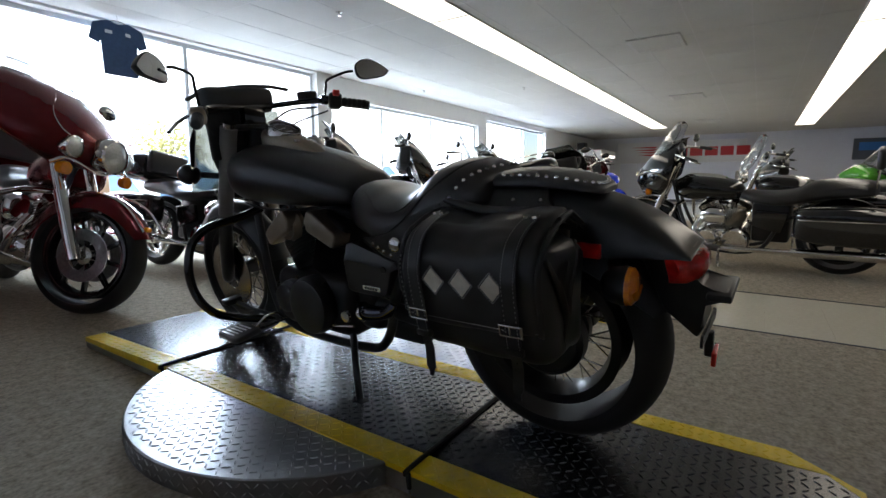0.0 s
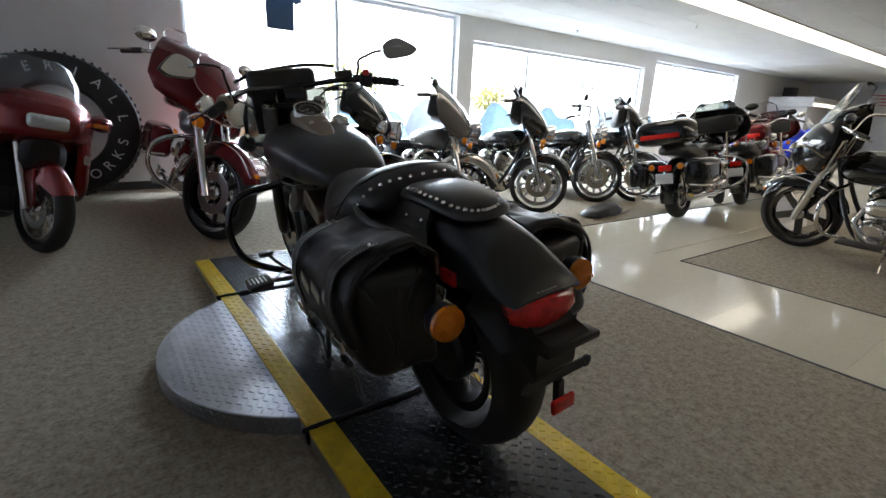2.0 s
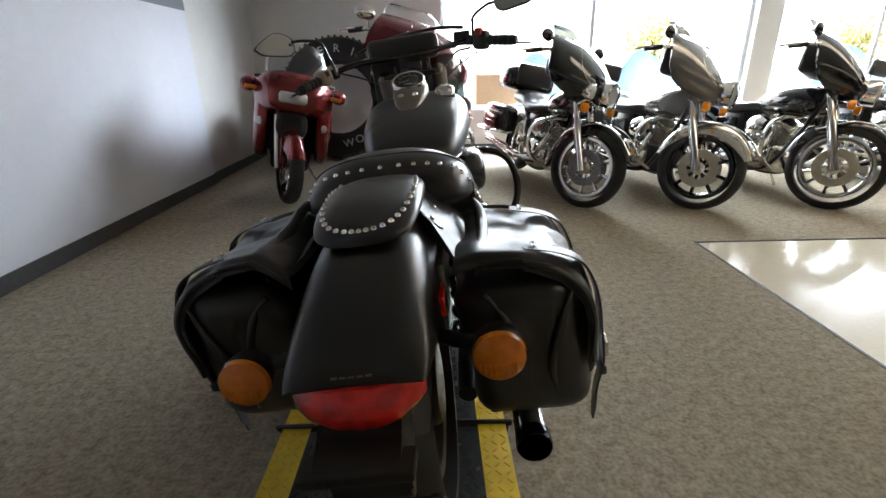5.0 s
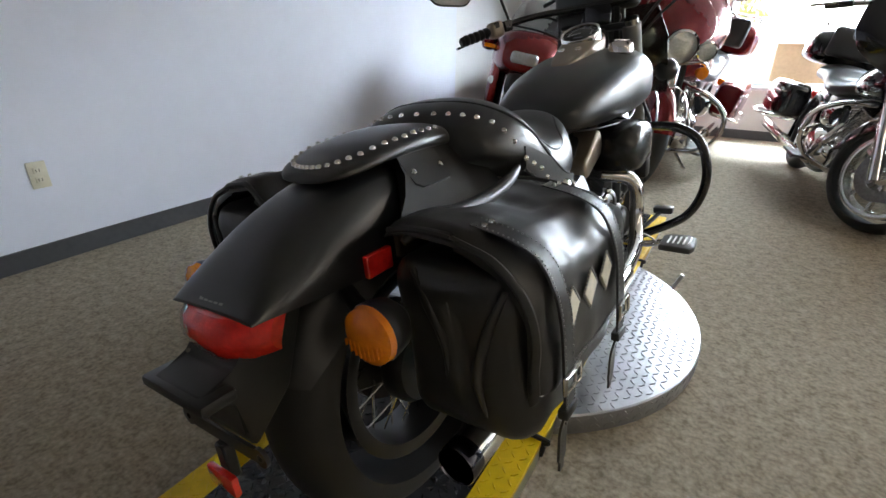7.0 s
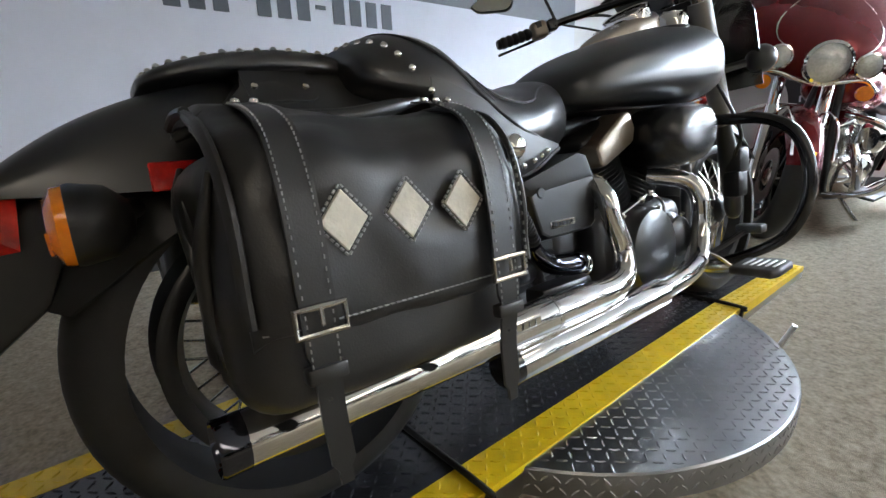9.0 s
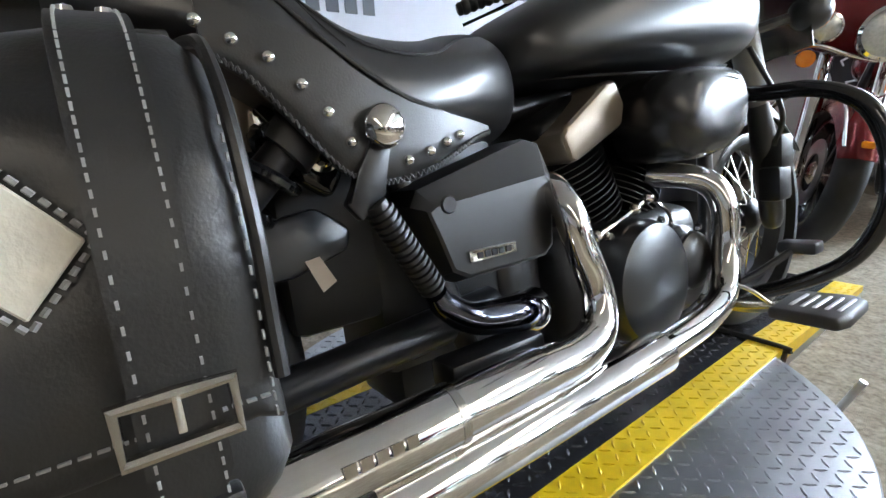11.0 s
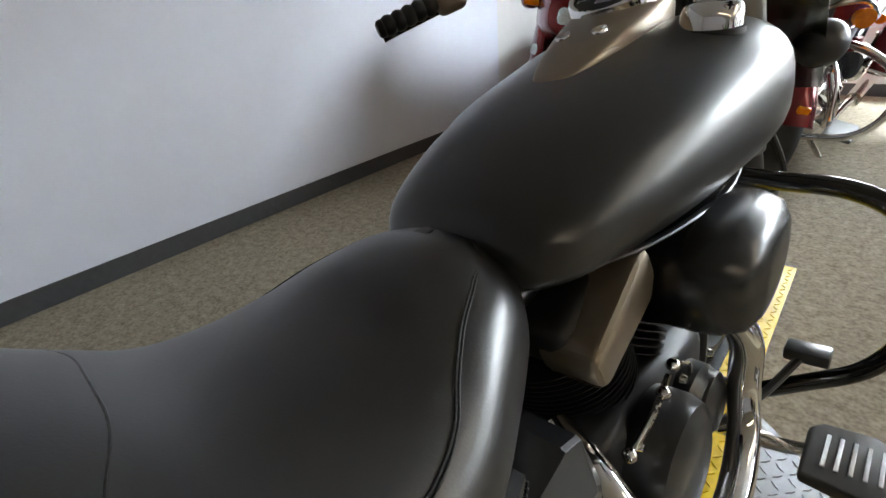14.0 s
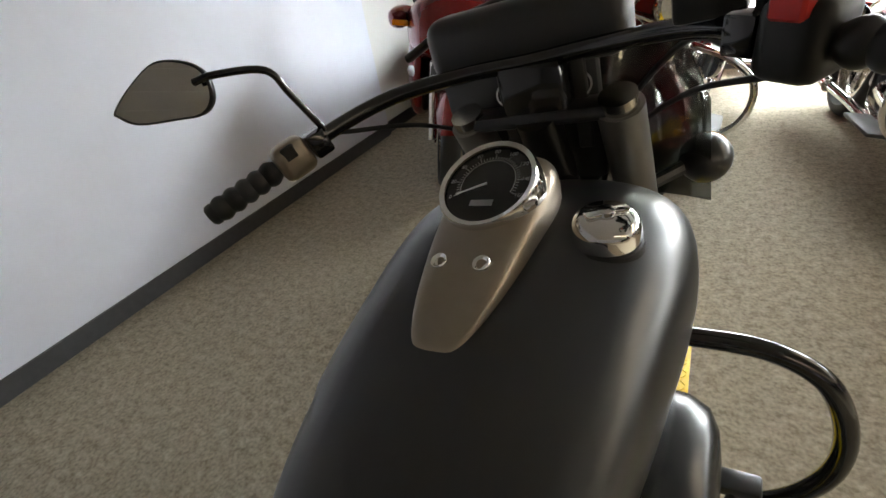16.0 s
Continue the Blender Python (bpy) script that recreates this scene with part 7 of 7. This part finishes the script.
    loft(b, [(-0.45, 0.05, 0.80, 0.72, 0.76), (-0.35, 0.13, 0.81, 0.64, 0.73), (0.0, 0.16, 0.78, 0.58, 0.70), (0.35, 0.14, 0.74, 0.56, 0.66), (0.5, 0.08, 0.72, 0.6, 0.66)], 24, 3, 4)
    add("tail_body", b, paint, "painted tail section", sharp=80)
    b = B()
    box(b, -0.08, 0.08, -0.47, -0.43, 0.73, 0.79, 0.012, 2)
    add("tail_lamp", b, RED_LENS, "red tail lamp")
    b = B()
    box(b, -0.18, 0.18, 0.48, 1.05, 0.20, 0.66, 0.06, 3)
    add("engine", b, BLACK_ENGINE, "dark engine block")
    for s in (-1, 1):
        b = B()
        tube(b, [(s * 0.14, 1.0, 0.26), (s * 0.18, 0.5, 0.24), (s * 0.20, 0.2, 0.30)], 0.022, 10)
        tube(b, [(s * 0.20, 0.2, 0.30), (s * 0.22, -0.35, 0.38)], [0.045, 0.05], 14, smooth=False)
        add("exhaust", b, CHROME, "chrome silencer")
        b = B()
        tube(b, [(s * 0.22, 1.06, 1.02), (s * 0.34, 0.98, 1.01)], 0.017, 10, smooth=False)
        add("grip", b, GRIP_RUBBER, "")
        if big:
            b = B()
            loft(b, [(-0.42, 0.05, 0.66, 0.42, 0.54, s * 0.30), (-0.38, 0.10, 0.71, 0.36, 0.54, s * 0.30), (0.0, 0.115, 0.72, 0.35, 0.54, s * 0.30), (0.16, 0.06, 0.66, 0.42, 0.54, s * 0.27)], 22, 3.6, 3)
            add("side_case", b, paint, "painted pannier", sharp=60)
    b = B()
    tube(b, [(-0.15, 0.62, 0.24), (-0.24, 0.62, 0.10), (-0.30, 0.62, 0.036)], 0.012, 8)
    add("side_stand", b, CHROME_DULL)
    return root


touring((-0.12, 2.98), 183, "candy red touring motorcycle with batwing fairing and chrome lamps", RED_PAINT, trunk=True, disc=ROTOR, rim_mat=BLACK_GLOSS, steer=32, lean=-13, size=1.14, screen=CLEAR)
sport((-1.18, 3.08), 166, "bright red faired touring motorcycle beside the wall", RED_BRIGHT, steer=14)
touring((1.295, 2.79), 172, "gloss black touring motorcycle with luggage trunk by the window", BLACK_GLOSS, trunk=True, disc=ROTOR, rim_mat=CHROME_DULL)
touring((2.16, 2.68), 172, "charcoal touring motorcycle with silver front mudguard", SILVER_PAINT, CHROME_DULL, lamps=1, style="cast", rim_mat=BLACK_GLOSS)
touring((3.19, 2.61), 172, "gloss black bagger motorcycle with bright cast wheels", BLACK_GLOSS, lamps=1, style="cast", rim_mat=CHROME)
touring((4.50, 2.80), 172, "black cruiser motorcycle with tall clear windshield", BLACK_GLOSS, fairing="screen", style="slot", backrest=False)
touring((5.10, 2.60), 172, "gloss black motorcycle with dark fairing near the window", BLACK_GLOSS, lamps=1, style="slot")
touring((6.25, 1.95), 80, "black touring motorcycle with red striped trunk seen from behind", BLACK_GLOSS, trunk=True, lamps=3, steer=10)
touring((8.05, 2.15), 76, "dark touring motorcycle with side cases", BLACK_GLOSS, fairing="screen", steer=8)
touring((9.6, 2.5), 80, "dark red touring motorcycle with trunk", RED_PAINT, trunk=True, steer=8)
touring((4.47, 0.43), 9, "black touring motorcycle with fork fairing and gold stripes", BLACK_GLOSS, fairing="fork", lamps=1, steer=6, trunk=False, disc=None, style="five", rim_mat=BLACK_GLOSS, rails=False)
touring((6.6, -0.3), 15, "black cruiser motorcycle with tall windshield", BLACK_GLOSS, fairing="screen", steer=10)
touring((8.6, -0.5), 12, "black touring motorcycle on the carpet island", BLACK_GLOSS, trunk=False, steer=10)
touring((11.0, -0.4), 14, "black motorcycle with windshield among the far row", BLACK_GLOSS, fairing="screen", steer=10)
sport((11.2, 2.7), 170, "blue faired sport motorcycle in the far row", BLUE_PAINT, big=False)
sport((8.3, -1.6), 10, "green faired sport motorcycle on the carpet island", GREEN_PAINT, big=False)
sport((12.9, 2.9), 175, "blue and dark sport motorcycle near the far wall", BLUE_PAINT, big=False)


# ---- tyre display and small clutter ----
def tyre_display():
    m = pose(-1.06, 5.36, 0.745, 79, 0, 0)
    root = empty("advertising_ring", m, "giant display tyre standing against the wall with pale letters", "display")
    b = B()
    lathe(b, [(0.44, -0.11), (0.50, -0.13), (0.64, -0.14), (0.71, -0.12), (0.735, -0.06), (0.738, 0.0), (0.735, 0.06), (0.71, 0.12), (0.64, 0.14), (0.50, 0.13), (0.44, 0.11), (0.425, 0.0)], Matrix(), 72, True)
    part("tyre", b, RUBBER, root)
    for k in range(60):
        b = B()
        box(b, 0.725, 0.745, -0.012, 0.012, -0.10, 0.10, m=pose(0, 0, 0, 0, 0, 6 * k))
        part("tread_bar", b, RUBBER, root, flat=True)
    for word, a0, step in (("ERIALL", 108, -20), ("WORKS", -78, 15)):
        for k, ch in enumerate(word):
            a = radians(a0 + step * k)
            rot = math.degrees(a) - 90 if word[0] == "E" else math.degrees(a) + 90
            letters(ch, 0.135, Matrix.Translation((0.575 * math.cos(a), 0.575 * math.sin(a), 0.138)) @ pose(0, 0, 0, 0, 0, rot), LETTER_W, "letter", root, depth=0.003)


tyre_display()


def floor_bag():
    root = empty("soft_bag", pose(3.95, 2.2, 0, 0, 0, 12), "flat black soft bag lying on the carpet", "bag")
    b = B()
    loft(b, [(-0.12, 0.20, 0.03, 0.0, 0.01), (-0.08, 0.36, 0.09, 0.0, 0.02), (0.03, 0.40, 0.12, 0.0, 0.02), (0.12, 0.34, 0.07, 0.0, 0.02), (0.17, 0.2, 0.03, 0.0, 0.01)], 24, 2.5, 4)
    for v in b.verts:
        if v.co.z > 0.01:
            v.co.z += noise.noise(v.co * 12) * 0.025
    part("bag_body", b, LEATHER, root)
    b = B()
    tube(b, [(-0.45, -0.1, 0.01), (-0.2, -0.14, 0.012), (0.1, -0.16, 0.01), (0.5, -0.12, 0.01)], 0.01, 8, flat=0.4)
    part("strap", b, LEATHER, root)


floor_bag()
